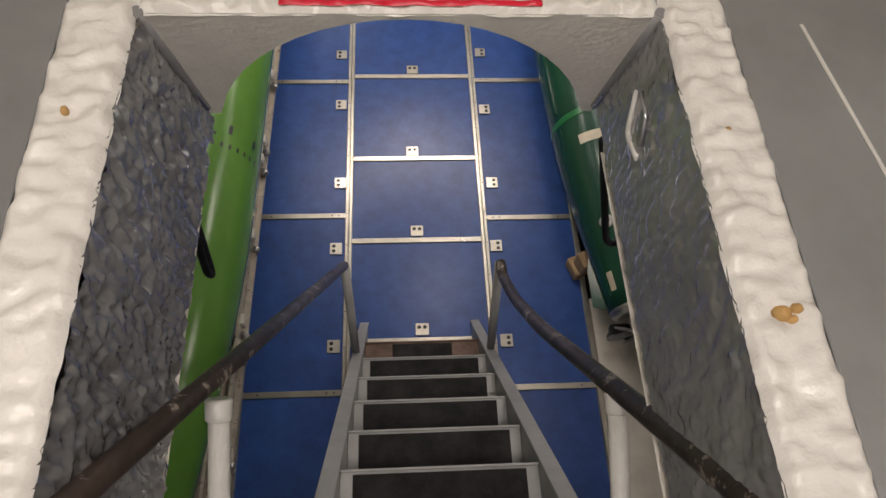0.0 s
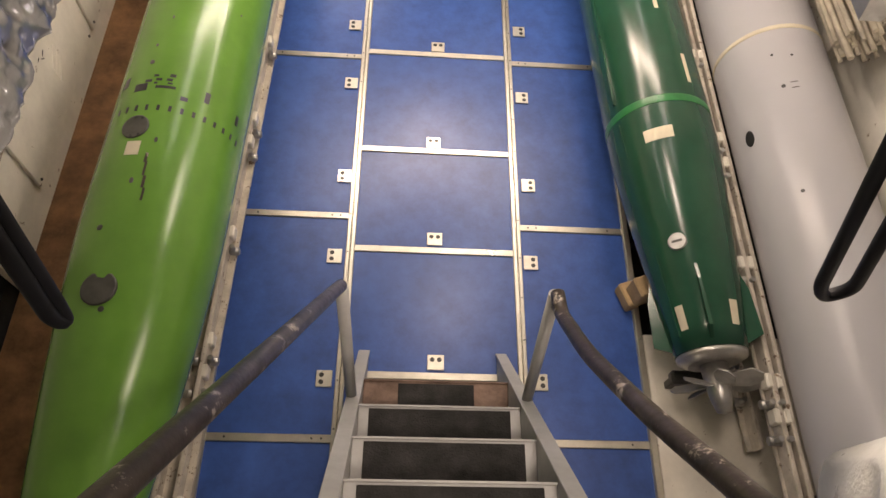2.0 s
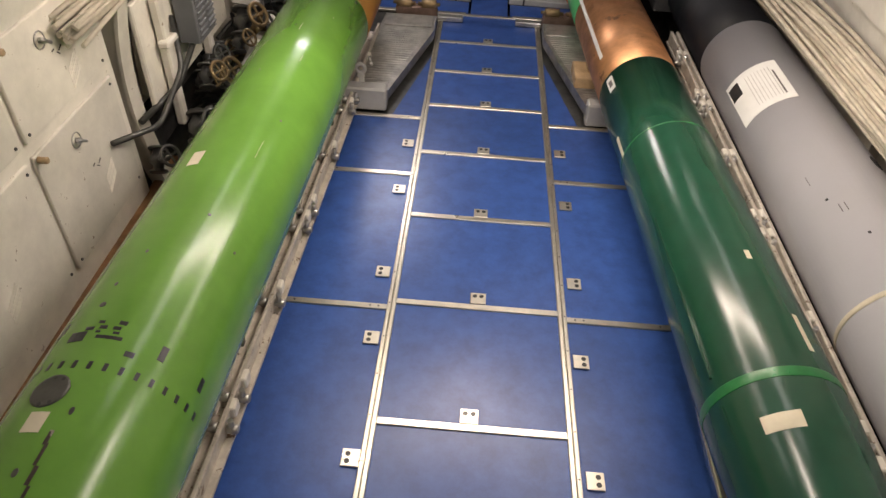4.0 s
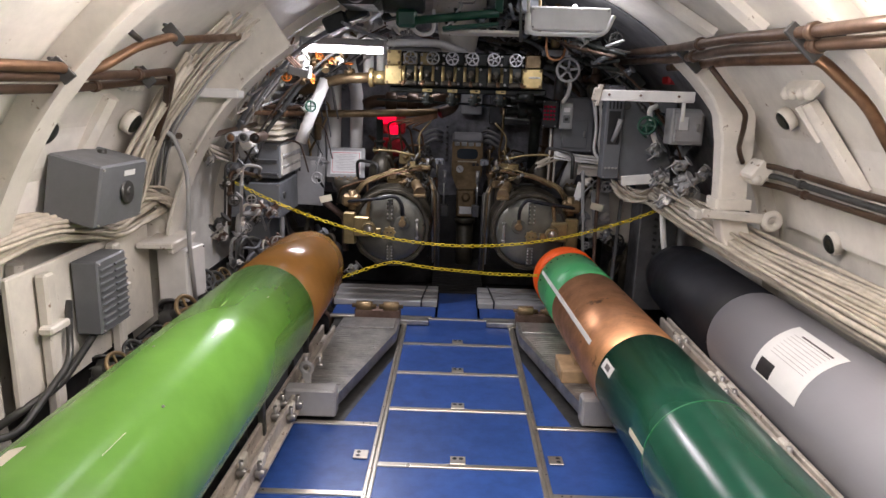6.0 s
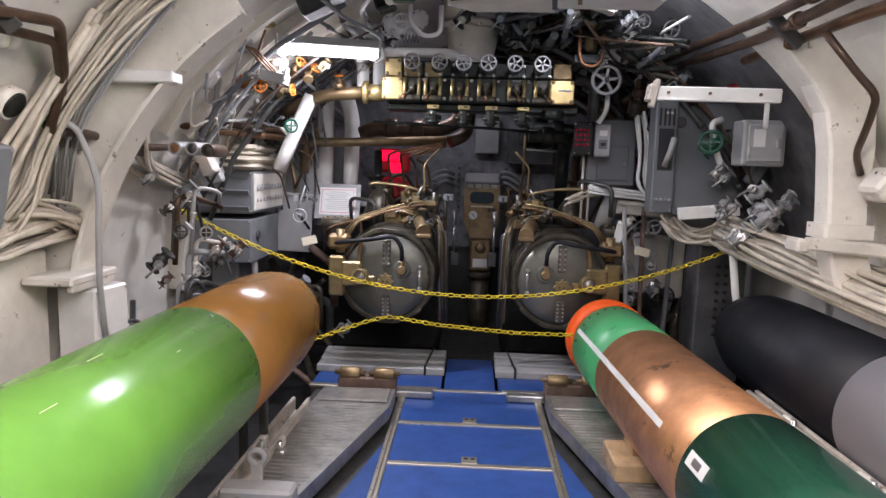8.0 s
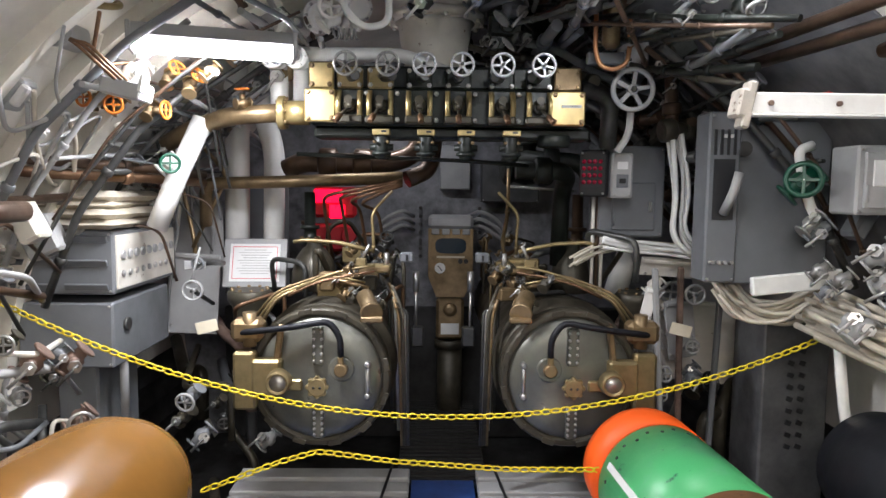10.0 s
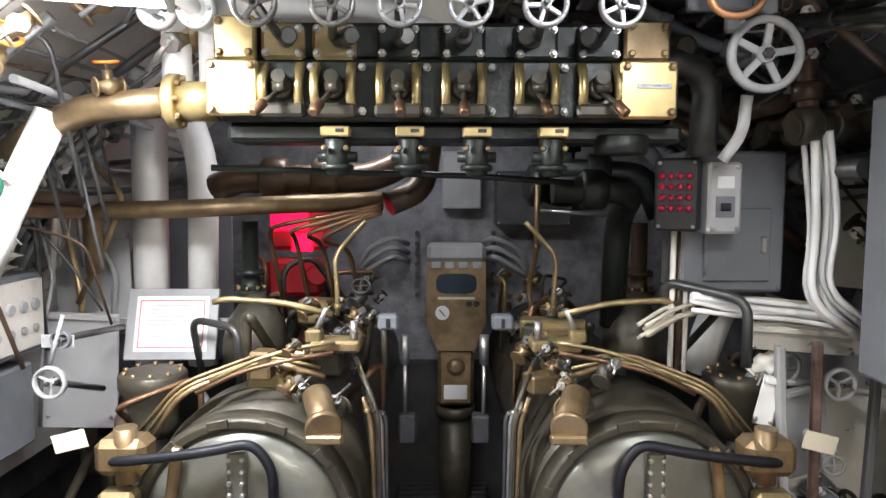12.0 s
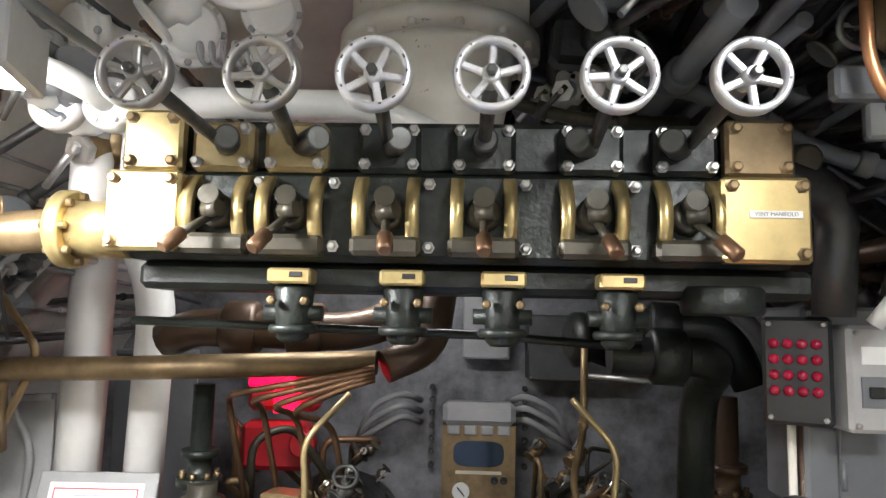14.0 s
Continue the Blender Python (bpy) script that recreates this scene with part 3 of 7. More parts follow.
def skin_patch(which, y0, y1, a0, a1, lift=0.0015, taper=None, n=8):
    """A thin curved patch on a torpedo between two stations and two angles (degrees, 90 is on top)."""
    m, r0 = along(which), AXIS[which][3]
    ri = [r0 if taper is None else taper(y) for y in (y0, y1)]
    vs, fs = [], []
    for e in (0.0, lift):
        for k in range(n + 1):
            a = radians(a0 + (a1 - a0) * k / n)
            for y, r in ((y0, ri[0]), (y1, ri[1])):
                vs.append(m @ Vector(((r + e) * math.cos(a), (r + e) * math.sin(a), y)))
    o = 2 * (n + 1)
    for k in range(n):
        fs.append([o + 2 * k, o + 2 * k + 2, o + 2 * k + 3, o + 2 * k + 1][::-1])
        fs.append([2 * k, o + 2 * k, o + 2 * k + 2, 2 * k + 2])
        fs.append([2 * k + 1, 2 * k + 3, o + 2 * k + 3, o + 2 * k + 1])
    fs += [[0, 1, o + 1, o], [2 * n, o + 2 * n, o + 2 * n + 1, 2 * n + 1]]
    return Solid().add(vs, fs, False)


def skin_disc(which, y, a, rad, lift=0.002, sq=1.0, taper=None):
    """A flush round plug."""
    m, r = along(which), AXIS[which][3] if taper is None else taper(y)
    q = m @ Matrix.Translation((0, 0, y)) @ pose(0, 0, 0, 0, 0, a) @ Matrix.Translation((r, 0, 0)) @ pose(0, 0, 0, 0, 90, 0)
    return Solid().lathe(q @ Matrix.Diagonal((1, sq, 1, 1)), [(-0.012, rad), (lift * 0.6, rad), (lift, rad * 0.9), (lift, 0.0001)], 20)


def ease(u):
    return max(0.0, min(1.0, u))


def port_r(y):
    return 0.254 if y > -0.3 else 0.254 - 0.17 * ease((-0.3 - y) / 1.7) ** 1.55


def star_r(y):
    return 0.245 if y > 0.35 else 0.245 - 0.105 * ease((0.35 - y) / 1.05) ** 1.3


mp = along("port")
tp = thing("torpedo", "bright green torpedo with ochre nose lying on a steel rack", "torpedo", "torpedoes on racks")
part("body", Solid().lathe(mp, [(y, port_r(y)) for y in [-2.0 + 0.1 * k for k in range(18)] + [0.0, 1.0, 2.0, 2.86]], 64), "lgreen", tp)
part("nose", Solid().lathe(mp, [(2.862, 0.253), (3.4, 0.253), (3.6, 0.25), (3.74, 0.24), (3.85, 0.222), (3.93, 0.19), (3.99, 0.14), (4.02, 0.07), (4.03, 0.0001)], 64), "ochre", tp, "ochre brown rounded nose")
part("tail_cone", Solid().lathe(mp, [(-2.35, 0.03), (-2.2, 0.07), (-2.0, 0.083)], 32), "steel", tp)
for a in (180, 270):
    q = mp @ pose(0, 0, 0, 0, 0, a)
    s = Solid().prism([(0.06, -1.98), (0.25, -1.96), (0.265, -1.9), (0.265, -1.5), (0.25, -1.4), (0.2, -1.32), (0.15, -1.27)], -0.006, 0.006, q @ pose(0, 0, 0, 90, 0, 0) @ Matrix.Diagonal((1, 1, 1, 1)))
    part("fin", s, "lgreen", tp)
for k in range(13):
    part("screw_slot", skin_patch("port", 0.03, 0.055, 12 + 9.5 * k, 14.6 + 9.5 * k, 0.001, None, 2), "black", tp)
for y, a, w, h in ((0.165, 130, 0.05, 7), (0.125, 110, 0.035, 12), (0.165, 104, 0.012, 6), (0.135, 88, 0.012, 17), (0.17, 95, 0.012, 5), (0.17, 86, 0.012, 5), (0.19, 98, 0.01, 4), (0.19, 84, 0.014, 5), (0.155, 97, 0.008, 3), (0.155, 85, 0.008, 4), (0.09, 71, 0.018, 6), (0.115, 53, 0.05, 4.5), (0.11, 19, 0.045, 4)):
    part("stencil_mark", skin_patch("port", y, y + w, a - h / 2, a + h / 2, 0.001, None, 3), "black", tp, "faded black stencilled marks")
for y, a, r, q in ((0.266, 106, 0.01, 1.0), (0.353, 106, 0.008, 0.7), (-0.278, 94, 0.012, 0.6), (0.5, 98, 0.008, 0.6), (0.72, 70, 0.006, 1.0), (-0.46, 110, 0.011, 1.0), (-0.75, 92, 0.01, 1.0), (-0.1, 84, 0.012, 0.5), (0.62, 40, 0.006, 0.8), (1.4, 55, 0.007, 0.7), (1.75, 100, 0.008, 0.5)):
    part("scuff", skin_disc("port", y, a, r, 0.001, q, taper=port_r), "dsteel", tp, "small dark paint chip")
for k, (y, a, w) in enumerate(((-0.355, 83, 0.05), (-0.305, 84.5, 0.05), (-0.255, 86.5, 0.06), (-0.2, 87.5, 0.04))):
    part("scrape", skin_patch("port", y, y + w, a - 0.9, a + 0.9 + 0.5 * (k % 2), 0.001, port_r, 3), "rail", tp, "long brown scrape in the paint")
for y, a, L in ((1.1, 60, 0.2), (1.9, 66, 0.1), (2.2, 84, 0.12), (2.45, 56, 0.05)):
    part("scrape", skin_patch("port", y, y + L * 0.6, a, a + 0.35, 0.001, None, 2), "tape", tp, "thin pale scratch in the paint")
part("cover_plug", skin_disc("port", -0.045, 104, 0.052), "dsteel", tp, "round bolted cover")
for k in range(9):
    part("cover_bolt", skin_disc("port", -0.045 + 0.042 * math.sin(0.698 * k), 104 + math.degrees(0.042 / 0.254 * math.cos(0.698 * k)), 0.006, 0.0035), "black", tp)
part("cover_plug", skin_disc("port", -0.68, 98, 0.06, taper=port_r), "dsteel", tp, "round bolted cover")
part("tape_patch", skin_patch("port", -0.17, -0.11, 95, 107, 0.001), "tape", tp, "strip of masking tape")
part("tape_patch", skin_patch("port", 0.99, 1.08, 102, 113, 0.001), "tape", tp, "strip of masking tape")
part("tape_patch", skin_patch("port", -1.52, -1.44, 80, 92, 0.002, port_r), "tape", tp, "strip of masking tape")
for k in range(12):
    part("joint_screw", skin_disc("port", 2.82, 8 + 15 * k, 0.007, 0.001), "black", tp)

ms = along("star")
ts = thing("torpedo", "dark green torpedo with bare copper section and orange band", "torpedo", "torpedoes on racks")
part("body", Solid().lathe(ms, [(y, star_r(y)) for y in [-0.68 + 0.1 * k for k in range(11)] + [1.2, 2.0, 2.75]], 64), "dgreen", ts)
part("copper_section", Solid().lathe(ms, [(2.752, 0.2445), (3.88, 0.2445)], 64), "coppert", ts, "bare brushed copper section")
part("head", Solid().lathe(ms, [(3.882, 0.244), (4.45, 0.243)], 64), "wgreen", ts, "scuffed mid green head")
for k in range(14):
    part("head_screw", skin_disc("star", 4.4 - 0.02 * (k % 2), 12 + 12 * k, 0.007, 0.0015), "black", ts)
part("band", Solid().lathe(ms, [(4.452, 0.247), (4.62, 0.247), (4.66, 0.243), (4.66, 0.0001)], 64), "orange", ts, "fluorescent orange end band")
part("ring", Solid().lathe(ms, [(0.43, 0.2455), (0.433, 0.246), (0.467, 0.246), (0.47, 0.2455)], 64), "mgreen", ts, "lighter green ring")
part("white_strip", skin_patch("star", 2.98, 4.4, 151, 157, 0.004, None, 4), "white", ts, "white painted guide strip")
part("label_plate", skin_patch("star", 2.58, 2.72, 148, 160, 0.001), "white", ts, "small white printed label")
part("label_print", skin_patch("star", 2.62, 2.68, 151, 157, 0.0016), "ink", ts)
part("tape_patch", skin_patch("star", 0.24, 0.3, 102, 132, 0.001, star_r), "tape", ts, "strip of masking tape")
part("tape_patch", skin_patch("star", 0.55, 0.72, 66, 71, 0.001), "tape", ts, "strip of masking tape")
part("tape_patch", skin_patch("star", 1.0, 1.05, 84, 89, 0.001), "tape", ts, "strip of masking tape")
part("tape_patch", skin_patch("star", 2.02, 2.2, 172, 178, 0.001), "tape", ts, "strip of masking tape")
for a0, a1 in ((140, 152), (60, 74)):
    part("tape_patch", skin_patch("star", -0.6, -0.5, a0, a1, 0.002, star_r), "tape", ts, "strip of masking tape")
part("cable_duct", skin_patch("star", 0.52, 1.42, 157, 159, 0.012, None, 2), "dgreen", ts)
part("cable_duct", skin_patch("star", -0.62, 0.4, 156, 159, 0.01, star_r, 2), "dgreen", ts)
part("plug", skin_disc("star", -0.24, 125, 0.038, 0.006, taper=star_r), "steel", ts, "slotted silver plug")
part("plug_slot", skin_patch("star", -0.245, -0.235, 119, 131, 0.0075, star_r, 3), "dsteel", ts)
for a in (20, 110, 200, 290):
    q = ms @ pose(0, 0, 0, 0, 0, a)
    s = Solid().prism([(0.13, -0.66), (0.215, -0.62), (0.205, -0.42), (0.17, -0.3)], -0.006, 0.006, q @ pose(0, 0, 0, 90, 0, 0))
    part("fin", s, "dgreen", ts)
part("tail_ring", Solid().lathe(ms, [(-0.72, 0.1), (-0.7, 0.138), (-0.682, 0.141)], 48), "steel", ts)
part("propeller_hub", Solid().lathe(ms, [(-0.92, 0.0001), (-0.91, 0.03), (-0.85, 0.045), (-0.72, 0.055)], 24), "steel", ts)
for k in range(7):
    q = ms @ pose(0, 0, -0.8, 0, 0, 360 / 7 * k) @ pose(0.11, 0, 0, 35, 0, 0)
    s = Solid().prism([(-0.065, -0.02), (0.0, -0.045), (0.06, -0.03), (0.075, 0.0), (0.05, 0.035), (-0.01, 0.04), (-0.065, 0.018)], -0.003, 0.003, q)
    part("propeller_blade", s, "steel", ts)
part("seam", Solid().lathe(ms, [(2.02, 0.2452), (2.024, 0.2464), (2.028, 0.2452)], 64), "mgreen", ts)

mo = along("outer")
to = thing("torpedo", "pale grey torpedo with black nose and a paper information sheet", "torpedo", "torpedoes on racks")
part("body", Solid().lathe(mo, [(-2.6, 0.2), (-2.2, 0.235), (-1.6, 0.246), (2.97, 0.246)], 64), "greyt", to)
part("nose", Solid().lathe(mo, [(2.972, 0.245), (3.9, 0.245), (4.1, 0.235), (4.25, 0.2), (4.34, 0.12), (4.36, 0.0001)], 64), "blackr", to, "matt black rubber-coated nose")
part("band", Solid().lathe(mo, [(0.74, 0.2462), (0.745, 0.249), (0.76, 0.249), (0.765, 0.2462)], 64), "tape", to, "thin cream joint band")
part("handhole", skin_disc("outer", 0.24, 163, 0.04, 0.001, 0.6), "black", to)
part("handhole", skin_disc("outer", 1.55, 60, 0.05, 0.001, 0.6), "black", to)
part("paper_sheet", skin_patch("outer", 2.07, 2.46, 102, 170, 0.002, None, 10), "paper", to, "laminated white information sheet")
part("picture", skin_patch("outer", 2.3, 2.42, 152, 168, 0.003, None, 4), "black", to, "dark printed photograph")
for k in range(9):
    part("text_line", skin_patch("outer", 2.12, 2.4 if k else 2.36, 110 + 4 * k, 110.7 + 4 * k + (1.2 if k == 0 else 0), 0.003, None, 2), "ink" if k == 0 else "ink_pale", to)

for y, a, r, q in ((0.42, 118, 0.009, 1.0), (0.58, 102, 0.006, 1.0), (0.6, 120, 0.006, 1.0), (1.05, 118, 0.008, 0.7), (1.3, 134, 0.007, 1.0), (-0.1, 128, 0.008, 1.0)):
    part("screw_hole", skin_disc("outer", y, a, r, 0.001, q), "black", to)
for y, a, w, h in ((1.2, 122, 0.05, 0.8), (1.2, 127, 0.05, 0.8), (0.43, 104, 0.004, 7), (0.4, 104, 0.004, 7), (1.42, 140, 0.06, 0.6)):
    part("pencil_mark", skin_patch("outer", y, y + w, a, a + h, 0.001, None, 2), "ink", to)

# racks beside the deck
def rack(which, sg, y0, y1, zt, label, offs):
    x0, k, z0, r = AXIS[which]
    t = thing("torpedo_rack", label, "rack", "torpedo racks")

    def X(y, off):
        return x0 + k * y + off
    for off, w in offs:
        a, b = Vector((X(y0, off), y0, zt)), Vector((X(y1, off), y1, zt))
        d = b - a
        m = Matrix.Translation((a + b) / 2) @ d.to_track_quat("Y", "Z").to_matrix().to_4x4()
        s = Solid().box((0, 0, 0.035), (0.02, d.length, 0.09), 0.004, m=m).box((0, 0, 0), (w, d.length, 0.018), 0.004, m=m)
        part("side_rail", s, "lrail", t)
        y, n = y0 + 0.2, 0
        while y < y1 - 0.1:
            xo = X(y, off) - sg * 0.015
            part("clamp_bolt", Solid().cyl((xo, y, zt + 0.045), (xo - sg * 0.045, y, zt + 0.045), 0.019, 12, ch=0.004).cyl((xo - sg * 0.02, y, zt + 0.02), (xo - sg * 0.02, y, zt + 0.1), 0.011, 10), "steel", t)
            part("clamp_lug", Solid().box((xo, y + 0.09, zt + 0.05), (0.03, 0.06, 0.06), 0.012), "cream", t)
            y += 0.52 if n % 3 else 0.14
            n += 1
    y = y0 + 0.3
    while y < y1:
        part("saddle", Solid().box((X(y, 0), y, z0 - r - 0.01), (0.16, 0.06, 0.05), 0.01), "dsteel", t)
        for off in (-0.08, 0.08):
            part("leg", Solid().box((X(y, off * 0.6), y, (z0 - r - 0.4) / 2), (0.035, 0.035, z0 - r + 0.4), 0.005), "dsteel", t)
        y += 0.9
    return t


rack("port", -1, -2.2, 4.0, 0.06, "cream painted steel torpedo rack with clamps", ((0.125, 0.08), (0.045, 0.1), (-0.2, 0.06)))
rack("star", 1, -1.0, 4.1, 0.06, "cream painted steel torpedo rack with clamps", ((0.24, 0.06),))
rack("outer", 1, -2.4, 3.6, 0.33, "cream painted steel torpedo rack with clamps", ((-0.235, 0.05), (-0.275, 0.04)))

# loading ramps at the forward end
for sg, nm in ((-1, "port"), (1, "star")):
    t = thing("loading_ramp", "worn silver chequered loading ramp with roller bracket", "ramp", "loading ramps")
    out = [(sg * 0.43, 4.3), (sg * 0.43, 4.02), (sg * 0.67, 3.0), (sg * 0.93, 2.98), (sg * 0.84, 4.3)]
    part("ramp_plate", Solid().prism(out[:: -sg], 0.03, 0.1), "steel", t)
    s = Solid()
    for k in range(26):
        y = 3.1 + 0.036 * k
        xa = 0.67 - 0.24 * (y - 3.0) / 1.02 + 0.03
        s.box((sg * (xa + 0.9 - 0.07 * (y - 3.0)) / 2, y, 0.1015), (0.9 - 0.07 * (y - 3.0) - xa, 0.012, 0.005), 0.001)
    part("tread_ribs", s, "steel", t)
    part("ramp_top", Solid().box((sg * 0.64, 4.16, 0.108), (0.38, 0.2, 0.012), 0.003), "steel", t)
    part("end_block", Solid().box((sg * 0.8, 2.95, 0.09), (0.28, 0.1, 0.16), 0.012), "lgrey", t)
    part("lug", Solid().torus(pose(sg * 0.86, 3.12, 0.2, 90, 0, 0), 0.03, 0.014, 16, 8), "lgrey", t)
    part("lug", Solid().box((sg * 0.86, 3.12, 0.14), (0.05, 0.03, 0.08), 0.006), "lgrey", t)
    part("roller_bracket", Solid().box((sg * 0.6, 4.38, 0.1), (0.34, 0.09, 0.1), 0.01), "rust", t)
    for dx in (0.5, 0.7):
        part("roller", Solid().cyl((sg * dx - 0.06, 4.36, 0.17), (sg * dx + 0.06, 4.36, 0.17), 0.035, 16, ch=0.008).cyl((sg * dx - 0.09, 4.36, 0.17), (sg * dx + 0.09, 4.36, 0.17), 0.014, 10), "bronze", t)
solo("wood_chock", Solid().box((0.74, 3.42, 0.22), (0.1, 0.16, 0.24), 0.006).box((0.7, 3.38, 0.14), (0.2, 0.26, 0.08), 0.006), "wood", "bare wooden chock wedged under the torpedo", "wood block")
solo("wood_chock", Solid().box((0.95, -0.3, 0.14), (0.09, 0.1, 0.12), 0.008, (0, 0, 20)).box((0.915, -0.29, 0.045), (0.07, 0.12, 0.08), 0.008, (0, 0, 20)), "wood", "bare wooden chock wedged under the torpedo", "wood block")

# ---- ladder ----
lad = thing("ladder", "grey steel ladder with black grip treads standing on the deck", "ladder")
LS = 1.53
def ladder_y(z):
    return -0.607 - z / LS
for sg in (-1, 1):
    s = Solid()
    L = math.hypot(2.4, 2.4 / LS)
    m = Matrix.Translation((sg * 0.294, ladder_y(1.12) - 0.05, 1.12)) @ pose(0, 0, 0, math.degrees(math.atan(1 / LS)), 0, 0)
    s.box((0, 0, 0), (0.012, 0.13, L), 0.003, m=m).box((sg * 0.014, 0.062, 0), (0.05, 0.01, L), 0.003, m=m)
    part("stringer", s, "lgrey", lad)
for k in range(9):
    z = 0.28 + 0.25 * k
    y = ladder_y(z)
    s = Solid().box((0.0, y - 0.085, z - 0.012), (0.575, 0.17, 0.02), 0.003).box((0.0, y - 0.004, z - 0.012), (0.575, 0.008, 0.034), 0.002)
    tr = part("tread", s, "lgrey" if k else "rust", lad, "" if k else "worn chequer-plate bottom tread")
    w = 0.3 if k == 0 else 0.5
    part("grip_pad", Solid().box((0.0, y - 0.09, z + 0.001), (w, 0.15, 0.006), 0.002), "pad", tr, "black anti-slip pad")
for sg in (-1, 1):
    x = -0.32 if sg < 0 else 0.29
    a, b = Vector((x, -0.79, 1.18)), Vector((-0.5, -2.11, 3.2))
    post = Solid().pipe([(sg * 0.315, ladder_y(0.5), 0.48), (x, -0.78, 1.15)], 0.019, 12)
    part("post", post, "lgrey", lad)
    if sg < 0:
        part("handrail", Solid().pipe([a, a + (b - a) * 0.5, b], 0.018, 14), "rail", lad, "worn brown taped handrail")
    else:
        part("handrail", Solid().pipe([a, (x, -0.86, 1.2), (x, -1.05, 1.42), (x, -1.28, 1.77), (0.3, -1.8, 2.65), (0.3, -1.98, 2.95)], 0.02, 14, rad=0.1), "rail", lad, "worn brown taped handrail")

for sg, a in ((-1, Vector((-0.425, -1.61, 2.36))), (1, Vector((0.3, -1.61, 2.31)))):
    b = a + Vector((sg * 0.01, -0.6, -0.3))
    part("brace", Solid().cyl(a, b, 0.019, 16).cyl(a + (b - a) * 0.0, a + (b - a) * 0.06, 0.024, 16, ch=0.004), "weld", lad, "white painted tube brace with brown drips")

# ---- tubes at the bow ----
def torpedo_tube(sg):
    t = thing("torpedo_tube", "olive bronze torpedo tube breech with closed round door", "torpedo tube", "torpedo tubes")
    x, y, z = sg * 0.56, 4.88, 0.66
    f = facing(x, y, z)
    part("barrel", Solid().lathe(f, [(-2.1, 0.3), (-0.35, 0.3), (-0.33, 0.33), (-0.2, 0.33), (-0.19, 0.31), (-0.05, 0.31)], 48), "dbronze", t)
    d = part("door", Solid().lathe(f, [(-0.05, 0.275), (0.0, 0.275), (0.012, 0.268), (0.03, 0.22), (0.042, 0.15), (0.048, 0.08), (0.05, 0.0001)], 48), "doorm", t, "domed olive grey breech door")
    part("locking_ring", Solid().lathe(f, [(-0.07, 0.28), (-0.07, 0.315), (0.0, 0.315), (0.012, 0.305), (0.012, 0.287), (-0.01, 0.28)], 48), "dbronze", t, "brown bronze locking ring")
    for k in range(12):
        a = 30 * k + 12
        q = f @ pose(0, 0, 0, 0, 0, a)
        part("ring_lug", Solid().box((0.302, 0, 0.012), (0.026, 0.06, 0.012), 0.004, m=q), "dbronze", t)
    for zz, h in ((0.155, 0.17), (-0.19, 0.14)):
        b = part("bolted_strap", Solid().box((-sg * 0.0, zz, 0.05), (0.05, h, 0.03), 0.006, m=f), "doorm", d)
        n = 5
        for k in range(n):
            for dx in (-0.017, 0.017):
                q = f @ Matrix.Translation((dx, zz - h / 2 + 0.02 + (h - 0.04) * k / (n - 1), 0.062))
                part("bolt", Solid().lathe(q, [(0, 0.007), (0.01, 0.007), (0.012, 0.004)], 6), "steel", b)
    q = f @ Matrix.Translation((sg * 0.0, -0.02, 0.045))
    knob = Solid().lathe(q, [(0, 0.025), (0.03, 0.025), (0.03, 0.042), (0.05, 0.042), (0.055, 0.036), (0.055, 0.0001)], 32)
    kn = part("knob", knob, "obrass", d, "scalloped bronze knob")
    for k in range(8):
        part("lobe", Solid().lathe(q @ pose(0.04 * math.cos(k * math.pi / 4), 0.04 * math.sin(k * math.pi / 4), 0.03), [(0, 0.011), (0.02, 0.011), (0.023, 0.008)], 10), "obrass", t)
    for dx in (-0.014, 0.014):
        part("knob_hole", Solid().lathe(f @ Matrix.Translation((dx, -0.02, 0.1)), [(0, 0.006), (0.0015, 0.006), (0.002, 0.0001)], 10), "black", d)
    px, pz = -sg * 0.1, 0.05
    part("plug_seat", Solid().lathe(f @ Matrix.Translation((px, pz, 0.03)), [(0, 0.058), (0.016, 0.058), (0.02, 0.05), (0.02, 0.04)], 28), "doorm", d)
    part("cable_plug", Solid().lathe(f @ Matrix.Translation((px, pz, 0.045)), [(0, 0.03), (0.03, 0.03), (0.036, 0.024), (0.036, 0.0001)], 24).box((px, pz + 0.04, 0.065), (0.026, 0.05, 0.026), 0.008, m=f), "bronze", d)
    part("hose", Solid().pipe([f @ Vector(p) for p in ((px, pz + 0.06, 0.065), (px, pz + 0.15, 0.075), (px + sg * 0.05, pz + 0.22, 0.075), (sg * 0.1, 0.245, 0.09), (sg * 0.3, 0.22, 0.08), (sg * 0.38, 0.2, 0.02))], 0.014, 10, 6, 0.08), "blackr", t, "black rubber hose")
    for zz in (0.07, -0.07):
        part("grip_stud", Solid().lathe(f @ Matrix.Translation((-sg * 0.215, zz, 0.01)), [(0, 0.014), (0.05, 0.014), (0.056, 0.008)], 12), "steel", d)
    part("grip_bar", Solid().pipe([f @ Vector((-sg * 0.215, 0.08, 0.05)), f @ Vector((-sg * 0.215, -0.08, 0.05))], 0.009, 10), "steel", d)
    part("hinge_arm", Solid().box((sg * 0.22, 0.02, 0.06), (0.13, 0.16, 0.07), 0.012, m=f).box((sg * 0.32, 0.0, 0.045), (0.1, 0.26, 0.06), 0.012, m=f).box((sg * 0.12, -0.02, 0.05), (0.1, 0.05, 0.03), 0.008, m=f), "obrass", t, "worn brass hinge block")
    part("sight_ring", Solid().lathe(f @ Matrix.Translation((sg * 0.16, 0.01, 0.095)), [(0, 0.055), (0.055, 0.05), (0.06, 0.044), (0.045, 0.036)], 28), "obrass", t)
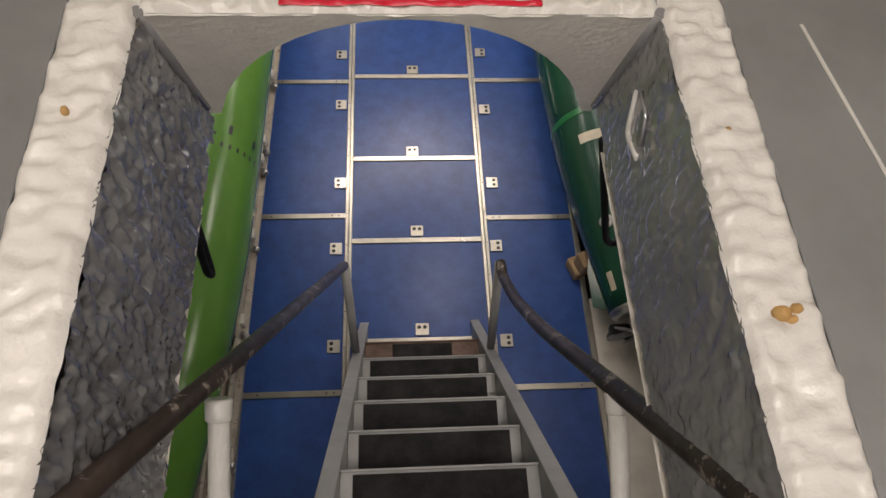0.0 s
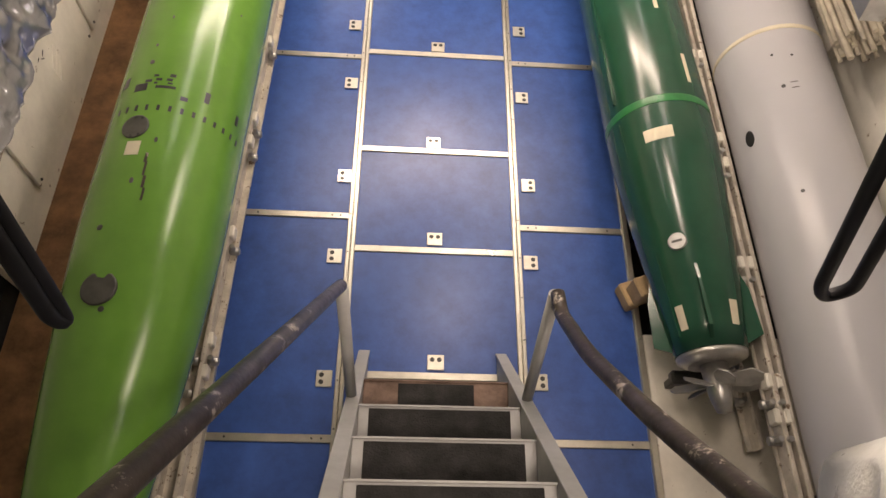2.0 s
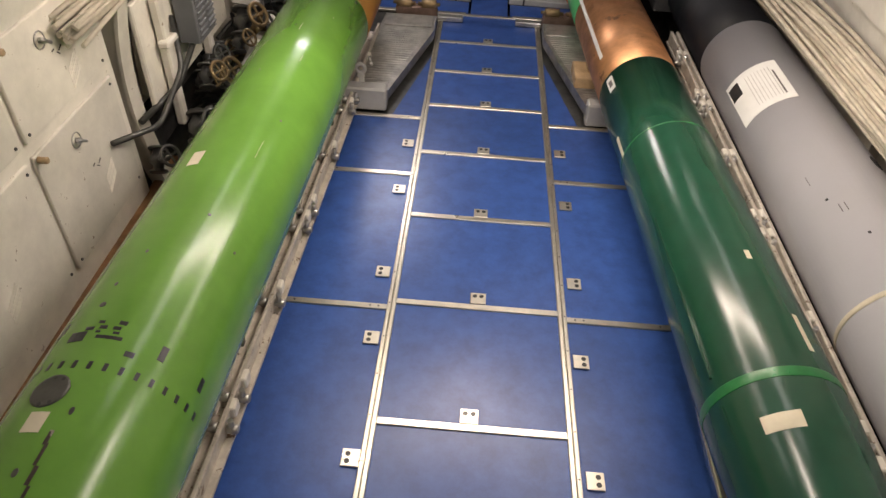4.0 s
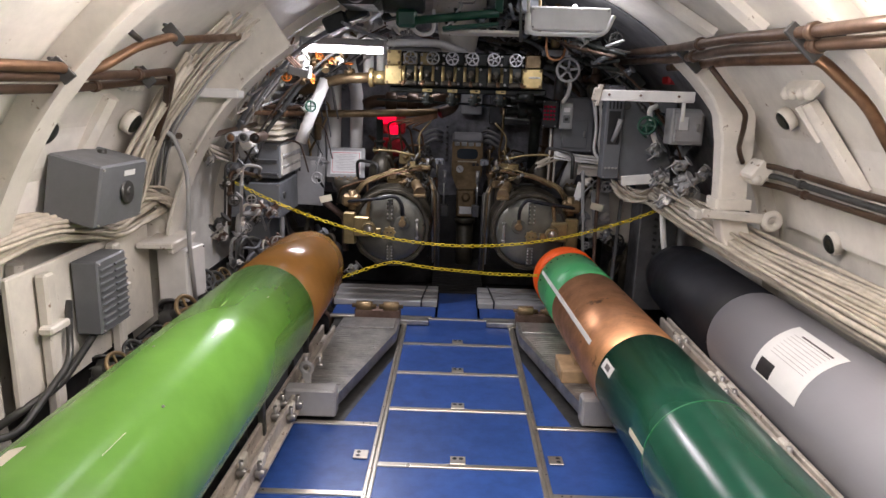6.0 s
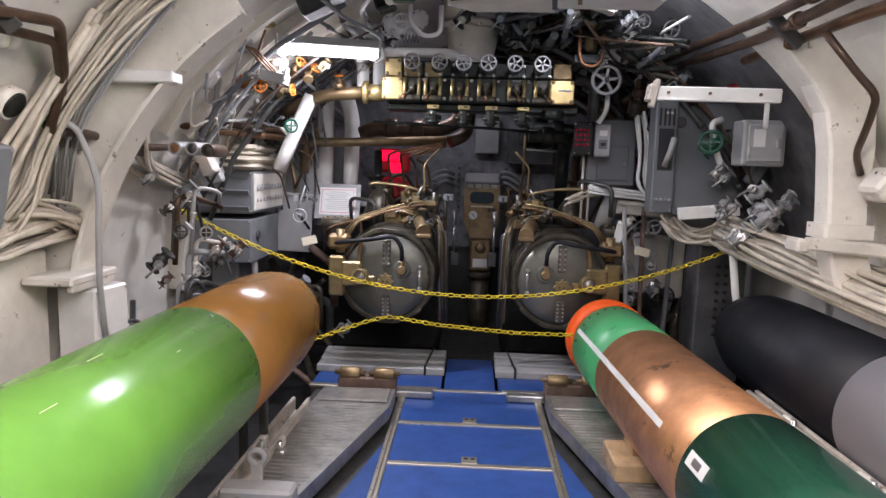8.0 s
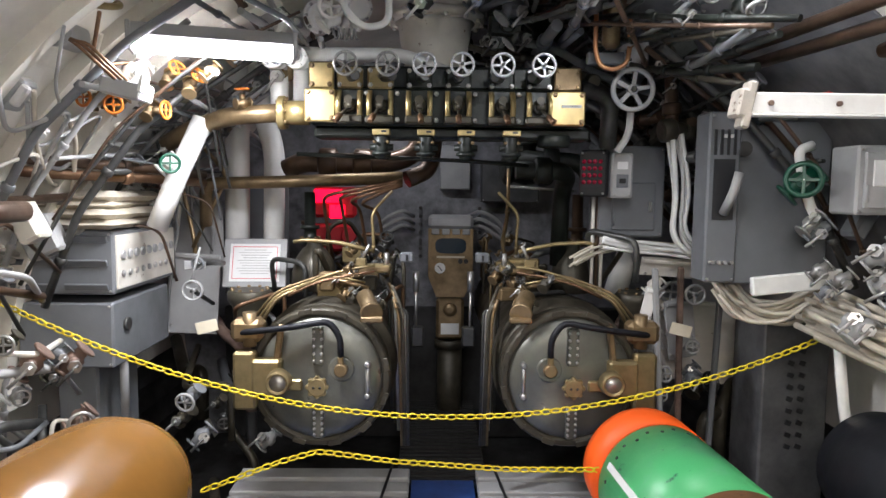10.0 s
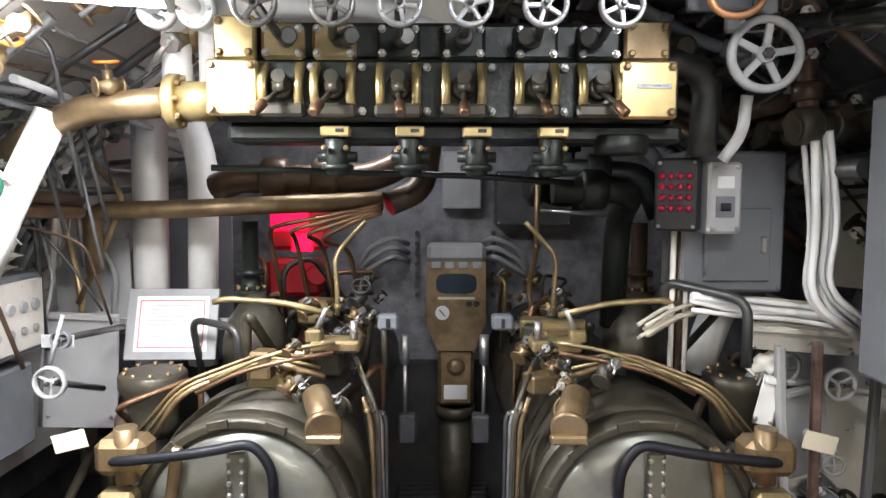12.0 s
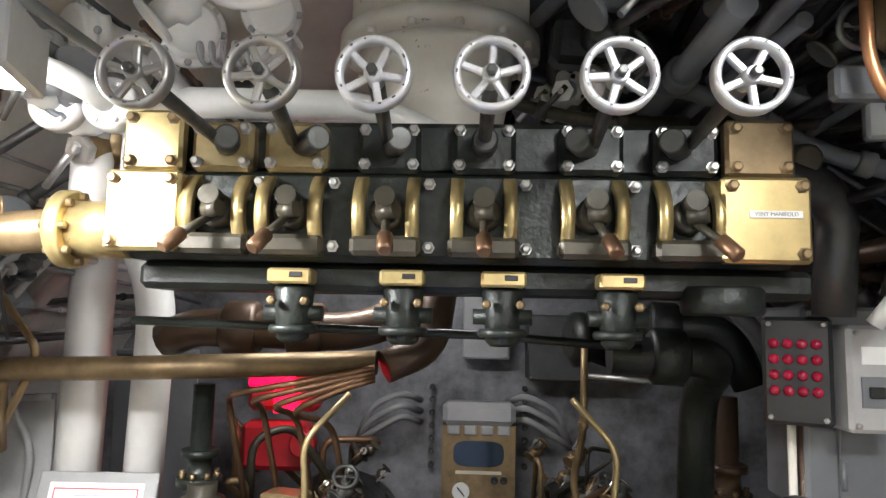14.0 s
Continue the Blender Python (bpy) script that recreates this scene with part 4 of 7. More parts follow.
    part("sight_glass", Solid().lathe(f @ Matrix.Translation((sg * 0.16, 0.01, 0.13)), [(0, 0.037), (0.01, 0.037), (0.012, 0.0001)], 24), "steel", t)
    part("latch_arm", Solid().box((sg * 0.17, 0.17, 0.05), (0.028, 0.16, 0.03), 0.006, (0, 0, sg * 8), m=f), "bronze", t)
    part("hinge_bracket", Solid().box((sg * 0.31, 0.22, 0.02), (0.14, 0.1, 0.1), 0.02, m=f).cyl(f @ Vector((sg * 0.3, 0.15, 0.04)), f @ Vector((sg * 0.3, 0.3, 0.04)), 0.03, 14), "bronze", t)
    # interlock block on the inner shoulder
    part("interlock_body", Solid().cyl((sg * 0.37, 4.95, 1.02), (sg * 0.32, 4.83, 0.96), 0.04, 18, ch=0.006).cyl((sg * 0.33, 4.84, 0.965), (sg * 0.325, 4.82, 0.96), 0.05, 20, ch=0.005), "bronze", t)
    part("interlock_foot", Solid().box((sg * 0.325, 4.82, 0.935), (0.1, 0.03, 0.025), 0.006), "bronze", t)
    return t


for sg in (-1, 1):
    torpedo_tube(sg)

# indicator pedestal between the tubes
ped = thing("indicator_pedestal", "bronze indicator pedestal with dark oval window and small dial", "gauge")
f = facing(0.07, 6.72, 1.0)
s = Solid()
out = [(-0.16, -0.12), (-0.1, -0.27), (0.1, -0.27), (0.16, -0.12), (0.16, 0.22), (-0.16, 0.22)]
part("head", s.prism(out, -0.1, 0.02, f), "bronze", ped)
part("hood", Solid().box((0, 0.27, -0.02), (0.32, 0.1, 0.12), 0.03, m=f), "lgrey", ped, "grey hinged hood")
for k in range(4):
    part("key", Solid().box((-0.11 + 0.073 * k, 0.2, 0.02), (0.055, 0.04, 0.03), 0.006, m=f), "lgrey", ped)
win = [(0.11 * math.copysign(abs(math.cos(a)) ** 0.5, math.cos(a)), 0.1 + 0.055 * math.copysign(abs(math.sin(a)) ** 0.6, math.sin(a))) for a in [2 * math.pi * k / 32 for k in range(32)]]
part("window", Solid().prism(win, 0.02, 0.026, f), "glass", ped, "dark oval gauge window")
part("nameplate", Solid().box((0, 0.02, 0.022), (0.2, 0.014, 0.004), 0.001, m=f), "tape", ped)
dl = part("dial", Solid().lathe(f @ Matrix.Translation((-0.075, -0.06, 0.02)), [(0, 0.038), (0.012, 0.038), (0.014, 0.034), (0.01, 0.032), (0.01, 0.0001)], 24), "paper", ped, "small white dial")
part("needle", Solid().box((-0.075, -0.06, 0.0325), (0.006, 0.05, 0.002), 0.001, (0, 0, 40), m=f), "black", dl)
for dx in (0.07, 0.11):
    part("lamp_lens", Solid().lathe(f @ Matrix.Translation((dx, -0.01, 0.02)), [(0, 0.017), (0.008, 0.017), (0.008, 0.011), (0.002, 0.0001)], 16), "black", ped)
part("neck", Solid().box((0, -0.43, -0.03), (0.2, 0.3, 0.1), 0.02, m=f), "bronze", ped)
part("neck_cap", Solid().lathe(f @ Matrix.Translation((0, -0.36, 0.02)), [(0, 0.05), (0.02, 0.045), (0.03, 0.02), (0.03, 0.0001)], 20), "bronze", ped)
part("neck_label", Solid().box((0, -0.5, 0.022), (0.13, 0.08, 0.004), 0.001, m=f), "paper", ped, "blank pale label")
part("column", Solid().cyl((0.07, 6.74, -0.4), (0.07, 6.74, 0.42), 0.09, 24).cyl((0.07, 6.74, 0.36), (0.07, 6.74, 0.42), 0.11, 24), "dbronze", ped)


# ---- fittings on the hull ----
def hp(deg, y, r=None):
    """A point on the hull's inner side; 0 is starboard, 90 overhead, 180 port."""
    r = HULL_R if r is None else r
    return Vector((r * math.cos(radians(deg)), y, HULL_Z + r * math.sin(radians(deg))))


def rib(y, a0, a1, inner=1.74, w=0.11):
    s = Solid()
    n = 24
    vs, fs = [], []
    for k in range(n + 1):
        a = radians(a0 + (a1 - a0) * k / n)
        c, d = math.cos(a), math.sin(a)
        for r, dy in ((HULL_R + 0.01, -0.008), (inner + 0.016, -0.008), (inner + 0.016, -w / 2), (inner, -w / 2), (inner, w / 2), (inner + 0.016, w / 2), (inner + 0.016, 0.008), (HULL_R + 0.01, 0.008)):
            vs.append((r * c, y + dy, HULL_Z + r * d))
    for k in range(n):
        for j in range(7):
            fs.append([k * 8 + j, k * 8 + j + 1, (k + 1) * 8 + j + 1, (k + 1) * 8 + j])
    s.add(vs, fs, False)
    return tagged(part("hull_frame", s, "cream"), "cream painted curved steel hull frame", "hull frame", "hull frames", "structure")


for y in (-0.2, 0.85, 1.95):
    rib(y, -20, 60, 1.86)
    if y > 1.5:
        rib(y, 118, 200, 1.82)
rib(3.6, -20, 50, 1.82, 0.12)
rib(3.3, 124, 200, 1.68, 0.17)


def box_sweep(rows, y0, y1):
    """Plate column of changing width: rows of (inner x, outer x, z) from top to foot, with rounded inner corners."""
    vs, fs = [], []
    b = 0.012
    for xi, xo, z in rows:
        vs += [(xi + b, y0, z), (xo, y0, z), (xo, y1, z), (xi + b, y1, z), (xi, y1 - b, z), (xi, y0 + b, z)]
    n = len(rows)
    for k in range(n - 1):
        for j in range(6):
            fs.append([6 * k + j, 6 * k + (j + 1) % 6, 6 * k + 6 + (j + 1) % 6, 6 * k + 6 + j])
    fs += [[5, 4, 3, 2, 1, 0], [6 * n - 6 + j for j in range(6)]]
    return Solid().add(vs, fs, False)


pil = thing("pillar", "cream painted box pillar standing against the hull", "pillar")
part("shaft", box_sweep([(1.13, 1.34, 1.98), (1.24, 1.46, 1.87), (1.34, 1.56, 1.76), (1.4, 1.6, 1.65), (1.43, 1.61, 1.5), (1.445, 1.6, 1.3), (1.455, 1.61, 1.12), (1.5, 1.66, 0.95), (1.57, 1.86, 0.82)], 3.42, 3.55), "cream", pil)
part("collar", box_sweep([(1.432, 1.63, 1.19), (1.432, 1.63, 1.13)], 3.4, 3.57), "cream", pil)
for z in (1.62, 1.4, 1.22):
    part("bolt", Solid().cyl((1.53, 3.422, z), (1.53, 3.412, z), 0.011, 6), "cream", pil)
for y in (4.75, 5.9):
    rib(y, 112, 180, 1.84)


def cable_run(pts, n, spread, r, material, label, seed, cat="cables"):
    rng = random.Random(seed)
    t = thing("cable_bundle", label, cat, "cable runs")
    for k in range(n):
        o = Vector((rng.uniform(-1, 1), rng.uniform(-1, 1), rng.uniform(-1, 1))) * spread
        q = [Vector(p) + o + Vector((rng.uniform(-1, 1), rng.uniform(-1, 1), rng.uniform(-1, 1))) * spread * 0.35 for p in pts]
        part("cable", Solid().pipe(q, r * rng.uniform(0.75, 1.2), 6, 4, 0.12), material, t)
    return t


def pipe_run(pts, r, material, label, clamps=(), rad=0.06):
    t = thing("pipe", label, "pipe", "pipes")
    part("tube", Solid().pipe(pts, r, 12, 5, rad), material, t)
    for i, u in clamps:
        a, b = Vector(pts[i]), Vector(pts[i + 1])
        p, d = a + (b - a) * u, (b - a).normalized()
        part("coupling", Solid().cyl(p - d * r * 0.9, p + d * r * 0.9, r * 1.45, 12, ch=r * 0.2), material, t)
    return t


def handwheel(x, y, z, R, material, label, stem_to=None, spokes=5, deg=0, group="valve handwheels"):
    t = thing("handwheel", label, "handwheel", group)
    f = facing(x, y, z)
    prof = [(-0.006, R * 0.8), (0.006, R * 0.79), (0.01, R * 0.84), (0.0112, R * 0.93), (0.006, R), (-0.008, R), (-0.01, R * 0.9), (-0.006, R * 0.8)]
    part("rim", Solid().lathe(f, prof, 36), material, t)
    for k in range(spokes):
        q = f @ pose(0, 0, 0, 0, 0, deg + 360 / spokes * k)
        part("spoke", Solid().box((R * 0.52, 0, -0.004), (R * 0.68, R * 0.2, 0.01), 0.003, m=q), material, t)
    for k in range(14 if R < 0.06 and group == "valve handwheels" else 0):
        if k % 7 > 4:
            continue
        q = f @ pose(0, 0, 0, 0, 0, deg + 40 + 360 / 14 * k)
        part("stamped_mark", Solid().box((R * 0.885, 0, 0.0106), (R * 0.05, R * (0.05 + 0.03 * (k % 3)), 0.0016), 0.0003, m=q), "dsteel", t)
    part("hub", Solid().lathe(f, [(-0.025, R * 0.24), (0.006, R * 0.24), (0.01, R * 0.2)], 20), material, t)
    part("nut", Solid().lathe(f, [(0.008, R * 0.15), (0.02, R * 0.15), (0.022, R * 0.1)], 6), "dsteel", t)
    if stem_to:
        part("stem", Solid().cyl((x, y + 0.01, z), stem_to, 0.011, 10), "dsteel", t)
    return t


def valve(p, d, size, material, wheelmat, label, group="small valves", wheel=True):
    """Globe valve: body, two flanged ends, bonnet, stem and a small wheel along d."""
    t = thing("valve", label, "valve", group)
    p, d = Vector(p), Vector(d).normalized()
    side = d.orthogonal().normalized()
    part("body", Solid().lathe(Matrix.Translation(p) @ side.to_track_quat("Z", "Y").to_matrix().to_4x4(), [(-size, size * 0.45), (-size * 0.5, size * 0.5), (-size * 0.3, size * 0.75), (size * 0.3, size * 0.75), (size * 0.5, size * 0.5), (size, size * 0.45)], 16), material, t)
    for e in (-1, 1):
        part("flange", Solid().cyl(p + side * e * size, p + side * e * size * 1.22, size * 0.85, 14, ch=0.003), material, t)
    part("bonnet", Solid().cyl(p, p + d * size * 1.4, size * 0.42, 12), material, t)
    part("stem", Solid().cyl(p + d * size * 1.3, p + d * size * 2.1, size * 0.14, 8), "steel", t)
    if not wheel:
        part("nut", Solid().cyl(p + d * size * 1.4, p + d * size * 1.75, size * 0.5, 6), "steel" if material != "white" else material, t)
        part("lever", Solid().cyl(p + d * size * 1.9 - side * size * 0.3, p + d * size * 2.2 + side * size * 1.6, size * 0.13, 8), wheelmat, t)
        return t
    m = Matrix.Translation(p + d * size * 2.05) @ d.to_track_quat("Z", "Y").to_matrix().to_4x4()
    w = part("wheel", Solid().torus(m, size * 0.95, size * 0.16, 20, 8), wheelmat, t)
    for k in range(4):
        part("spoke", Solid().box((size * 0.48, 0, 0), (size * 0.9, size * 0.2, size * 0.12), 0.001, m=m @ pose(0, 0, 0, 0, 0, 90 * k)), wheelmat, w)
    return t


def cabinet(c, d, material, label, door=None, louvres=0, face="y", extras=(), cat="cabinet", turn=0.0, tilt=0.0):
    """Steel box; its front faces the stern ('y') or the middle ('x' to starboard, '-x' to port)."""
    t = thing("cabinet", label, cat)
    rz = {"y": 0, "x": 90, "-x": -90}[face] + turn
    m = Matrix.Translation(c) @ pose(0, 0, 0, 0, 0, rz) @ pose(0, 0, 0, tilt, 0, 0)
    part("body", Solid().box((0, 0, 0), d, 0.008, m=m), material, t)
    x, y, z = (k / 2 for k in d)
    if door:
        u0, u1, w0, w1 = door
        dr = part("door", Solid().box(((u0 + u1) / 2 * d[0], -y - 0.006, (w0 + w1) / 2 * d[2]), ((u1 - u0) * d[0], 0.014, (w1 - w0) * d[2]), 0.004, m=m), material, t)
        part("latch", Solid().box((u1 * d[0] - 0.025, -y - 0.02, (w0 + w1) / 2 * d[2]), (0.014, 0.02, 0.05), 0.004, m=m), "steel", dr)
        part("hinge", Solid().cyl(m @ Vector((u0 * d[0] + 0.006, -y - 0.014, w0 * d[2] + 0.02)), m @ Vector((u0 * d[0] + 0.006, -y - 0.014, w0 * d[2] + 0.08)), 0.006, 8), material, dr)
    for k in range(louvres):
        zz = -z * 0.75 + 1.5 * z * k / max(1, louvres - 1)
        for dx in (-0.5, 0.5):
            part("louvre", Solid().box((dx * x, -y - 0.006, zz), (x * 0.8, 0.012, 1.5 * z / louvres * 0.45), 0.004, (25, 0, 0), m=m), material, t)
    for nm, (ex, ez, w, h, dep), mt in extras:
        part(nm, Solid().box((ex * d[0], -y - dep / 2, ez * d[2]), (w, dep, h), 0.003, m=m), mt, t)
    for dx in (-1, 1):
        for dz in (-1, 1):
            part("bolt", Solid().lathe(m @ Matrix.Translation((dx * (x - 0.015), -y, dz * (z - 0.015))) @ pose(0, 0, 0, 90, 0, 0), [(0, 0.006), (0.006, 0.006), (0.007, 0.003)], 6), "steel", t)
    return t


def port_disc(p, nrm, r):
    t = thing("round_plug", "round dark capped opening in the hull lining", "porthole", "hull plugs")
    q = Matrix.Translation(p) @ Vector(nrm).to_track_quat("Z", "Y").to_matrix().to_4x4()
    part("collar", Solid().lathe(q, [(-0.02, r), (0.02, r), (0.026, r * 0.92), (0.02, r * 0.8), (-0.018, r * 0.8)], 28), "cream", t)
    part("cap", Solid().lathe(q, [(-0.01, r * 0.8), (0.024, r * 0.8), (0.03, r * 0.7), (0.026, r * 0.35), (0.026, 0.0001)], 24), "oily", t)


# flat lining panels
for sg, y0, y1 in ((-1, 2.05, 3.2), (1, 2.05, 3.4)):
    s = Solid()
    pts = [(2.02, 1.05), (1.95, 1.35), (1.72, 1.78), (1.42, 2.1)]
    for (xa, za), (xb, zb) in zip(pts[:-1], pts[1:]):
        xa, xb = xa - 0.17, xb - 0.17
        s.add([(sg * xa, y0, za), (sg * xa, y1, za), (sg * xb, y1, zb), (sg * xb, y0, zb), (sg * (xa + 0.02), y0, za + 0.01), (sg * (xa + 0.02), y1, za + 0.01), (sg * (xb + 0.02), y1, zb + 0.01), (sg * (xb + 0.02), y0, zb + 0.01)], [[0, 1, 2, 3], [4, 5, 6, 7], [0, 3, 7, 4], [1, 2, 6, 5]])
    tagged(part("wall_lining", s, "lining"), "cream painted lining panel on the hull side", "wall", kind="structure")
for p in ((-1.63, 2.86, 1.56), (-1.62, 2.14, 1.56), (1.56, 2.98, 1.66), (1.84, 2.9, 1.06)):
    port_disc(p, (-p[0], 0, HULL_Z - p[2]), 0.06)


def stiffener(a, b, w0, w1, label):
    """Tapered welded strip lying on the hull between two points."""
    a, b = Vector(a), Vector(b)
    n = Vector((-a.x - b.x, 0, 2 * HULL_Z - a.z - b.z)).normalized()
    d = (b - a).normalized()
    q = n.cross(d).normalized()
    vs = []
    for p, w in ((a, w0), (b, w1)):
        for e, h in ((-1, -0.03), (-1, 0.006), (-0.25, 0.03), (0.25, 0.03), (1, 0.006), (1, -0.03)):
            vs.append(p + q * w * e + n * h)
    fs = [[k, k + 1, k + 7, k + 6] for k in range(5)] + [[0, 1, 2, 3, 4, 5], [11, 10, 9, 8, 7, 6]]
    return solo("stiffener", Solid().add(vs, fs), "cream", label, "stiffener", "hull stiffeners")


for a, b, w0, w1 in (((-1.56, 2.56, 1.68), (-1.74, 2.59, 1.4), 0.03, 0.05), ((1.49, 2.66, 1.74), (1.74, 2.6, 1.36), 0.03, 0.06), ((1.5, 2.74, 1.73), (1.6, 2.7, 1.58), 0.012, 0.03),
                     ((1.0, 2.63, 2.2), (1.22, 2.61, 2.03), 0.05, 0.05), ((0.84, 3.2, 2.29), (1.2, 3.1, 2.05), 0.03, 0.03), ((-1.86, 2.95, 1.0), (-1.9, 2.95, 0.5), 0.03, 0.03), ((-1.86, 2.25, 1.0), (-1.9, 2.25, 0.4), 0.03, 0.03)):
    stiffener(a, b, w0, w1, "cream painted welded stiffener on the hull")
for p, d in (((1.46, 2.66, 1.8), (0.05, 0.26, 0.07)), ((-1.52, 2.62, 1.75), (0.06, 0.2, 0.04)), ((1.6, 3.32, 1.36), (0.1, 0.14, 0.12))):
    b = thing("hull_casting", "lumpy cream painted casting welded to the hull", "casting", "hull castings")
    part("base", Solid().box(p, d, 0.014, (0, 35 if p[0] > 0 else -35, 0)), "cream", b)
    for k in range(4):
        part("lump", Solid().lathe(pose(p[0] - 0.02 * (1 if p[0] > 0 else -1), p[1] - d[1] * 0.4 + d[1] * 0.27 * k, p[2] - d[2] * 0.3), [(-0.03, 0.006), (-0.022, 0.02), (0.0, 0.028), (0.022, 0.02), (0.03, 0.006)], 10), "cream", b)

# port side
lk = thing("locker", "scuffed cream painted steel locker with plain doors", "locker", "lockers")
part("body", Solid().box((-1.848, 0.75, 0.62), (0.032, 2.2, 1.22), 0.01), "cream", lk)
for y0, y1, z0, z1 in ((1.08, 1.78, 0.16, 0.76), (0.1, 1.04, 0.16, 0.76), (1.08, 1.78, 0.82, 1.22), (0.1, 1.04, 0.82, 1.22)):
    dr = part("door", Solid().box((-1.823, (y0 + y1) / 2, (z0 + z1) / 2), (0.018, y1 - y0, z1 - z0), 0.005), "cream", lk)
    for k, (dy, dz, L, a) in enumerate(((0.05, 0.02, 0.03, 30), (0.03, 0.005, 0.025, -40), (0.0, 0.03, 0.02, 15))):
        part("scuff", Solid().box((-1.8128, (y0 + y1) / 2 + dy, (z0 + z1) / 2 + dz), (0.003, L, 0.005), 0.001, (a, 0, 0)), "dsteel", dr)
    for k in range(6):
        part("louvre", Solid().box((-1.812, (y0 + y1) / 2 + 0.1, (z0 + z1) / 2 - 0.14 + 0.016 * k), (0.007, 0.11, 0.007), 0.002, (35, 0, 0)), "cream", dr)
    ty, tz = (y0 + y1) / 2 - 0.06, z1 - 0.1
    part("t_handle", Solid().cyl((-1.815, ty, tz), (-1.79, ty, tz), 0.012, 12).cyl((-1.788, ty - 0.03, tz + 0.02), (-1.788, ty + 0.03, tz - 0.02), 0.007, 10).torus(pose(-1.812, ty, tz, 0, 90, 0), 0.035, 0.003, 20, 6), "steel", dr, "steel turn handle")
    for yy, zz in ((y0 + 0.03, z0 + 0.03), (y1 - 0.03, z0 + 0.03), (y1 - 0.03, z1 - 0.03)):
        part("screw", Solid().cyl((-1.815, yy, zz), (-1.809, yy, zz), 0.007, 8), "dsteel", dr)
    part("stud", Solid().cyl((-1.815, y0 + 0.02, z1 - 0.02), (-1.77, y0 + 0.02, z1 - 0.02), 0.014, 12, ch=0.004), "wood", dr)
solo("kick_plate", Solid().box((-1.7, 0.2, 0.0), (0.3, 4.0, 0.06), 0.008), "rustplate", "rusty brown steel plate along the locker foot", "plate")
cbx = cabinet((-1.62, 2.48, 1.3), (0.34, 0.24, 0.27), "grey", "grey steel control box hung on the hull lining", face="x", turn=-6, tilt=12, cat="control box",
              extras=(("label_plate", (0.1, 0.33, 0.08, 0.025, 0.003), "paper"),))
part("dial", Solid().lathe(Matrix.Translation((-1.5, 2.5, 1.28)) @ pose(0, 0, 0, 0, 90, 0), [(0, 0.055), (0.008, 0.055), (0.012, 0.045), (0.012, 0.02), (0.02, 0.018), (0.02, 0.0001)], 24), "dsteel", cbx)
part("knob", Solid().cyl((-1.62, 2.55, 1.43), (-1.62, 2.55, 1.455), 0.02, 12, ch=0.004), "dsteel", cbx)
cabinet((-1.68, 2.55, 0.8), (0.26, 0.12, 0.34), "grey", "grey louvred steel ventilator box", louvres=9, face="x", cat="vent box")
cabinet((-1.6, 3.28, 0.7), (0.2, 0.18, 0.3), "white", "white painted junction box", face="x", turn=-10, cat="junction box")
pipe_run([(-1.37, 0.8, 1.78), (-1.36, 1.85, 1.79), (-1.38, 1.91, 1.77), (-1.36, 2.08, 1.79), (-1.28, 2.23, 1.88), (-1.22, 2.4, 1.93), (-1.22, 2.47, 1.92), (-1.15, 3.08, 1.98)], 0.018, "cpipe", "thin copper pipe on the hull", (), 0.04)
pipe_run([(-1.4, 0.8, 1.75), (-1.39, 1.89, 1.76), (-1.37, 2.47, 1.78), (-1.35, 2.71, 1.8), (-1.47, 2.92, 1.66), (-1.58, 3.0, 1.47), (-1.57, 3.21, 1.47), (-1.6, 3.81, 1.43), (-1.58, 4.95, 1.46)], 0.018, "brownpipe", "brown painted pipe along the hull", ((1, 0.9), (6, 0.3)), 0.04)
pipe_run([(-1.44, 0.8, 1.71), (-1.44, 2.02, 1.72), (-1.42, 2.57, 1.75), (-1.4, 2.77, 1.75), (-1.54, 3.03, 1.56), (-1.61, 3.1, 1.43), (-1.64, 3.85, 1.4)], 0.016, "brownpipe", "brown painted pipe along the hull", ((1, 0.3),), 0.04)
pipe_run([(-1.23, 1.95, 1.96), (-1.28, 2.27, 1.9)], 0.012, "dsteel", "short dark pipe on the hull")
for p in ((-1.37, 1.86, 1.78), (-1.38, 2.5, 1.77), (-1.22, 2.43, 1.94), (-1.58, 3.02, 1.48)):
    solo("pipe_bracket", Solid().box(p, (0.05, 0.014, 0.085), 0.004, (0, -40, 12)).box((p[0] - 0.02, p[1] + 0.02, p[2] + 0.02), (0.06, 0.05, 0.012), 0.003, (0, 45, 0)), "dsteel", "dark steel pipe bracket", "bracket", "pipe brackets")
solo("shelf_bracket", Solid().box((-1.36, 3.25, 1.7), (0.3, 0.1, 0.05), 0.006), "white", "white painted steel bracket arm", "bracket")
pipe_run([(-1.6, 3.0, 1.52), (-1.52, 3.06, 1.5), (-1.47, 3.12, 1.3), (-1.5, 3.15, 0.9), (-1.5, 3.2, 0.55)], 0.012, "lgrey", "grey hose hanging down beside the hull frame", (), 0.1)
solo("ledge", Solid().box((-1.64, 3.2, 0.9), (0.2, 0.34, 0.035), 0.012).box((-1.56, 3.2, 0.875), (0.03, 0.3, 0.04), 0.008), "cream", "cream painted ledge below the hull frame", "ledge")
for y in (2.2, 2.76):
    solo("strap_post", Solid().box((-1.72, y, 0.62), (0.05, 0.07, 0.72), 0.01).box((-1.7, y, 0.75), (0.06, 0.14, 0.035), 0.008), "cream", "cream painted steel post with a strap clip", "post", "strap posts")
solo("wall_tray", Solid().box((-1.77, 2.62, 0.72), (0.03, 1.2, 0.56), 0.008), "cream", "cream painted flat side panel behind the ventilator", "panel")
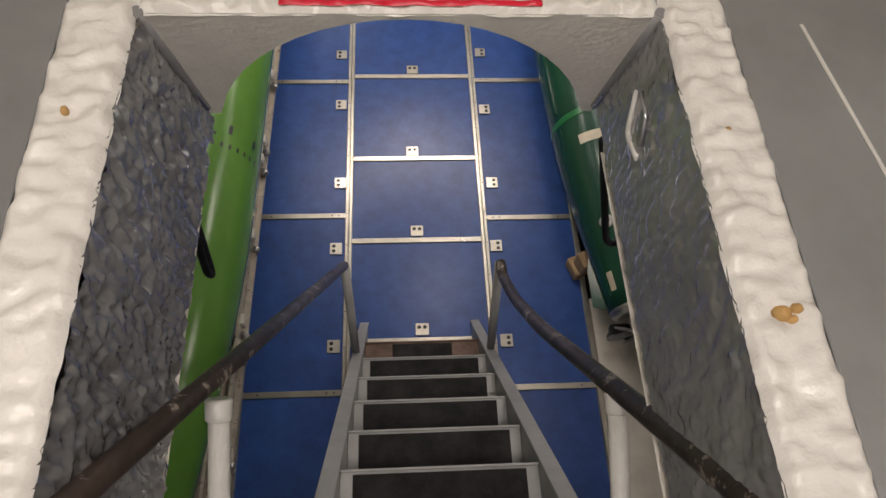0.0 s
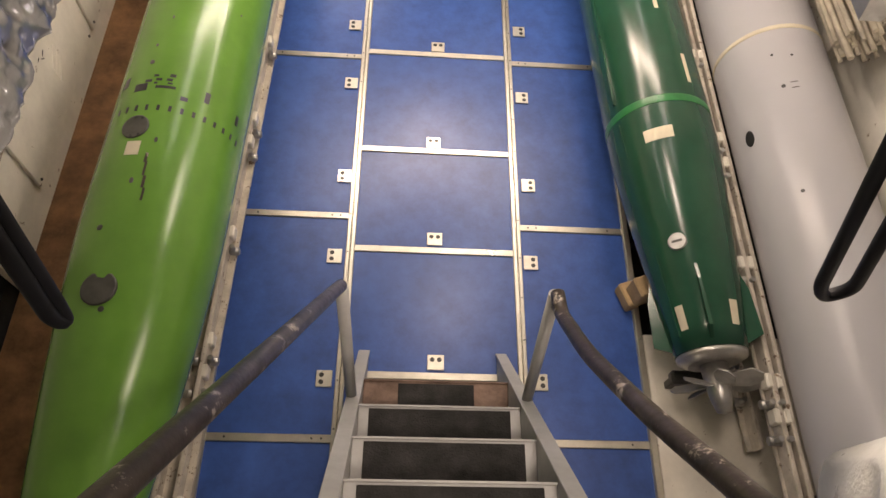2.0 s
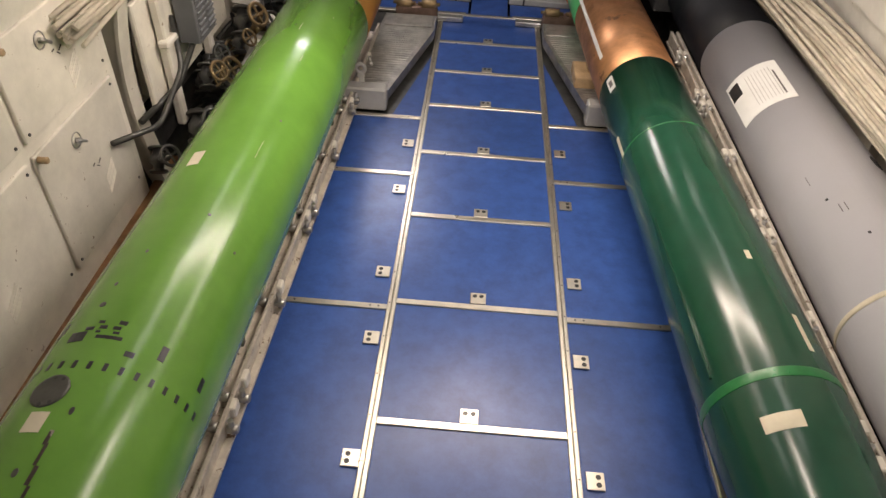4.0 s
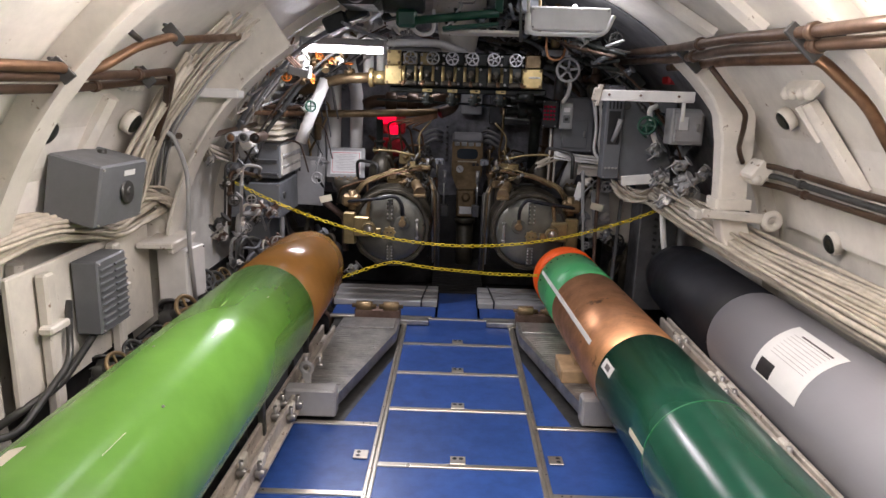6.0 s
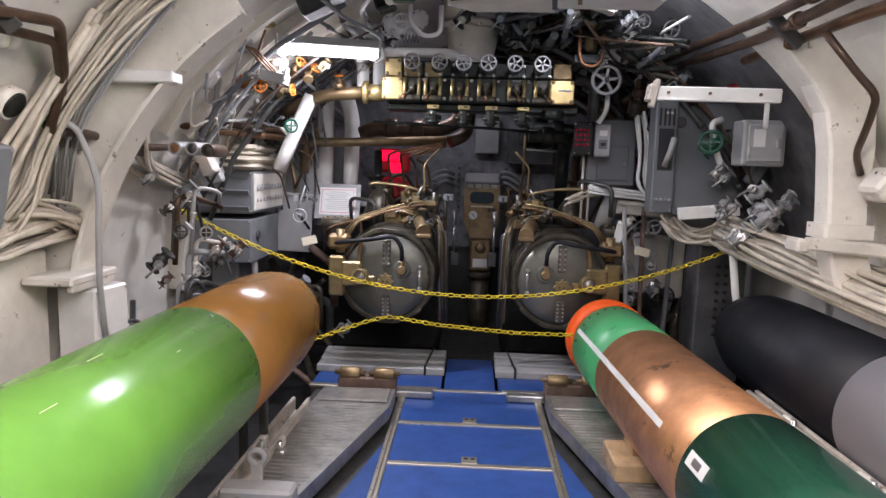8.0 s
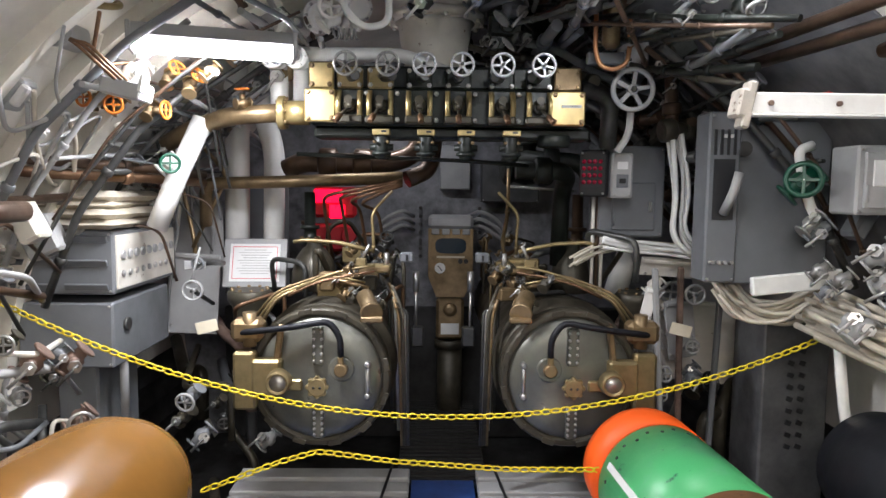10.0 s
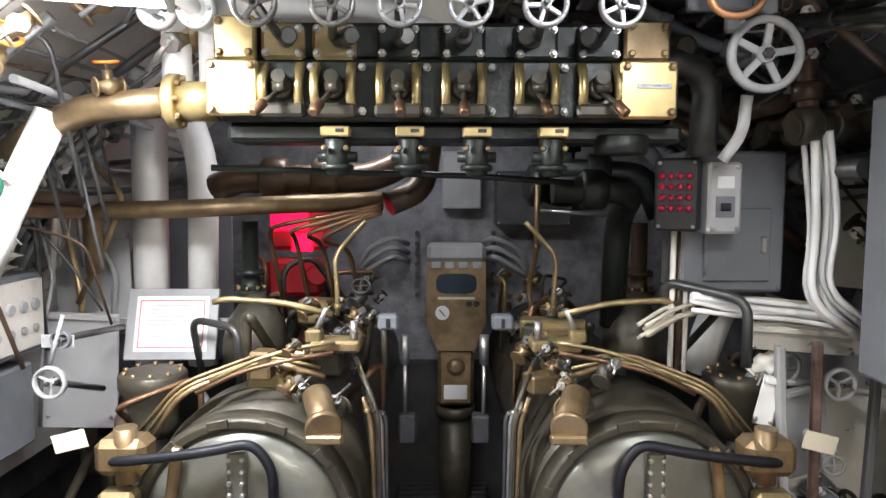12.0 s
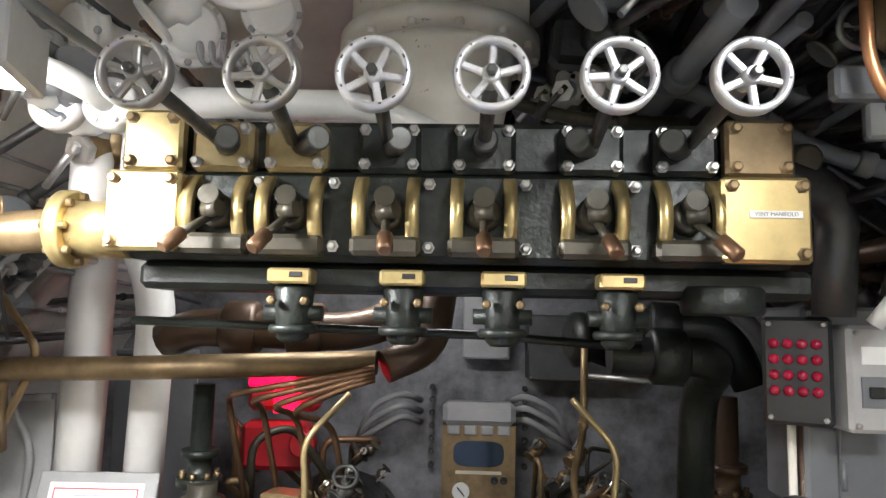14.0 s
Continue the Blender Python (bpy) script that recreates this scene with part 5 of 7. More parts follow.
cable_run([(-1.34, 2.95, 1.84), (-1.5, 2.94, 1.62), (-1.63, 2.9, 1.4), (-1.68, 2.84, 1.22), (-1.7, 2.7, 1.1)], 7, 0.05, 0.011, "cable", "thick cream cables strapped to the hull", 61)
cable_run([(-1.12, 3.05, 2.05), (-1.31, 3.0, 1.87), (-1.53, 3.0, 1.61), (-1.66, 3.02, 1.39), (-1.7, 3.0, 1.24), (-1.74, 2.9, 1.12)], 18, 0.055, 0.008, "cable", "bundle of cream cables hanging down the hull", 4)
cable_run([(-1.2, 3.15, 2.0), (-1.4, 3.1, 1.76), (-1.58, 3.1, 1.5), (-1.68, 3.2, 1.2)], 9, 0.04, 0.007, "lgrey", "bundle of grey cables hanging down the hull", 6)
cable_run([(-1.78, 1.5, 1.12), (-1.72, 2.21, 1.18), (-1.73, 2.46, 1.12), (-1.75, 2.8, 1.04), (-1.72, 3.02, 1.1), (-1.72, 3.4, 1.12)], 26, 0.06, 0.011, "cable", "bundle of cream cables along the hull", 9)
cable_run([(-1.78, 2.95, 1.15), (-1.7, 3.05, 1.17), (-1.66, 3.2, 1.13), (-1.7, 3.35, 1.05)], 16, 0.05, 0.01, "cable", "knot of cream cables looped beside the control box", 10)
cable_run([(-1.2, 3.3, 2.1), (-1.48, 3.5, 1.72), (-1.68, 3.9, 1.34), (-1.74, 4.6, 1.2)], 10, 0.06, 0.013, "cable", "bundle of cream cables along the hull", 14)
pipe_run([(-1.52, 1.4, 0.18), (-1.5, 2.4, 0.3), (-1.5, 3.4, 0.38)], 0.05, "cream", "cream painted bilge pipe with flanges", ((0, 0.3), (0, 0.85), (1, 0.6)))
rng = random.Random(31)
for k in range(22):
    y = 1.85 + 0.11 * k
    valve((-1.62 + rng.uniform(-0.12, 0.1), y, 0.3 + rng.uniform(-0.1, 0.25)), (0.8, -0.3, 0.5), rng.uniform(0.045, 0.075), rng.choice(("dsteel", "dsteel", "bronze", "grey")), rng.choice(("dsteel", "bronze")), "dark greasy valve among the side pipes", "side valves")
for k in range(9):
    y = 1.9 + 0.3 * k
    z = rng.uniform(-0.1, 0.5)
    pipe_run([(-1.8, y - 0.3, z), (-1.7, y, z + rng.uniform(-0.1, 0.1)), (-1.68, y + 0.35, z + rng.uniform(-0.15, 0.25)), (-1.75, y + 0.5, z + 0.3)], rng.uniform(0.01, 0.018), rng.choice(("dsteel", "oily", "dsteel")), "pipe among the side machinery")
port_box = cabinet((-1.625, 5.08, 1.18), (0.45, 0.66, 0.27), "grey", "grey louvred electronics case with rows of connectors", louvres=3, cat="electronics case",
                   extras=())
for k in range(9):
    y = 4.81 + 0.066 * k
    part("connector", Solid().cyl((-1.4, y, 1.21), (-1.378, y, 1.21), 0.02, 12, ch=0.004), "lgrey", port_box)
    part("connector", Solid().cyl((-1.4, y, 1.13), (-1.38, y, 1.13), 0.014, 12, ch=0.003), "steel", port_box)
part("front_panel", Solid().box((-1.396, 5.08, 1.18), (0.014, 0.62, 0.23), 0.004), "cream", port_box)
lb = cabinet((-1.61, 5.05, 0.87), (0.4, 0.6, 0.28), "grey", "plain grey steel box below the electronics case", cat="steel box")
part("cap", Solid().cyl((-1.41, 4.87, 0.9), (-1.395, 4.87, 0.9), 0.03, 16, ch=0.004), "dsteel", lb)
cv = thing("cover_stack", "stack of folded cream covers lying on the case", "covers")


def soft_slab(c, d, turn, seed):
    """Cushion-like folded cloth with a wavy top and rolled edges."""
    n, vs, fs = 14, [], []
    m = pose(*c, 0, 0, turn)
    for side in (1, -1):
        for j in range(n + 1):
            for i in range(n + 1):
                u, w = 2 * i / n - 1, 2 * j / n - 1
                e = math.sqrt(max(0.0, 1 - max(abs(u), abs(w)) ** 6))
                k = 1 + 0.5 * noise.noise((u * 2.5 + seed, w * 2.5, side))
                vs.append((u * d[0] / 2, w * d[1] / 2 + 0.02 * noise.noise((u * 2, seed, w)), side * d[2] / 2 * e * k))
    o = (n + 1) ** 2
    for q in (0, o):
        for j in range(n):
            for i in range(n):
                a = q + j * (n + 1) + i
                fs.append([a, a + 1, a + n + 2, a + n + 1][:: 1 if q == 0 else -1])
    return Solid().add(vs, fs, True, m)


for k, (x, dz, turn) in enumerate(((-1.6, 0.0, 3), (-1.57, 0.042, -5), (-1.6, 0.08, 4), (-1.56, 0.115, -3))):
    part("cover", soft_slab((x, 4.98, 1.342 + dz), (0.44 - 0.03 * k, 0.56 - 0.03 * k, 0.05), turn, 3.1 * k), "cable", cv)
for k in range(2):
    pipe_run([(-1.72, 4.2, 1.63 - 0.05 * k), (-1.6, 4.6, 1.6 - 0.05 * k), (-1.3, 5.0, 1.58 - 0.045 * k), (-1.2, 5.3, 1.56 - 0.04 * k)], 0.022, "cpipe" if k else "brownpipe", "brown pipe above the stacked covers", ((0, 0.6), (1, 0.7)))
# supports under the boxes
solo("box_support", Solid().box((-1.62, 5.05, 0.17), (0.18, 0.4, 1.12), 0.01), "grey", "grey steel support under the boxes", "support")

# starboard side
arm = thing("tool_arm", "white painted steel arm fixed to the hull frame", "arm")
part("bar", Solid().box((1.09, 3.8, 1.75), (0.58, 0.03, 0.06), 0.005).box((1.09, 3.8, 1.718), (0.56, 0.05, 0.006), 0.002), "white", arm)
part("end_bracket", Solid().box((0.8, 3.8, 1.745), (0.025, 0.05, 0.13), 0.005, (0, 10, 0)).box((0.785, 3.81, 1.75), (0.03, 0.07, 0.08), 0.008, (0, 10, 0)), "lrail", arm, "scuffed cream end bracket")
part("stay", Solid().cyl((1.32, 3.8, 1.72), (1.32, 3.8, 1.6), 0.012, 10), "white", arm)
for x in (0.86, 1.05, 1.28):
    part("bolt", Solid().cyl((x, 3.786, 1.75), (x, 3.776, 1.75), 0.008, 6), "rust", arm)
pipe_run([(1.16, 1.0, 1.96), (1.13, 2.0, 1.98), (1.1, 2.63, 2.0), (1.1, 3.34, 2.0), (1.06, 4.6, 2.03)], 0.022, "brownpipe", "dark copper pipe along the upper hull", ((0, 0.98), (2, 0.5)))
pipe_run([(1.2, 1.0, 1.91), (1.17, 2.04, 1.94), (1.14, 2.73, 1.96), (1.15, 3.49, 1.95), (1.1, 4.7, 1.98)], 0.022, "brownpipe", "dark copper pipe along the upper hull", ((0, 0.98), (2, 0.6)))
pipe_run([(1.24, 3.9, 1.92), (1.23, 2.93, 1.92), (1.25, 2.14, 1.9), (1.4, 2.06, 1.74), (1.6, 2.0, 1.42)], 0.022, "cpipe", "copper pipe bent down the hull", ((0, 0.5),), 0.05)
pipe_run([(1.18, 3.4, 1.97), (1.18, 2.6, 1.98), (1.19, 1.9, 1.97)], 0.012, "dsteel", "thin dark pipe along the upper hull")
for p in ((1.15, 2.08, 1.95), (1.16, 3.3, 1.94)):
    solo("pipe_bracket", Solid().box(p, (0.16, 0.02, 0.05), 0.004, (0, 42, 0)), "dsteel", "dark steel pipe bracket", "bracket", "pipe brackets")
for k in range(3):
    pipe_run([(1.69, 1.2, 1.37 - 0.045 * k), (1.67 + 0.02 * k, 2.42, 1.37 - 0.045 * k), (1.65 + 0.025 * k, 3.22, 1.4 - 0.055 * k), (1.58 + 0.02 * k, 3.34, 1.4 - 0.05 * k)], 0.016, "dsteel" if k == 1 else "brownpipe", "brown pipe clipped along the hull", ((0, 0.5), (1, 0.7)))
cable_run([(1.8, 0.6, 0.84), (1.74, 2.4, 0.86), (1.64, 3.3, 0.9), (1.5, 3.9, 1.0), (1.42, 4.4, 1.05)], 44, 0.085, 0.012, "cable", "thick bundle of cream cables along the hull", 21)
pipe_run([(1.2, 3.09, 1.9), (1.34, 3.1, 1.75), (1.4, 3.08, 1.68), (1.44, 3.18, 1.6), (1.5, 3.36, 1.48), (1.55, 3.4, 1.4)], 0.014, "brownpipe", "bent brown pipe on the hull frame")
solo("column_clamp", Solid().box((1.52, 3.375, 1.1), (0.36, 0.04, 0.055), 0.012, (0, 4, 0)).box((1.33, 3.42, 1.1), (0.05, 0.12, 0.06), 0.012).torus(pose(1.74, 3.36, 1.08, 90, 0, 0), 0.04, 0.022, 20, 8), "cream", "cream painted clamp round the hull frame", "clamp")
cabinet((1.34, 4.72, 1.46), (0.42, 0.16, 0.66), "grey", "tall plain grey steel cabinet", cat="cabinet")
swp = cabinet((1.09, 4.66, 1.48), (0.13, 0.14, 0.68), "grey", "grey switch panel with slots and a dark recess", cat="switch panel",
              extras=(("recess", (0, 0.05, 0.085, 0.24, 0.004), "black"), ("name_strip", (0.1, 0.36, 0.04, 0.014, 0.004), "paper")))
for k in range(4):
    part("slot", Solid().box((1.05 + 0.026 * k, 4.587, 1.7), (0.012, 0.006, 0.1), 0.002), "black", swp)
    part("toggle", Solid().cyl((1.05 + 0.026 * k, 4.6, 1.22), (1.05 + 0.026 * k, 4.565, 1.225), 0.008, 8), "steel", swp)
part("handle", Solid().pipe([(1.09, 4.58, 1.42), (1.1, 4.52, 1.5), (1.12, 4.52, 1.58)], 0.018, 10), "lgrey", swp)
cabinet((1.5, 4.3, 1.55), (0.22, 0.16, 0.24), "lgrey", "light grey cast junction box with a paper label", door=(-0.4, 0.4, -0.4, 0.4), cat="junction box", extras=(("paper_label", (-0.15, 0.1, 0.06, 0.09, 0.018), "paper"),))
valve((1.3, 4.4, 1.54), (-0.5, -1, 0.1), 0.06, "greenv", "greenv", "dark green painted valve")
pipe_run([(1.34, 4.42, 1.68), (1.28, 4.4, 1.66), (1.3, 4.4, 1.56), (1.34, 4.4, 1.44), (1.4, 4.42, 1.38)], 0.018, "white", "white painted bent pipe")
solo("first_aid_case", Solid().box((1.5, 4.5, 1.88), (0.2, 0.16, 0.1), 0.012), "red", "red painted metal case", "case")
t = cabinet((0.9, 5.28, 1.5), (0.32, 0.2, 0.44), "grey", "grey fuse cabinet with a square door", door=(-0.3, 0.35, -0.42, 0.1), cat="fuse cabinet")
cabinet((0.815, 5.1, 1.575), (0.1, 0.1, 0.21), "lgrey", "light grey breaker box with a white label", cat="breaker box",
              extras=(("paper_label", (0, 0.22, 0.05, 0.035, 0.003), "paper"), ("switch_plate", (0, -0.12, 0.055, 0.06, 0.005), "grey"), ("switch", (0, -0.12, 0.03, 0.022, 0.012), "black")))
lbx = cabinet((0.7, 5.12, 1.585), (0.13, 0.05, 0.22), "black", "black indicator panel with rows of red lenses", cat="indicator panel", turn=-28)
for i in range(4):
    for j in range(4):
        m = Matrix.Translation((0.7, 5.12, 1.585)) @ pose(0, 0, 0, 0, 0, -28)
        q = m @ Matrix.Translation((-0.042 + 0.026 * i, -0.025, 0.055 - 0.032 * j)) @ pose(0, 0, 0, 90, 0, 0)
        part("lens", Solid().lathe(q, [(0, 0.011), (0.005, 0.01), (0.009, 0.006), (0.01, 0.0001)], 12), "reddot", lbx)
for k in range(3):
    pipe_run([(0.72 + 0.022 * k, 5.2, 1.5), (0.72 + 0.022 * k, 5.2, 1.0)], 0.009, "cream" if k != 1 else "brownpipe", "thin upright conduit below the breaker box")
cable_run([(0.62, 5.15, 1.16), (0.74, 5.2, 1.22), (0.95, 5.22, 1.25), (1.2, 5.2, 1.22), (1.3, 5.1, 1.2)], 9, 0.022, 0.007, "cable", "white cables gathered below the fuse cabinet", 41)
cable_run([(1.02, 4.95, 1.75), (1.08, 5.0, 1.5), (1.06, 5.0, 1.3), (1.2, 5.0, 1.2)], 7, 0.03, 0.01, "white", "white cables looped beside the switch panel", 43)
cable_run([(0.76, 5.12, 1.27), (0.9, 5.13, 1.24), (1.1, 5.14, 1.22), (1.3, 5.05, 1.2)], 8, 0.025, 0.01, "white", "white cables strapped below the fuse cabinet", 47)
cable_run([(1.18, 4.75, 1.12), (1.26, 4.7, 1.0), (1.4, 4.65, 1.0), (1.48, 4.55, 1.1)], 14, 0.04, 0.012, "cable", "looped cream cables below the grey cabinet", 45)
pipe_run([(0.92, 5.5, 0.95), (0.98, 5.45, 1.2)], 0.06, "white", "thick white lagged pipe")
solo("chart_plate", Solid().box((1.3, 4.4, 1.17), (0.34, 0.03, 0.07), 0.005, (0, -6, 0)), "white", "white painted steel bar plate", "plate")
rng = random.Random(77)
for k in range(16):
    valve((1.42 + rng.uniform(-0.1, 0.2), 4.2 + rng.uniform(-0.15, 0.25), 1.15 + rng.uniform(-0.12, 0.25)), (rng.uniform(-1, -0.2), -1, rng.uniform(-0.3, 0.5)), rng.uniform(0.03, 0.05), rng.choice(("steel", "grey", "lgrey")), "steel", "small steel valve in a cluster", "steel valve cluster", False)
pipe_run([(1.4, 4.3, 1.05), (1.45, 4.3, 0.7), (1.48, 4.3, 0.6)], 0.02, "white", "white painted stay rod")
for k, x in enumerate((1.02, 1.12, 1.3)):
    solo("upright", Solid().box((x, 5.0 + 0.05 * k, 0.4), (0.026, 0.03, 1.5), 0.006, (0, -4 + 3 * k, 0)), ("lgrey", "rust", "grey")[k], "painted steel upright standing by the tube", "upright", "uprights")
lowc = cabinet((1.57, 5.0, 0.5), (0.3, 0.3, 0.9), "dullgrey", "dark grey slotted steel cabinet on the bilge frames", cat="cabinet")
for k in range(9):
    for dx in (0.0, 0.05):
        part("slot", Solid().box((1.545 + dx, 4.848, 0.36 + 0.055 * k), (0.03, 0.006, 0.022), 0.002, (0, 20, 0)), "black", lowc)
# barrier chains
def chain(pts, label, step=0.034):
    P = [Vector(p) for p in pts]
    t = thing("chain", label, "chain", "barrier chains")
    path, u = [], 0.0
    for a, b in zip(P[:-1], P[1:]):
        n = max(1, int((b - a).length / 0.004))
        path += [a + (b - a) * (k / n) for k in range(n)]
    links, last = [path[0]], path[0]
    for p in path:
        if (p - last).length >= step:
            links.append(p)
            last = p
    base = None
    for k in range(len(links) - 1):
        a, b = links[k], links[k + 1]
        q = (b - a).to_track_quat("X", "Z").to_matrix().to_4x4() @ pose(0, 0, 0, 90 * (k % 2) + 20, 0, 0)
        if base is None:
            s = Solid().torus(Matrix.Diagonal((1.0, 0.55, 1, 1)), 0.021, 0.0042, 14, 6)
            base = s.mesh("link", "yellow")
        ob = part("link", base, "yellow", t)
        ob.matrix_world = Matrix.Translation((a + b) / 2) @ q
    return t


def sag(a, b, low, n=28):
    a, b = Vector(a), Vector(b)
    mid = (a.z + b.z) / 2
    return [a + (b - a) * (k / n) - Vector((0, 0, (mid - low) * (1 - (2 * k / n - 1) ** 2))) for k in range(n + 1)]


chain(sag((-1.72, 4.45, 1.08), (1.47, 4.45, 0.96), 0.63), "yellow plastic barrier chain hung across the tubes")
chain([(-0.95, 4.45, 0.33), (-0.64, 4.45, 0.45), (-0.5, 4.45, 0.49), (-0.42, 4.45, 0.48), (-0.2, 4.45, 0.45), (0.24, 4.45, 0.42), (0.62, 4.45, 0.42)], "yellow plastic barrier chain lying over the tube doors")

# ---- manifold above the tubes ----
man = thing("vent_manifold", "row of dark bronze vent valves with brass end plates", "manifold")
part("lower_block", Solid().box((-0.01, 4.93, 1.85), (1.16, 0.2, 0.16), 0.012), "oily", man)
part("upper_block", Solid().box((-0.01, 4.95, 1.975), (1.06, 0.2, 0.1), 0.012), "oily", man)
part("bottom_flange", Solid().box((0.02, 4.95, 1.745), (1.2, 0.16, 0.05), 0.012), "oily", man)


def bolted(x0, x1, z0, z1, y, material, label):
    p = part("end_plate", Solid().box(((x0 + x1) / 2, y, (z0 + z1) / 2), (x1 - x0, 0.03, z1 - z0), 0.006), material, man, label)
    for x in (x0 + 0.016, x1 - 0.016):
        for z in (z0 + 0.016, z1 - 0.016):
            part("bolt", Solid().lathe(facing(x, y - 0.014, z), [(0, 0.012), (0.003, 0.012), (0.003, 0.009), (0.012, 0.009), (0.014, 0.006)], 6), "bronze", p)
    return p


bolted(-0.605, -0.475, 1.78, 1.918, 4.8, "brass", "polished brass end plate")
bolted(-0.59, -0.485, 1.922, 2.03, 4.82, "brass", "polished brass end plate")
rp = bolted(0.43, 0.575, 1.775, 1.918, 4.8, "brass", "brass end plate with a small label strip")
strip_ = part("label_strip", Solid().box((0.515, 4.783, 1.855), (0.085, 0.003, 0.012), 0.001), "paper", rp)
word = bpy.data.curves.new("label_text", "FONT")
word.body, word.size, word.align_x, word.align_y, word.extrude = "VENT MANIFOLD", 0.009, "CENTER", "CENTER", 0.0003
word.materials.append(M["ink"])
txt = new("label_text", word)
txt.parent = strip_
txt.matrix_world = facing(0.515, 4.781, 1.855)
bolted(0.445, 0.56, 1.922, 2.02, 4.82, "bronze", "brown bronze end plate")
WX = (-0.39, -0.235, -0.1, 0.04, 0.19, 0.342)
UX = (-0.42, -0.29, -0.125, 0.04, 0.225, 0.385)
for k in range(6):
    x = UX[k]
    for e in (-0.045, 0.045):
        part("clip", Solid().lathe(Matrix(((0, 0, -1, x + e + 0.011), (-1, 0, 0, 4.86), (0, 1, 0, 1.85), (0, 0, 0, 1))), [(0, 0.06), (0, 0.075), (0.022, 0.075), (0.022, 0.06)], 20, (radians(-75), radians(75))), "brass", man, "curved brass clip")
    part("housing", Solid().box((x, 4.815, 1.795), (0.12, 0.05, 0.035), 0.008), "dbronze", man)
    part("valve_body", Solid().cyl((x, 4.86, 1.85), (x, 4.8, 1.855), 0.03, 16, ch=0.006).cyl((x, 4.8, 1.87), (x, 4.77, 1.875), 0.018, 12), "dbronze", man)
    a = (-0.05, -0.035, 0.01, 0.0, 0.02, 0.045)[k]
    lv = part("lever", Solid().cyl((x, 4.8, 1.845), (x + a * 0.7, 4.74, 1.8), 0.007, 10).cyl((x - 0.01, 4.79, 1.85), (x + 0.02, 4.775, 1.852), 0.014, 10), "dbronze", man)
    part("lever_grip", Solid().cyl((x + a * 0.6, 4.75, 1.808), (x + a, 4.72, 1.778), 0.013, 14, ch=0.004), "cpipe", lv, "copper-coloured lever grip")
    part("bonnet_pad", Solid().box((x, 4.84, 1.97), (0.11, 0.04, 0.09), 0.01), "oily" if k > 1 else "obrass", man)
    part("bonnet", Solid().cyl((x, 4.85, 1.975), (WX[k], 4.76, 1.97), 0.022, 14, ch=0.004), "dsteel", man)
    for dx in (-0.042, 0.042):
        for dz in (-0.03, 0.03):
            part("bolt", Solid().lathe(facing(x + dx, 4.82, 1.97 + dz), [(0, 0.011), (0.003, 0.011), (0.003, 0.008), (0.014, 0.008), (0.016, 0.005)], 6), "steel", man)
    for dz in (-0.055, 0.055):
        part("bolt", Solid().lathe(facing(x + 0.072, 4.82, 1.85 + dz), [(0, 0.011), (0.003, 0.011), (0.003, 0.008), (0.014, 0.008), (0.016, 0.005)], 6), "steel", man)
    handwheel(WX[k], 4.45, 1.962, 0.046, "steel" if k < 2 else "wheel", "five-spoked steel valve handwheel with stamped rim", (x, 4.8, 1.975), 5, 18 + 23 * k)
for px in (-0.285, -0.095, 0.075, 0.27):
    tg = part("tag_block", Solid().box((px, 4.82, 1.742), (0.075, 0.05, 0.026), 0.004), "brass", man, "small brass tag block")
    part("tag_slot", Solid().box((px + 0.012, 4.794, 1.744), (0.022, 0.004, 0.009), 0.002), "black", tg)
    part("drop_valve", Solid().cyl((px, 4.84, 1.73), (px, 4.84, 1.63), 0.035, 16, r2=0.028, ch=0.008).cyl((px - 0.05, 4.84, 1.68), (px + 0.05, 4.84, 1.68), 0.014, 10).cyl((px, 4.84, 1.66), (px, 4.84, 1.645), 0.042, 16, ch=0.004), "oily", man)
    for e in (-1, 1):
        part("bolt", Solid().lathe(facing(px + e * 0.028, 4.805, 1.7), [(0, 0.008), (0.012, 0.008), (0.014, 0.004)], 6), "bronze", man)
part("drain_flange", Solid().cyl((0.46, 4.88, 1.74), (0.46, 4.88, 1.69), 0.07, 24, ch=0.006), "oily", man)
part("inlet", Solid().cyl((-0.6, 4.88, 1.825), (-0.7, 4.88, 1.825), 0.052, 24).cyl((-0.7, 4.88, 1.825), (-0.73, 4.88, 1.825), 0.072, 24, ch=0.004), "brass", man, "brass inlet flange")
for k in range(8):
    a = math.pi / 4 * k
    part("bolt", Solid().cyl((-0.735, 4.88 + 0.06 * math.cos(a), 1.825 + 0.06 * math.sin(a)), (-0.69, 4.88 + 0.06 * math.cos(a), 1.825 + 0.06 * math.sin(a)), 0.008, 6), "bronze", man)
pipe_run([(-0.72, 4.88, 1.825), (-0.95, 4.9, 1.81), (-1.15, 5.0, 1.76), (-1.3, 5.1, 1.7)], 0.04, "bronze", "tarnished bronze pipe feeding the manifold")
pipe_run([(0.58, 4.95, 1.95), (0.68, 4.98, 1.95), (0.74, 5.02, 1.9), (0.74, 5.05, 1.7)], 0.04, "dsteel", "dark steel pipe leaving the manifold")
handwheel(0.745, 4.69, 1.915, 0.09, "lgrey", "large grey five-spoked handwheel", (0.74, 5.0, 1.92), 5, 10, "large handwheels")
pipe_run([(0.8, 4.9, 1.85), (0.8, 4.92, 1.75), (0.76, 4.95, 1.68)], 0.016, "white", "white curved conduit beside the handwheel")

# lit tube lamp
lamp = thing("tube_lamp", "white fluorescent lamp housing with a lit tube", "lamp", "tube lamps")
lm = pose(-0.87, 4.465, 2.0, 0, 0, 16)
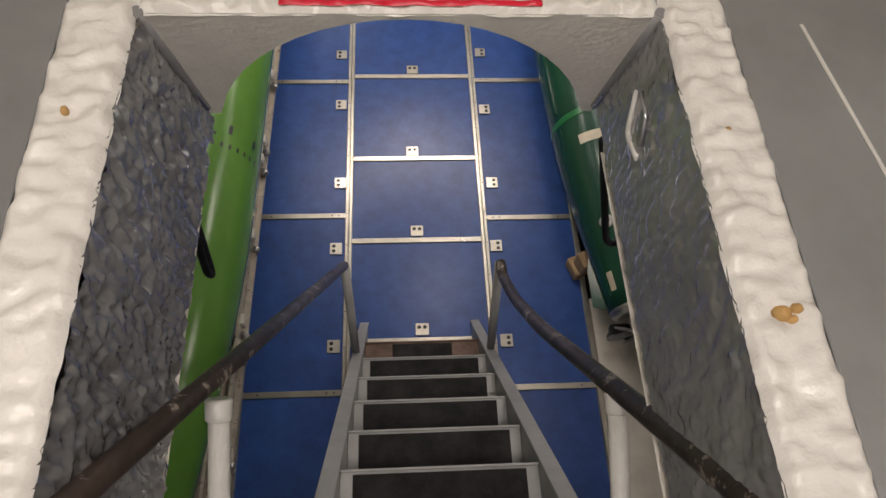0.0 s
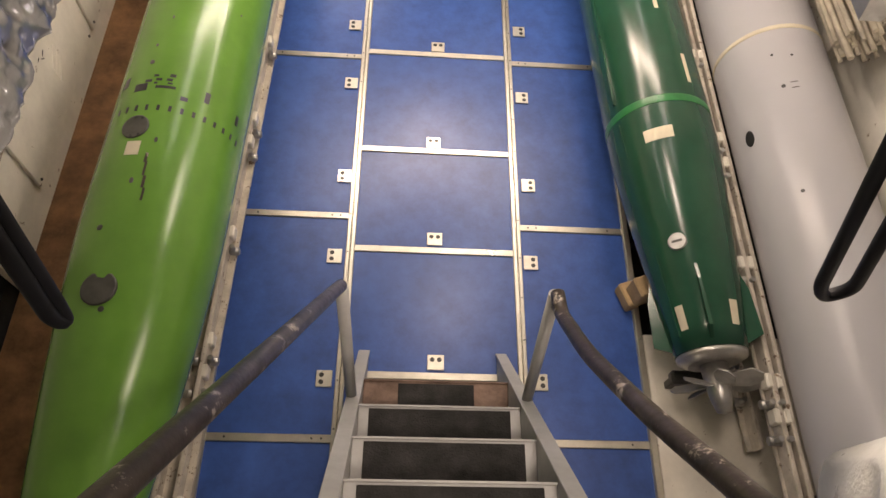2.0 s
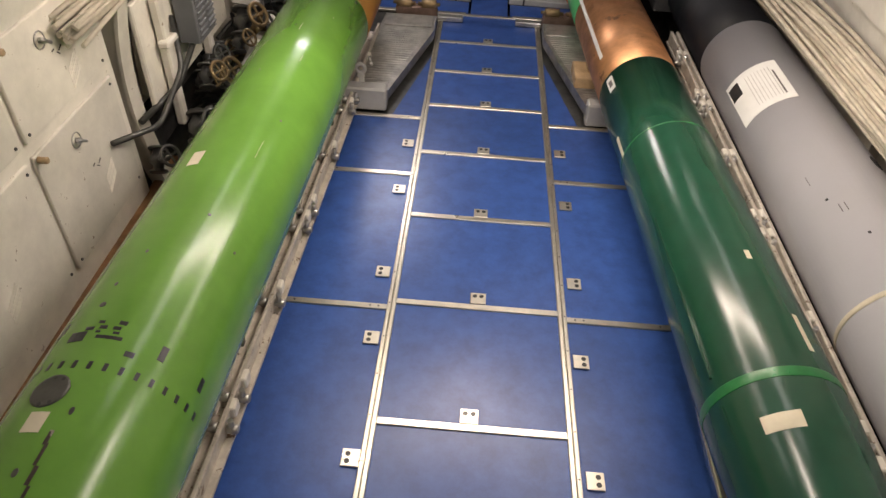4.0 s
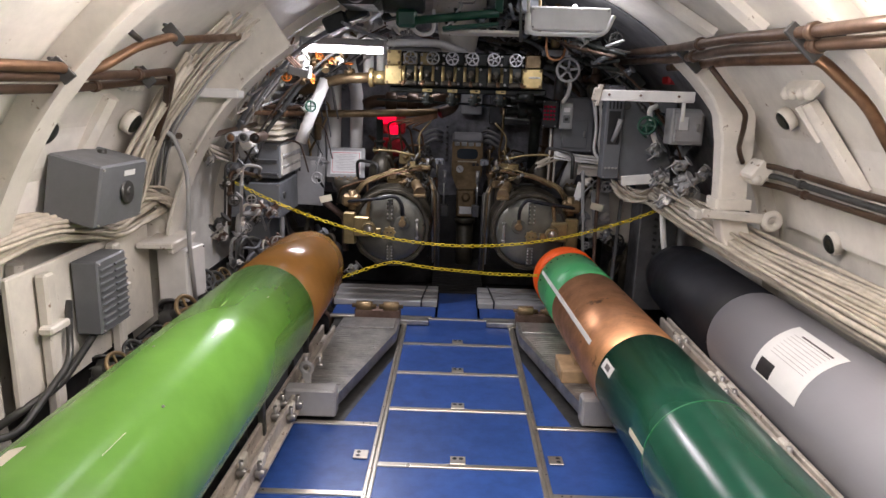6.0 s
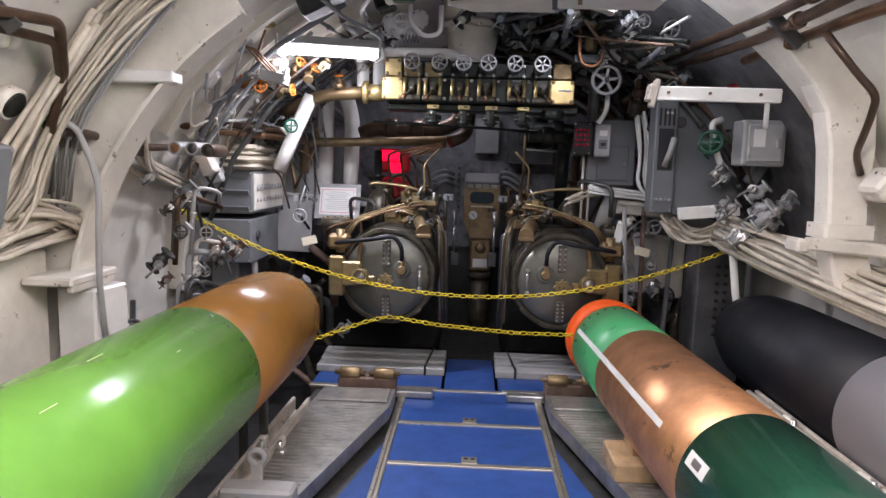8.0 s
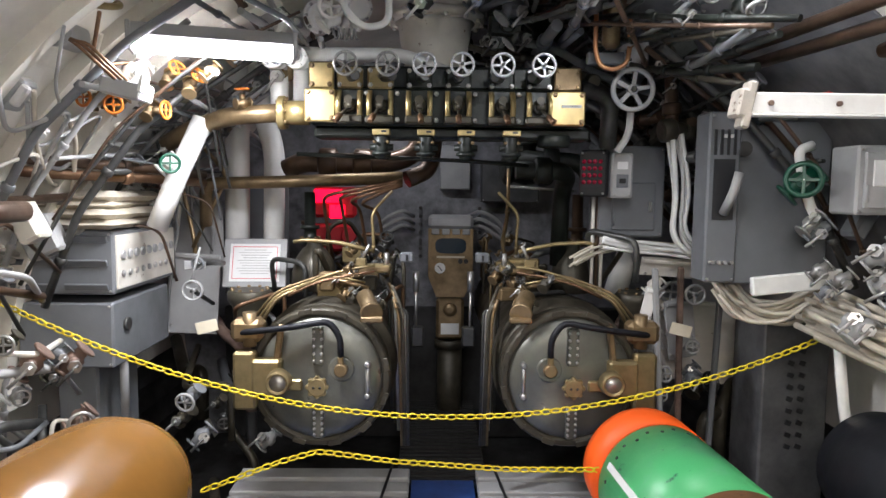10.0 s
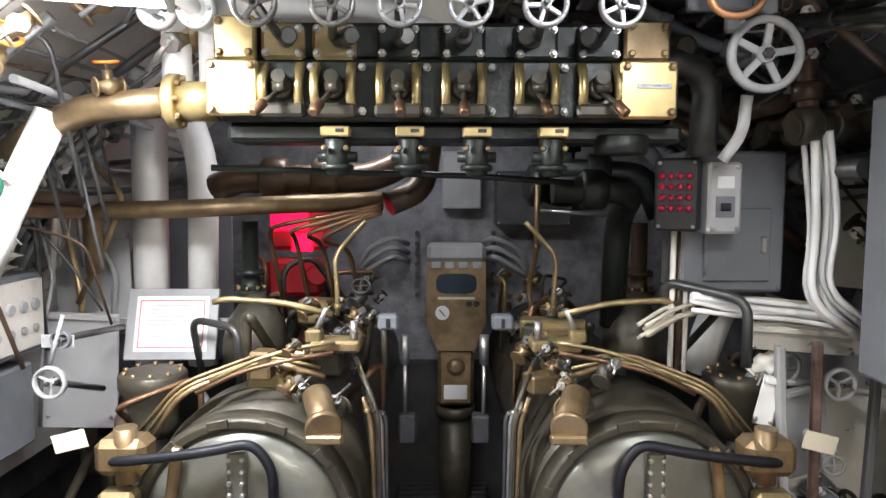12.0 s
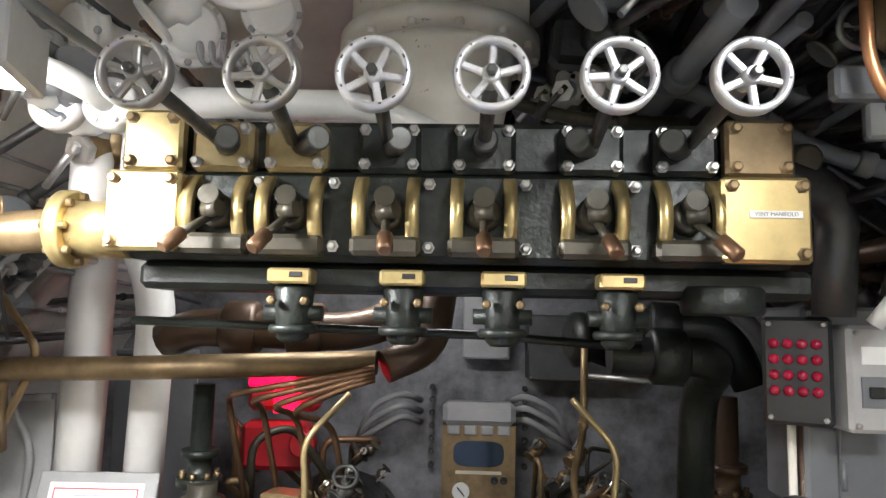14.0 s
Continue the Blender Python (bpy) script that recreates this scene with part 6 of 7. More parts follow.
part("housing", Solid().prism([(-0.075, 0.03), (-0.055, 0.075), (0.055, 0.075), (0.075, 0.03), (0.062, 0.026), (-0.062, 0.026)], -0.285, 0.285, lm @ pose(0, 0, 0, 90, 0, 90)), "lgrey", lamp, "grey trough-shaped housing")
part("tube", Solid().cyl(lm @ Vector((-0.275, -0.02, 0.004)), lm @ Vector((0.275, -0.02, 0.004)), 0.021, 20), "tubeglow", lamp, "lit white tube")
part("tube", Solid().cyl(lm @ Vector((-0.275, 0.035, 0.004)), lm @ Vector((0.275, 0.035, 0.004)), 0.021, 20), "tubeglow", lamp, "lit white tube")
for e in (-0.284, 0.284):
    part("end_cap", Solid().box((e, 0, 0.03), (0.016, 0.155, 0.095), 0.005, m=lm), "lgrey", lamp)
lamp = thing("tube_lamp", "boxy lit ceiling lamp above the equipment tray", "lamp", "tube lamps")
part("housing", Solid().box((0.56, 3.45, 2.32), (0.36, 0.46, 0.04), 0.01), "white", lamp)
part("tube", Solid().box((0.56, 3.44, 2.285), (0.3, 0.3, 0.03), 0.01), "lampglow", lamp, "lit white diffuser")
for k, (x, y) in enumerate(((-0.66, 1.75), (0.72, 1.75))):
    lamp = thing("tube_lamp", "long fluorescent ceiling lamp with a lit tube", "lamp", "tube lamps")
    part("housing", Solid().box((x, y, 2.285), (0.14, 2.1, 0.05), 0.012), "lgrey", lamp)
    part("tube", Solid().box((x, y, 2.25), (0.09, 2.0, 0.025), 0.012), "lampglow", lamp, "lit white diffuser")

# overhead gear
vt = thing("ventilation_trunk", "cream painted flaking round ventilation trunk with bolted flange", "ventilation trunk")
part("throat", Solid().lathe(pose(-0.06, 5.22, 2.0), [(0, 0.1), (0.02, 0.125), (0.1, 0.145), (0.2, 0.165), (0.27, 0.175), (0.285, 0.19)], 40), "cream", vt)
part("flange", Solid().lathe(pose(-0.06, 5.22, 2.285), [(0, 0.19), (0.006, 0.235), (0.035, 0.235), (0.045, 0.21)], 40), "cream", vt)
part("upper_pipe", Solid().lathe(pose(-0.06, 5.22, 2.33), [(0, 0.21), (0.14, 0.21)], 40), "cream", vt)
for k in range(14):
    a = 2 * math.pi * k / 14
    part("bolt", Solid().cyl((-0.06 + 0.222 * math.cos(a), 5.22 + 0.222 * math.sin(a), 2.275), (-0.06 + 0.222 * math.cos(a), 5.22 + 0.222 * math.sin(a), 2.295), 0.01, 6), "cream", vt)
cst = thing("overhead_casting", "large dark oily casting with bolted cover overhead", "casting")
part("body", Solid().lathe(pose(0.36, 5.3, 2.2), [(0, 0.08), (0.03, 0.13), (0.08, 0.16), (0.2, 0.17)], 32), "oily", cst)
part("cover", Solid().lathe(pose(0.36, 5.3, 2.17), [(0, 0.05), (0.012, 0.075), (0.03, 0.08)], 24), "dsteel", cst)
part("arm", Solid().cyl((0.5, 5.3, 2.3), (0.95, 5.2, 2.12), 0.06, 18, ch=0.01), "oily", cst)
dp = thing("dial_panel", "grey dial panel with a rusty arc and dark windows overhead", "panel")
dm = pose(0.8, 4.9, 2.1, 0, 0, -10)
part("plate", Solid().box((0, 0, 0), (0.13, 0.03, 0.17), 0.006, m=dm), "lgrey", dp)
part("dial_arc", Solid().lathe(dm @ pose(0.03, -0.015, 0.0, 90, 0, 0), [(0, 0.04), (0.004, 0.04), (0.004, 0.06), (0, 0.06)], 20, (radians(80), radians(190))), "rustplate", dp, "rusty brown dial arc")
part("window", Solid().box((-0.02, -0.017, -0.03), (0.03, 0.004, 0.012), 0.001, m=dm), "black", dp)
part("window", Solid().box((0.0, -0.017, -0.058), (0.06, 0.004, 0.02), 0.002, m=dm), "dsteel", dp)
for x, z in ((-0.755, 2.058), (-0.652, 2.058)):
    t = thing("flanged_elbow", "white painted flanged pipe elbow", "pipe fitting", "white elbows")
    part("flange", Solid().lathe(facing(x, 4.86, z), [(-0.03, 0.05), (0.0, 0.05), (0.004, 0.046), (0.004, 0.03), (0.012, 0.024)], 28), "white", t)
    part("elbow", Solid().pipe([(x, 4.86, z), (x - 0.01, 4.78, z + 0.01), (x - 0.14, 4.7, z + 0.05)], 0.022, 14, 6, 0.06), "white", t)
    for k in range(6):
        q = facing(x + 0.038 * math.cos(k * math.pi / 3), 4.855, z + 0.038 * math.sin(k * math.pi / 3))
        part("bolt", Solid().lathe(q, [(0, 0.006), (0.006, 0.006), (0.007, 0.003)], 6), "white", t)
    part("body", Solid().cyl((x, 4.88, z), (x, 5.1, z), 0.04, 18).cyl((x, 5.0, z), (x, 5.0, z - 0.25), 0.04, 18), "white", t)
valve((-0.48, 4.75, 2.2), (0.1, -1, 0.15), 0.05, "white", "white", "white painted flanged valve", "white valves")
pipe_run([(-0.66, 4.93, 2.085), (-0.2, 4.98, 2.095), (-0.06, 5.03, 2.05), (0.0, 5.05, 2.03)], 0.03, "white", "white painted pipe over the manifold")
pipe_run([(-0.42, 4.6, 2.3), (-0.42, 4.6, 2.2), (-0.34, 4.6, 2.12), (-0.24, 4.6, 2.14), (-0.24, 4.6, 2.3)], 0.014, "white", "white looped pipe hung overhead")
solo("green_pipe_arm", Solid().cyl((-0.3, 3.4, 2.11), (0.15, 3.4, 2.16), 0.022, 14).box((0.0, 3.4, 2.085), (0.3, 0.12, 0.02), 0.006, (0, -6, 0)).cyl((0.15, 3.4, 2.16), (0.15, 3.4, 2.4), 0.022, 14), "greenv", "dark green pipe arm hung from overhead", "pipe arm")
hb = cabinet((0.52, 3.45, 2.13), (0.42, 0.3, 0.12), "white", "white overhead equipment tray with pipe edging", cat="equipment tray")
part("edge_pipe", Solid().pipe([(0.3, 3.28, 2.15), (0.3, 3.28, 2.05), (0.7, 3.28, 2.05), (0.74, 3.28, 2.15)], 0.012, 8), "white", hb)
rng = random.Random(5)
for k in range(26):
    a = rng.uniform(62, 118)
    y = rng.uniform(5.2, 6.4)
    r = rng.uniform(1.55, 1.82)
    p = hp(a, y, r)
    if abs(p.x) < 0.8 and 4.2 < y < 5.3:
        continue
    L = rng.uniform(0.4, 1.1)
    d = Vector((rng.uniform(-0.15, 0.15), 1, 0)) if rng.random() < 0.6 else Vector((1, 0.1, rng.uniform(-0.3, 0.3)))
    pipe_run([p - d * L / 2, p, p + d * L / 2 + Vector((0, 0, rng.uniform(-0.1, 0.1)))], rng.uniform(0.008, 0.018), rng.choice(("lgrey", "grey", "dsteel", "dsteel", "brownpipe")), "painted pipe running under the overhead", ((0, 0.5), (1, 0.6)))
for k in range(16):
    a = rng.choice((rng.uniform(66, 88), rng.uniform(92, 135)))
    valve(hp(a, rng.uniform(4.6, 5.6), rng.uniform(1.6, 1.8)), (rng.uniform(-0.6, 0.6), -1, -0.4), rng.uniform(0.035, 0.06), rng.choice(("white", "grey", "dsteel", "bronze")), rng.choice(("white", "steel", "dsteel")), "pipe valve mounted under the overhead", "overhead valves", False)
for x, z, m_, d in ((-1.3, 1.82, "orangev", (0.2, -1, -0.1)), (-1.38, 1.84, "orangev", (-0.3, -1, 0)), (-1.1, 1.92, "orangev", (0.8, -0.6, 0.6)), (-1.02, 1.89, "orangev", (0.8, -0.5, 0.7)), (-1.18, 1.8, "orangev", (1, -0.2, 0))):
    valve((x, 4.62, z), d, 0.035, "bronze", m_, "bronze valve with an orange handwheel", "orange valves")
valve((-0.88, 4.86, 1.86), (0, -0.2, 1), 0.03, "bronze", "orangev", "bronze valve with an orange handwheel", "orange valves")
valve((-1.2, 4.85, 1.6), (0.5, -1, 0), 0.04, "white", "greenv", "white valve with a green handwheel")
pipe_run([(-1.08, 4.95, 1.8), (-1.18, 4.9, 1.55), (-1.27, 4.88, 1.32)], 0.045, "white", "white lagged pipe leaning to port")
rng = random.Random(8)
for k in range(9):
    z0 = rng.uniform(1.35, 2.1)
    y = rng.uniform(4.75, 5.3)
    x = -1.55 + rng.uniform(0, 0.35)
    pipe_run([(x - 0.1, y, z0), (x + 0.05, y + 0.05, z0 + rng.uniform(-0.15, 0.15)), (x + 0.25, y + 0.1, z0 + rng.uniform(-0.25, 0.1)), (x + 0.3, y + 0.15, z0 - 0.35)], rng.uniform(0.004, 0.007), rng.choice(("grey", "brownpipe", "dsteel")), "thin bent pipe on the port side")

# white flanged bodies behind the handwheels
for x, y, z, r, d in ((-0.57, 5.0, 2.26, 0.06, (0.5, -1, -0.2)), (-0.77, 4.95, 2.22, 0.065, (-0.6, -1, -0.1)), (-0.4, 5.0, 2.3, 0.05, (0.3, -1, -0.3))):
    t = thing("flanged_valve", "white painted flanged valve body overhead", "valve", "white flanged valves")
    q = Matrix.Translation((x, y, z)) @ Vector(d).normalized().to_track_quat("Z", "Y").to_matrix().to_4x4()
    part("body", Solid().lathe(q, [(-0.2, r * 0.7), (-0.08, r * 0.75), (-0.03, r * 0.9), (0.0, r * 0.9)], 28), "white", t)
    part("flange", Solid().lathe(q, [(-0.02, r * 0.9), (-0.02, r * 1.25), (0.0, r * 1.25), (0.003, r * 1.15), (0.003, r), (0.02, r), (0.026, r * 0.85), (0.026, 0.0001)], 32), "white", t)
    for k in range(8):
        a = math.pi / 4 * k
        part("bolt", Solid().lathe(q @ pose(r * 1.1 * math.cos(a), r * 1.1 * math.sin(a), 0), [(0, 0.008), (0.01, 0.008), (0.012, 0.004)], 6), "lgrey", t)
spg = thing("coil_spring", "grey coil spring between the white valves", "spring")
part("coil", Solid().pipe([(-0.5 + 0.011 * k / 4, 4.88 + 0.022 * math.cos(k * math.pi / 4), 2.16 + 0.022 * math.sin(k * math.pi / 4)) for k in range(40)], 0.0045, 8, 2, 0.004), "lgrey", spg)
ur = thing("ejector", "bronze ejector bottle with bright copper loop overhead", "ejector")
part("bottle", Solid().lathe(pose(0.63, 4.62, 2.06), [(0, 0.02), (0.02, 0.036), (0.16, 0.036), (0.19, 0.02), (0.3, 0.02)], 24), "bronze", ur)
part("copper_loop", Solid().pipe([(0.565, 4.6, 2.3), (0.565, 4.6, 2.05), (0.585, 4.6, 1.99), (0.64, 4.6, 1.975), (0.69, 4.6, 2.0), (0.7, 4.6, 2.06), (0.695, 4.6, 2.3)], 0.009, 12, 6, 0.04), "coppert", ur, "bright copper loop")
part("bracket", Solid().box((0.62, 4.66, 2.03), (0.15, 0.03, 0.05), 0.006), "grey", ur)
rng = random.Random(640)
for k in range(26):
    a, y, r = rng.uniform(58, 80), rng.uniform(4.1, 4.9), rng.uniform(1.66, 1.86)
    dx = rng.uniform(-8, 8)
    pipe_run([hp(a - dx, y - 0.35, r), hp(a, y, r - 0.03), hp(a + dx * 0.6, y + 0.3, r), hp(a + dx, y + 0.6, r + 0.03)], rng.uniform(0.007, 0.016), rng.choice(("dsteel", "oily", "brownpipe", "dbronze", "grey")), "dark pipe crowded under the starboard overhead", ((0, 0.6), (1, 0.4)))
for k in range(12):
    p_ = hp(rng.uniform(45, 76), rng.uniform(4.0, 4.9), rng.uniform(1.7, 1.82))
    valve(p_, (rng.uniform(-0.6, 0.2), -1, rng.uniform(-0.8, 0)), rng.uniform(0.03, 0.05), rng.choice(("oily", "dsteel", "grey", "lgrey")), rng.choice(("dsteel", "steel")), "dark valve under the starboard overhead", "starboard overhead valves", k % 3 == 0)

# drum switch with three tubes, ring bracket and switch box on the port hull
ds = thing("drum_switch", "grey drum fitting with three thin copper tubes", "fitting")
part("drum", Solid().lathe(facing(-1.3, 4.2, 2.01), [(-0.12, 0.05), (0.0, 0.05), (0.006, 0.055), (0.02, 0.055), (0.026, 0.045), (0.026, 0.0001)], 24), "lgrey", ds)
part("boss", Solid().lathe(facing(-1.3, 4.17, 2.01), [(0, 0.02), (0.012, 0.018), (0.014, 0.0001)], 14), "bronze", ds)
for k in range(3):
    part("tube", Solid().pipe([(-1.29 + 0.018 * k, 4.19, 2.0 - 0.012 * k), (-1.24 + 0.02 * k, 4.19, 1.97), (-1.14 + 0.018 * k, 4.3, 1.85)], 0.006, 8, 5, 0.03), "cpipe", ds)
tb = thing("terminal_box", "grey terminal box with a white end plate", "terminal box")
part("body", Solid().box((-1.14, 4.34, 1.84), (0.14, 0.12, 0.06), 0.006, (0, 12, 0)), "lgrey", tb)
part("end_plate", Solid().box((-1.065, 4.3, 1.855), (0.012, 0.06, 0.06), 0.002, (0, 12, 0)), "white", tb)
solo("ring_bracket", Solid().torus(pose(-1.17, 4.25, 2.11, 20, 10, 0), 0.05, 0.012, 24, 8), "obrass", "yellowed ring bracket under the hull", "bracket")
sb = thing("wall_switch", "white wall switch with a grey toggle plate on the hull", "switch")
part("body", Solid().box((-1.47, 4.25, 1.81), (0.05, 0.09, 0.12), 0.01, (0, 38, 0)), "lgrey", sb)
part("toggle", Solid().box((-1.44, 4.22, 1.8), (0.03, 0.03, 0.08), 0.006, (0, 38, 0)), "white", sb)
rng = random.Random(715)
for k in range(9):
    y0 = rng.uniform(4.0, 4.5)
    a0 = rng.uniform(126, 146)
    pipe_run([hp(a0, y0, 1.88), hp(a0 + rng.uniform(3, 8), y0 + 0.15, 1.84), hp(a0 + rng.uniform(-2, 12), y0 + 0.35, 1.82), hp(a0 + rng.uniform(6, 16), y0 + 0.5, 1.86)], rng.uniform(0.005, 0.01), rng.choice(("cable", "lgrey", "cpipe", "cream")), "thin cable winding over the port hull")
for k in range(7):
    p_ = hp(rng.uniform(128, 148), rng.uniform(4.15, 4.9), 1.86)
    solo("cable_clip", Solid().box(p_, (0.07, 0.04, 0.03), 0.006, (0, rng.uniform(30, 60), rng.uniform(-20, 20))).cyl(p_, p_ + Vector((0.03, -0.03, -0.03)), 0.014, 10, ch=0.003), rng.choice(("white", "lgrey", "cream")), "painted cable clip on the port hull", "clip", "cable clips")
for y, a0, a1 in ((4.1, 116, 150), (4.4, 116, 150)):
    rib(y, a0, a1, 1.89, 0.05)

# dark machinery hung under the overhead
hm = thing("hoist_gear", "dark green hoist gear hung under the overhead", "hoist")
part("body", Solid().box((-0.62, 3.6, 2.27), (0.24, 0.4, 0.16), 0.03).cyl((-0.62, 3.4, 2.25), (-0.62, 3.3, 2.25), 0.06, 20, ch=0.01), "oily", hm)
part("drum", Solid().cyl((-0.5, 3.65, 2.24), (-0.26, 3.65, 2.24), 0.07, 20, ch=0.012), "oily", hm)
part("hook_block", Solid().box((-0.36, 3.62, 2.14), (0.12, 0.08, 0.1), 0.02), "greenv", hm)
hx = thing("overhead_box", "cream painted equipment box with oily stains", "equipment box")
part("body", Solid().box((-0.18, 3.55, 2.31), (0.42, 0.3, 0.13), 0.015), "lrail", hx)
part("lip", Solid().box((-0.18, 3.39, 2.25), (0.44, 0.02, 0.025), 0.004), "lrail", hx)
for x in (-0.22, -0.15):
    part("lamp_lens", Solid().lathe(facing(x, 3.4, 2.28), [(0, 0.03), (0.02, 0.028), (0.03, 0.015), (0.032, 0.0001)], 16), "steel", hx)
solo("sloping_shade", Solid().prism([(-0.16, 3.5), (0.0, 3.38), (0.28, 3.38), (0.3, 3.6), (-0.05, 3.62)], 2.055, 2.07, Matrix.Translation((0, 0, 0))), "cream", "pale sloping sheet metal shade under the gear", "shade")
for k, (x, w) in enumerate(((0.3, 0.05), (0.36, 0.03), (0.26, 0.03))):
    pipe_run([(x, 3.36, 2.38), (x, 3.34, 2.2), (x + 0.01, 3.34, 2.05 - 0.02 * k)], 0.009, ("cream", "bronze", "dsteel")[k], "upright conduit beside the equipment tray", ((0, 0.5),))
rng = random.Random(55)
for k in range(6):
    x = rng.uniform(-0.9, 0.9)
    z = HULL_Z + math.sqrt(1.78 ** 2 - x * x) - rng.uniform(0.0, 0.08)
    y = rng.uniform(3.9, 4.4)
    pipe_run([(x, y - 0.3, z + 0.02), (x + rng.uniform(-0.1, 0.1), y, z), (x + rng.uniform(-0.25, 0.25), y + 0.3, z - 0.02), (x + rng.uniform(-0.3, 0.3), y + 0.8, z)], rng.uniform(0.007, 0.016), rng.choice(("cream", "lgrey", "grey", "lgrey")), "painted pipe winding under the overhead")
for k in range(8):
    x = rng.uniform(-0.9, 0.9)
    z = HULL_Z + math.sqrt(1.8 ** 2 - x * x) - 0.04
    solo("junction_box", Solid().box((x, rng.uniform(3.7, 4.3), z), (rng.uniform(0.08, 0.18), rng.uniform(0.08, 0.16), rng.uniform(0.06, 0.1)), 0.012, (0, math.degrees(math.asin(x / 1.9)), 0)), rng.choice(("cream", "grey", "oily", "dsteel")), "painted junction box under the overhead", "junction box", "overhead junction boxes")

# dark pipes crowding the overhead above the tubes
rng = random.Random(303)
for k in range(44):
    a = rng.uniform(38, 92)
    y = rng.uniform(4.9, 6.4)
    r = rng.uniform(1.55, 1.86)
    p = hp(a, y, r)
    if k % 2:
        q = [p - Vector((0, 0.5, 0)), p, p + Vector((rng.uniform(-0.1, 0.1), 0.4, rng.uniform(-0.1, 0.05)))]
    else:
        q = [hp(a - 12, y, r), hp(a - 4, y + 0.03, r - 0.04), hp(a + 4, y + 0.05, r), hp(a + 12, y + 0.1, r)]
    pipe_run(q, rng.uniform(0.012, 0.034), rng.choice(("dsteel", "oily", "brownpipe", "dbronze", "grey")), "dark pipe crowded under the overhead", ((0, 0.6), (1, 0.4)))
for k in range(16):
    p = hp(rng.uniform(45, 90), rng.uniform(5.0, 6.2), rng.uniform(1.6, 1.8))
    solo("valve_block", Solid().box(p, (rng.uniform(0.08, 0.2), rng.uniform(0.08, 0.2), rng.uniform(0.06, 0.14)), 0.015, (rng.uniform(-20, 20), rng.uniform(-30, 30), 0)).cyl(p, p + Vector((0, -0.14, -0.03)), 0.03, 12, ch=0.006), rng.choice(("oily", "dsteel", "dbronze")), "dark oily valve block under the overhead", "valve block", "overhead valve blocks")

# capped pipe ends, valves and pipes on the port side
for k, (x, y, z, m_) in enumerate(((-1.43, 3.7, 1.43, "rustplate"), (-1.365, 3.74, 1.43, "dsteel"), (-1.305, 3.78, 1.425, "dsteel"))):
    t = thing("pipe_end", "painted pipe end with a round cap", "pipe end", "capped pipe ends")
    part("collar", Solid().lathe(facing(x, y, z), [(-0.2, 0.032), (-0.01, 0.032), (0.0, 0.03), (0.0, 0.024), (-0.02, 0.023)], 20), "lgrey" if k < 2 else "brownpipe", t)
    part("cap", Solid().lathe(facing(x, y, z), [(-0.03, 0.023), (-0.008, 0.023), (-0.004, 0.0001)], 18), m_, t)
rng = random.Random(404)
for k in range(26):
    valve((rng.uniform(-1.62, -1.35), rng.uniform(3.7, 4.65), rng.uniform(0.35, 1.3)), (rng.uniform(0.2, 0.9), -1, rng.uniform(-0.4, 0.5)), rng.uniform(0.028, 0.05), rng.choice(("dsteel", "grey", "lgrey", "rust", "dbronze")), rng.choice(("dsteel", "steel")), "greasy valve in the port pipe cluster", "port cluster valves", k % 4 == 0)
for k in range(14):
    x, y, z = rng.uniform(-1.65, -1.4), rng.uniform(3.6, 4.6), rng.uniform(0.5, 1.35)
    pipe_run([(x, y, z - 0.35), (x + 0.02, y, z), (x + rng.uniform(0, 0.12), y + 0.1, z + rng.uniform(-0.05, 0.05)), (x + rng.uniform(0, 0.15), y + 0.35, z - rng.uniform(0, 0.3))], rng.uniform(0.008, 0.018), rng.choice(("dsteel", "lgrey", "brownpipe", "cream", "grey")), "bent pipe in the port cluster", ((0, 0.6),))
for k in range(12):
    valve((rng.uniform(0.98, 1.3), rng.uniform(5.05, 5.5), rng.uniform(0.5, 1.05)), (rng.uniform(-0.6, 0.6), -1, rng.uniform(-0.4, 0.6)), rng.uniform(0.025, 0.045), rng.choice(("lgrey", "grey", "cream", "dbronze")), rng.choice(("lgrey", "steel")), "painted valve beside the starboard tube", "starboard cluster valves", k % 4 == 0)

# sheet panels and pipes beside the tubes
pipe_run([(1.0, 5.0, 2.1), (1.01, 5.0, 1.97), (1.02, 5.0, 1.78), (1.22, 5.0, 1.78)], 0.03, "brownpipe", "brown bent pipe above the fuse cabinet", ((1, 0.5),), 0.05)
pipe_run([(0.95, 4.95, 1.77), (1.02, 4.96, 1.78), (1.25, 5.05, 1.77)], 0.036, "dbronze", "dark bronze pipe tee above the fuse cabinet", ((0, 0.5), (1, 0.3)))


def sheet(c, d, rot, material, label):
    t = thing("sheet_panel", label, "panel", "sheet panels")
    m = pose(*c, *rot)
    part("plate", Solid().box((0, 0, 0), d, 0.004, m=m), material, t)
    part("lip", Solid().box((0, -d[1] * 0.5 - 0.008, d[2] * 0.5 - 0.012), (d[0] * 0.98, 0.016, 0.02), 0.003, m=m), material, t)
    for e in (-1, 1):
        part("rivet", Solid().lathe(m @ facing(e * d[0] * 0.42, -d[1] * 0.5, -d[2] * 0.4), [(0, 0.008), (0.004, 0.007), (0.005, 0.0001)], 8), "steel", t)


sheet((1.48, 5.5, 1.48), (0.24, 0.012, 0.46), (0, 4, -12), "cream", "dull cream sheet metal panel")
sheet((1.3, 5.45, 1.09), (0.36, 0.012, 0.1), (20, 5, -8), "cream", "dull cream sheet metal panel")
sheet((1.3, 5.4, 0.72), (0.56, 0.012, 0.44), (6, 4, -10), "cream", "dull cream sheet metal panel")
sheet((1.14, 5.18, 1.13), (0.36, 0.012, 0.1), (24, 3, -6), "cream", "dull cream sheet metal panel")
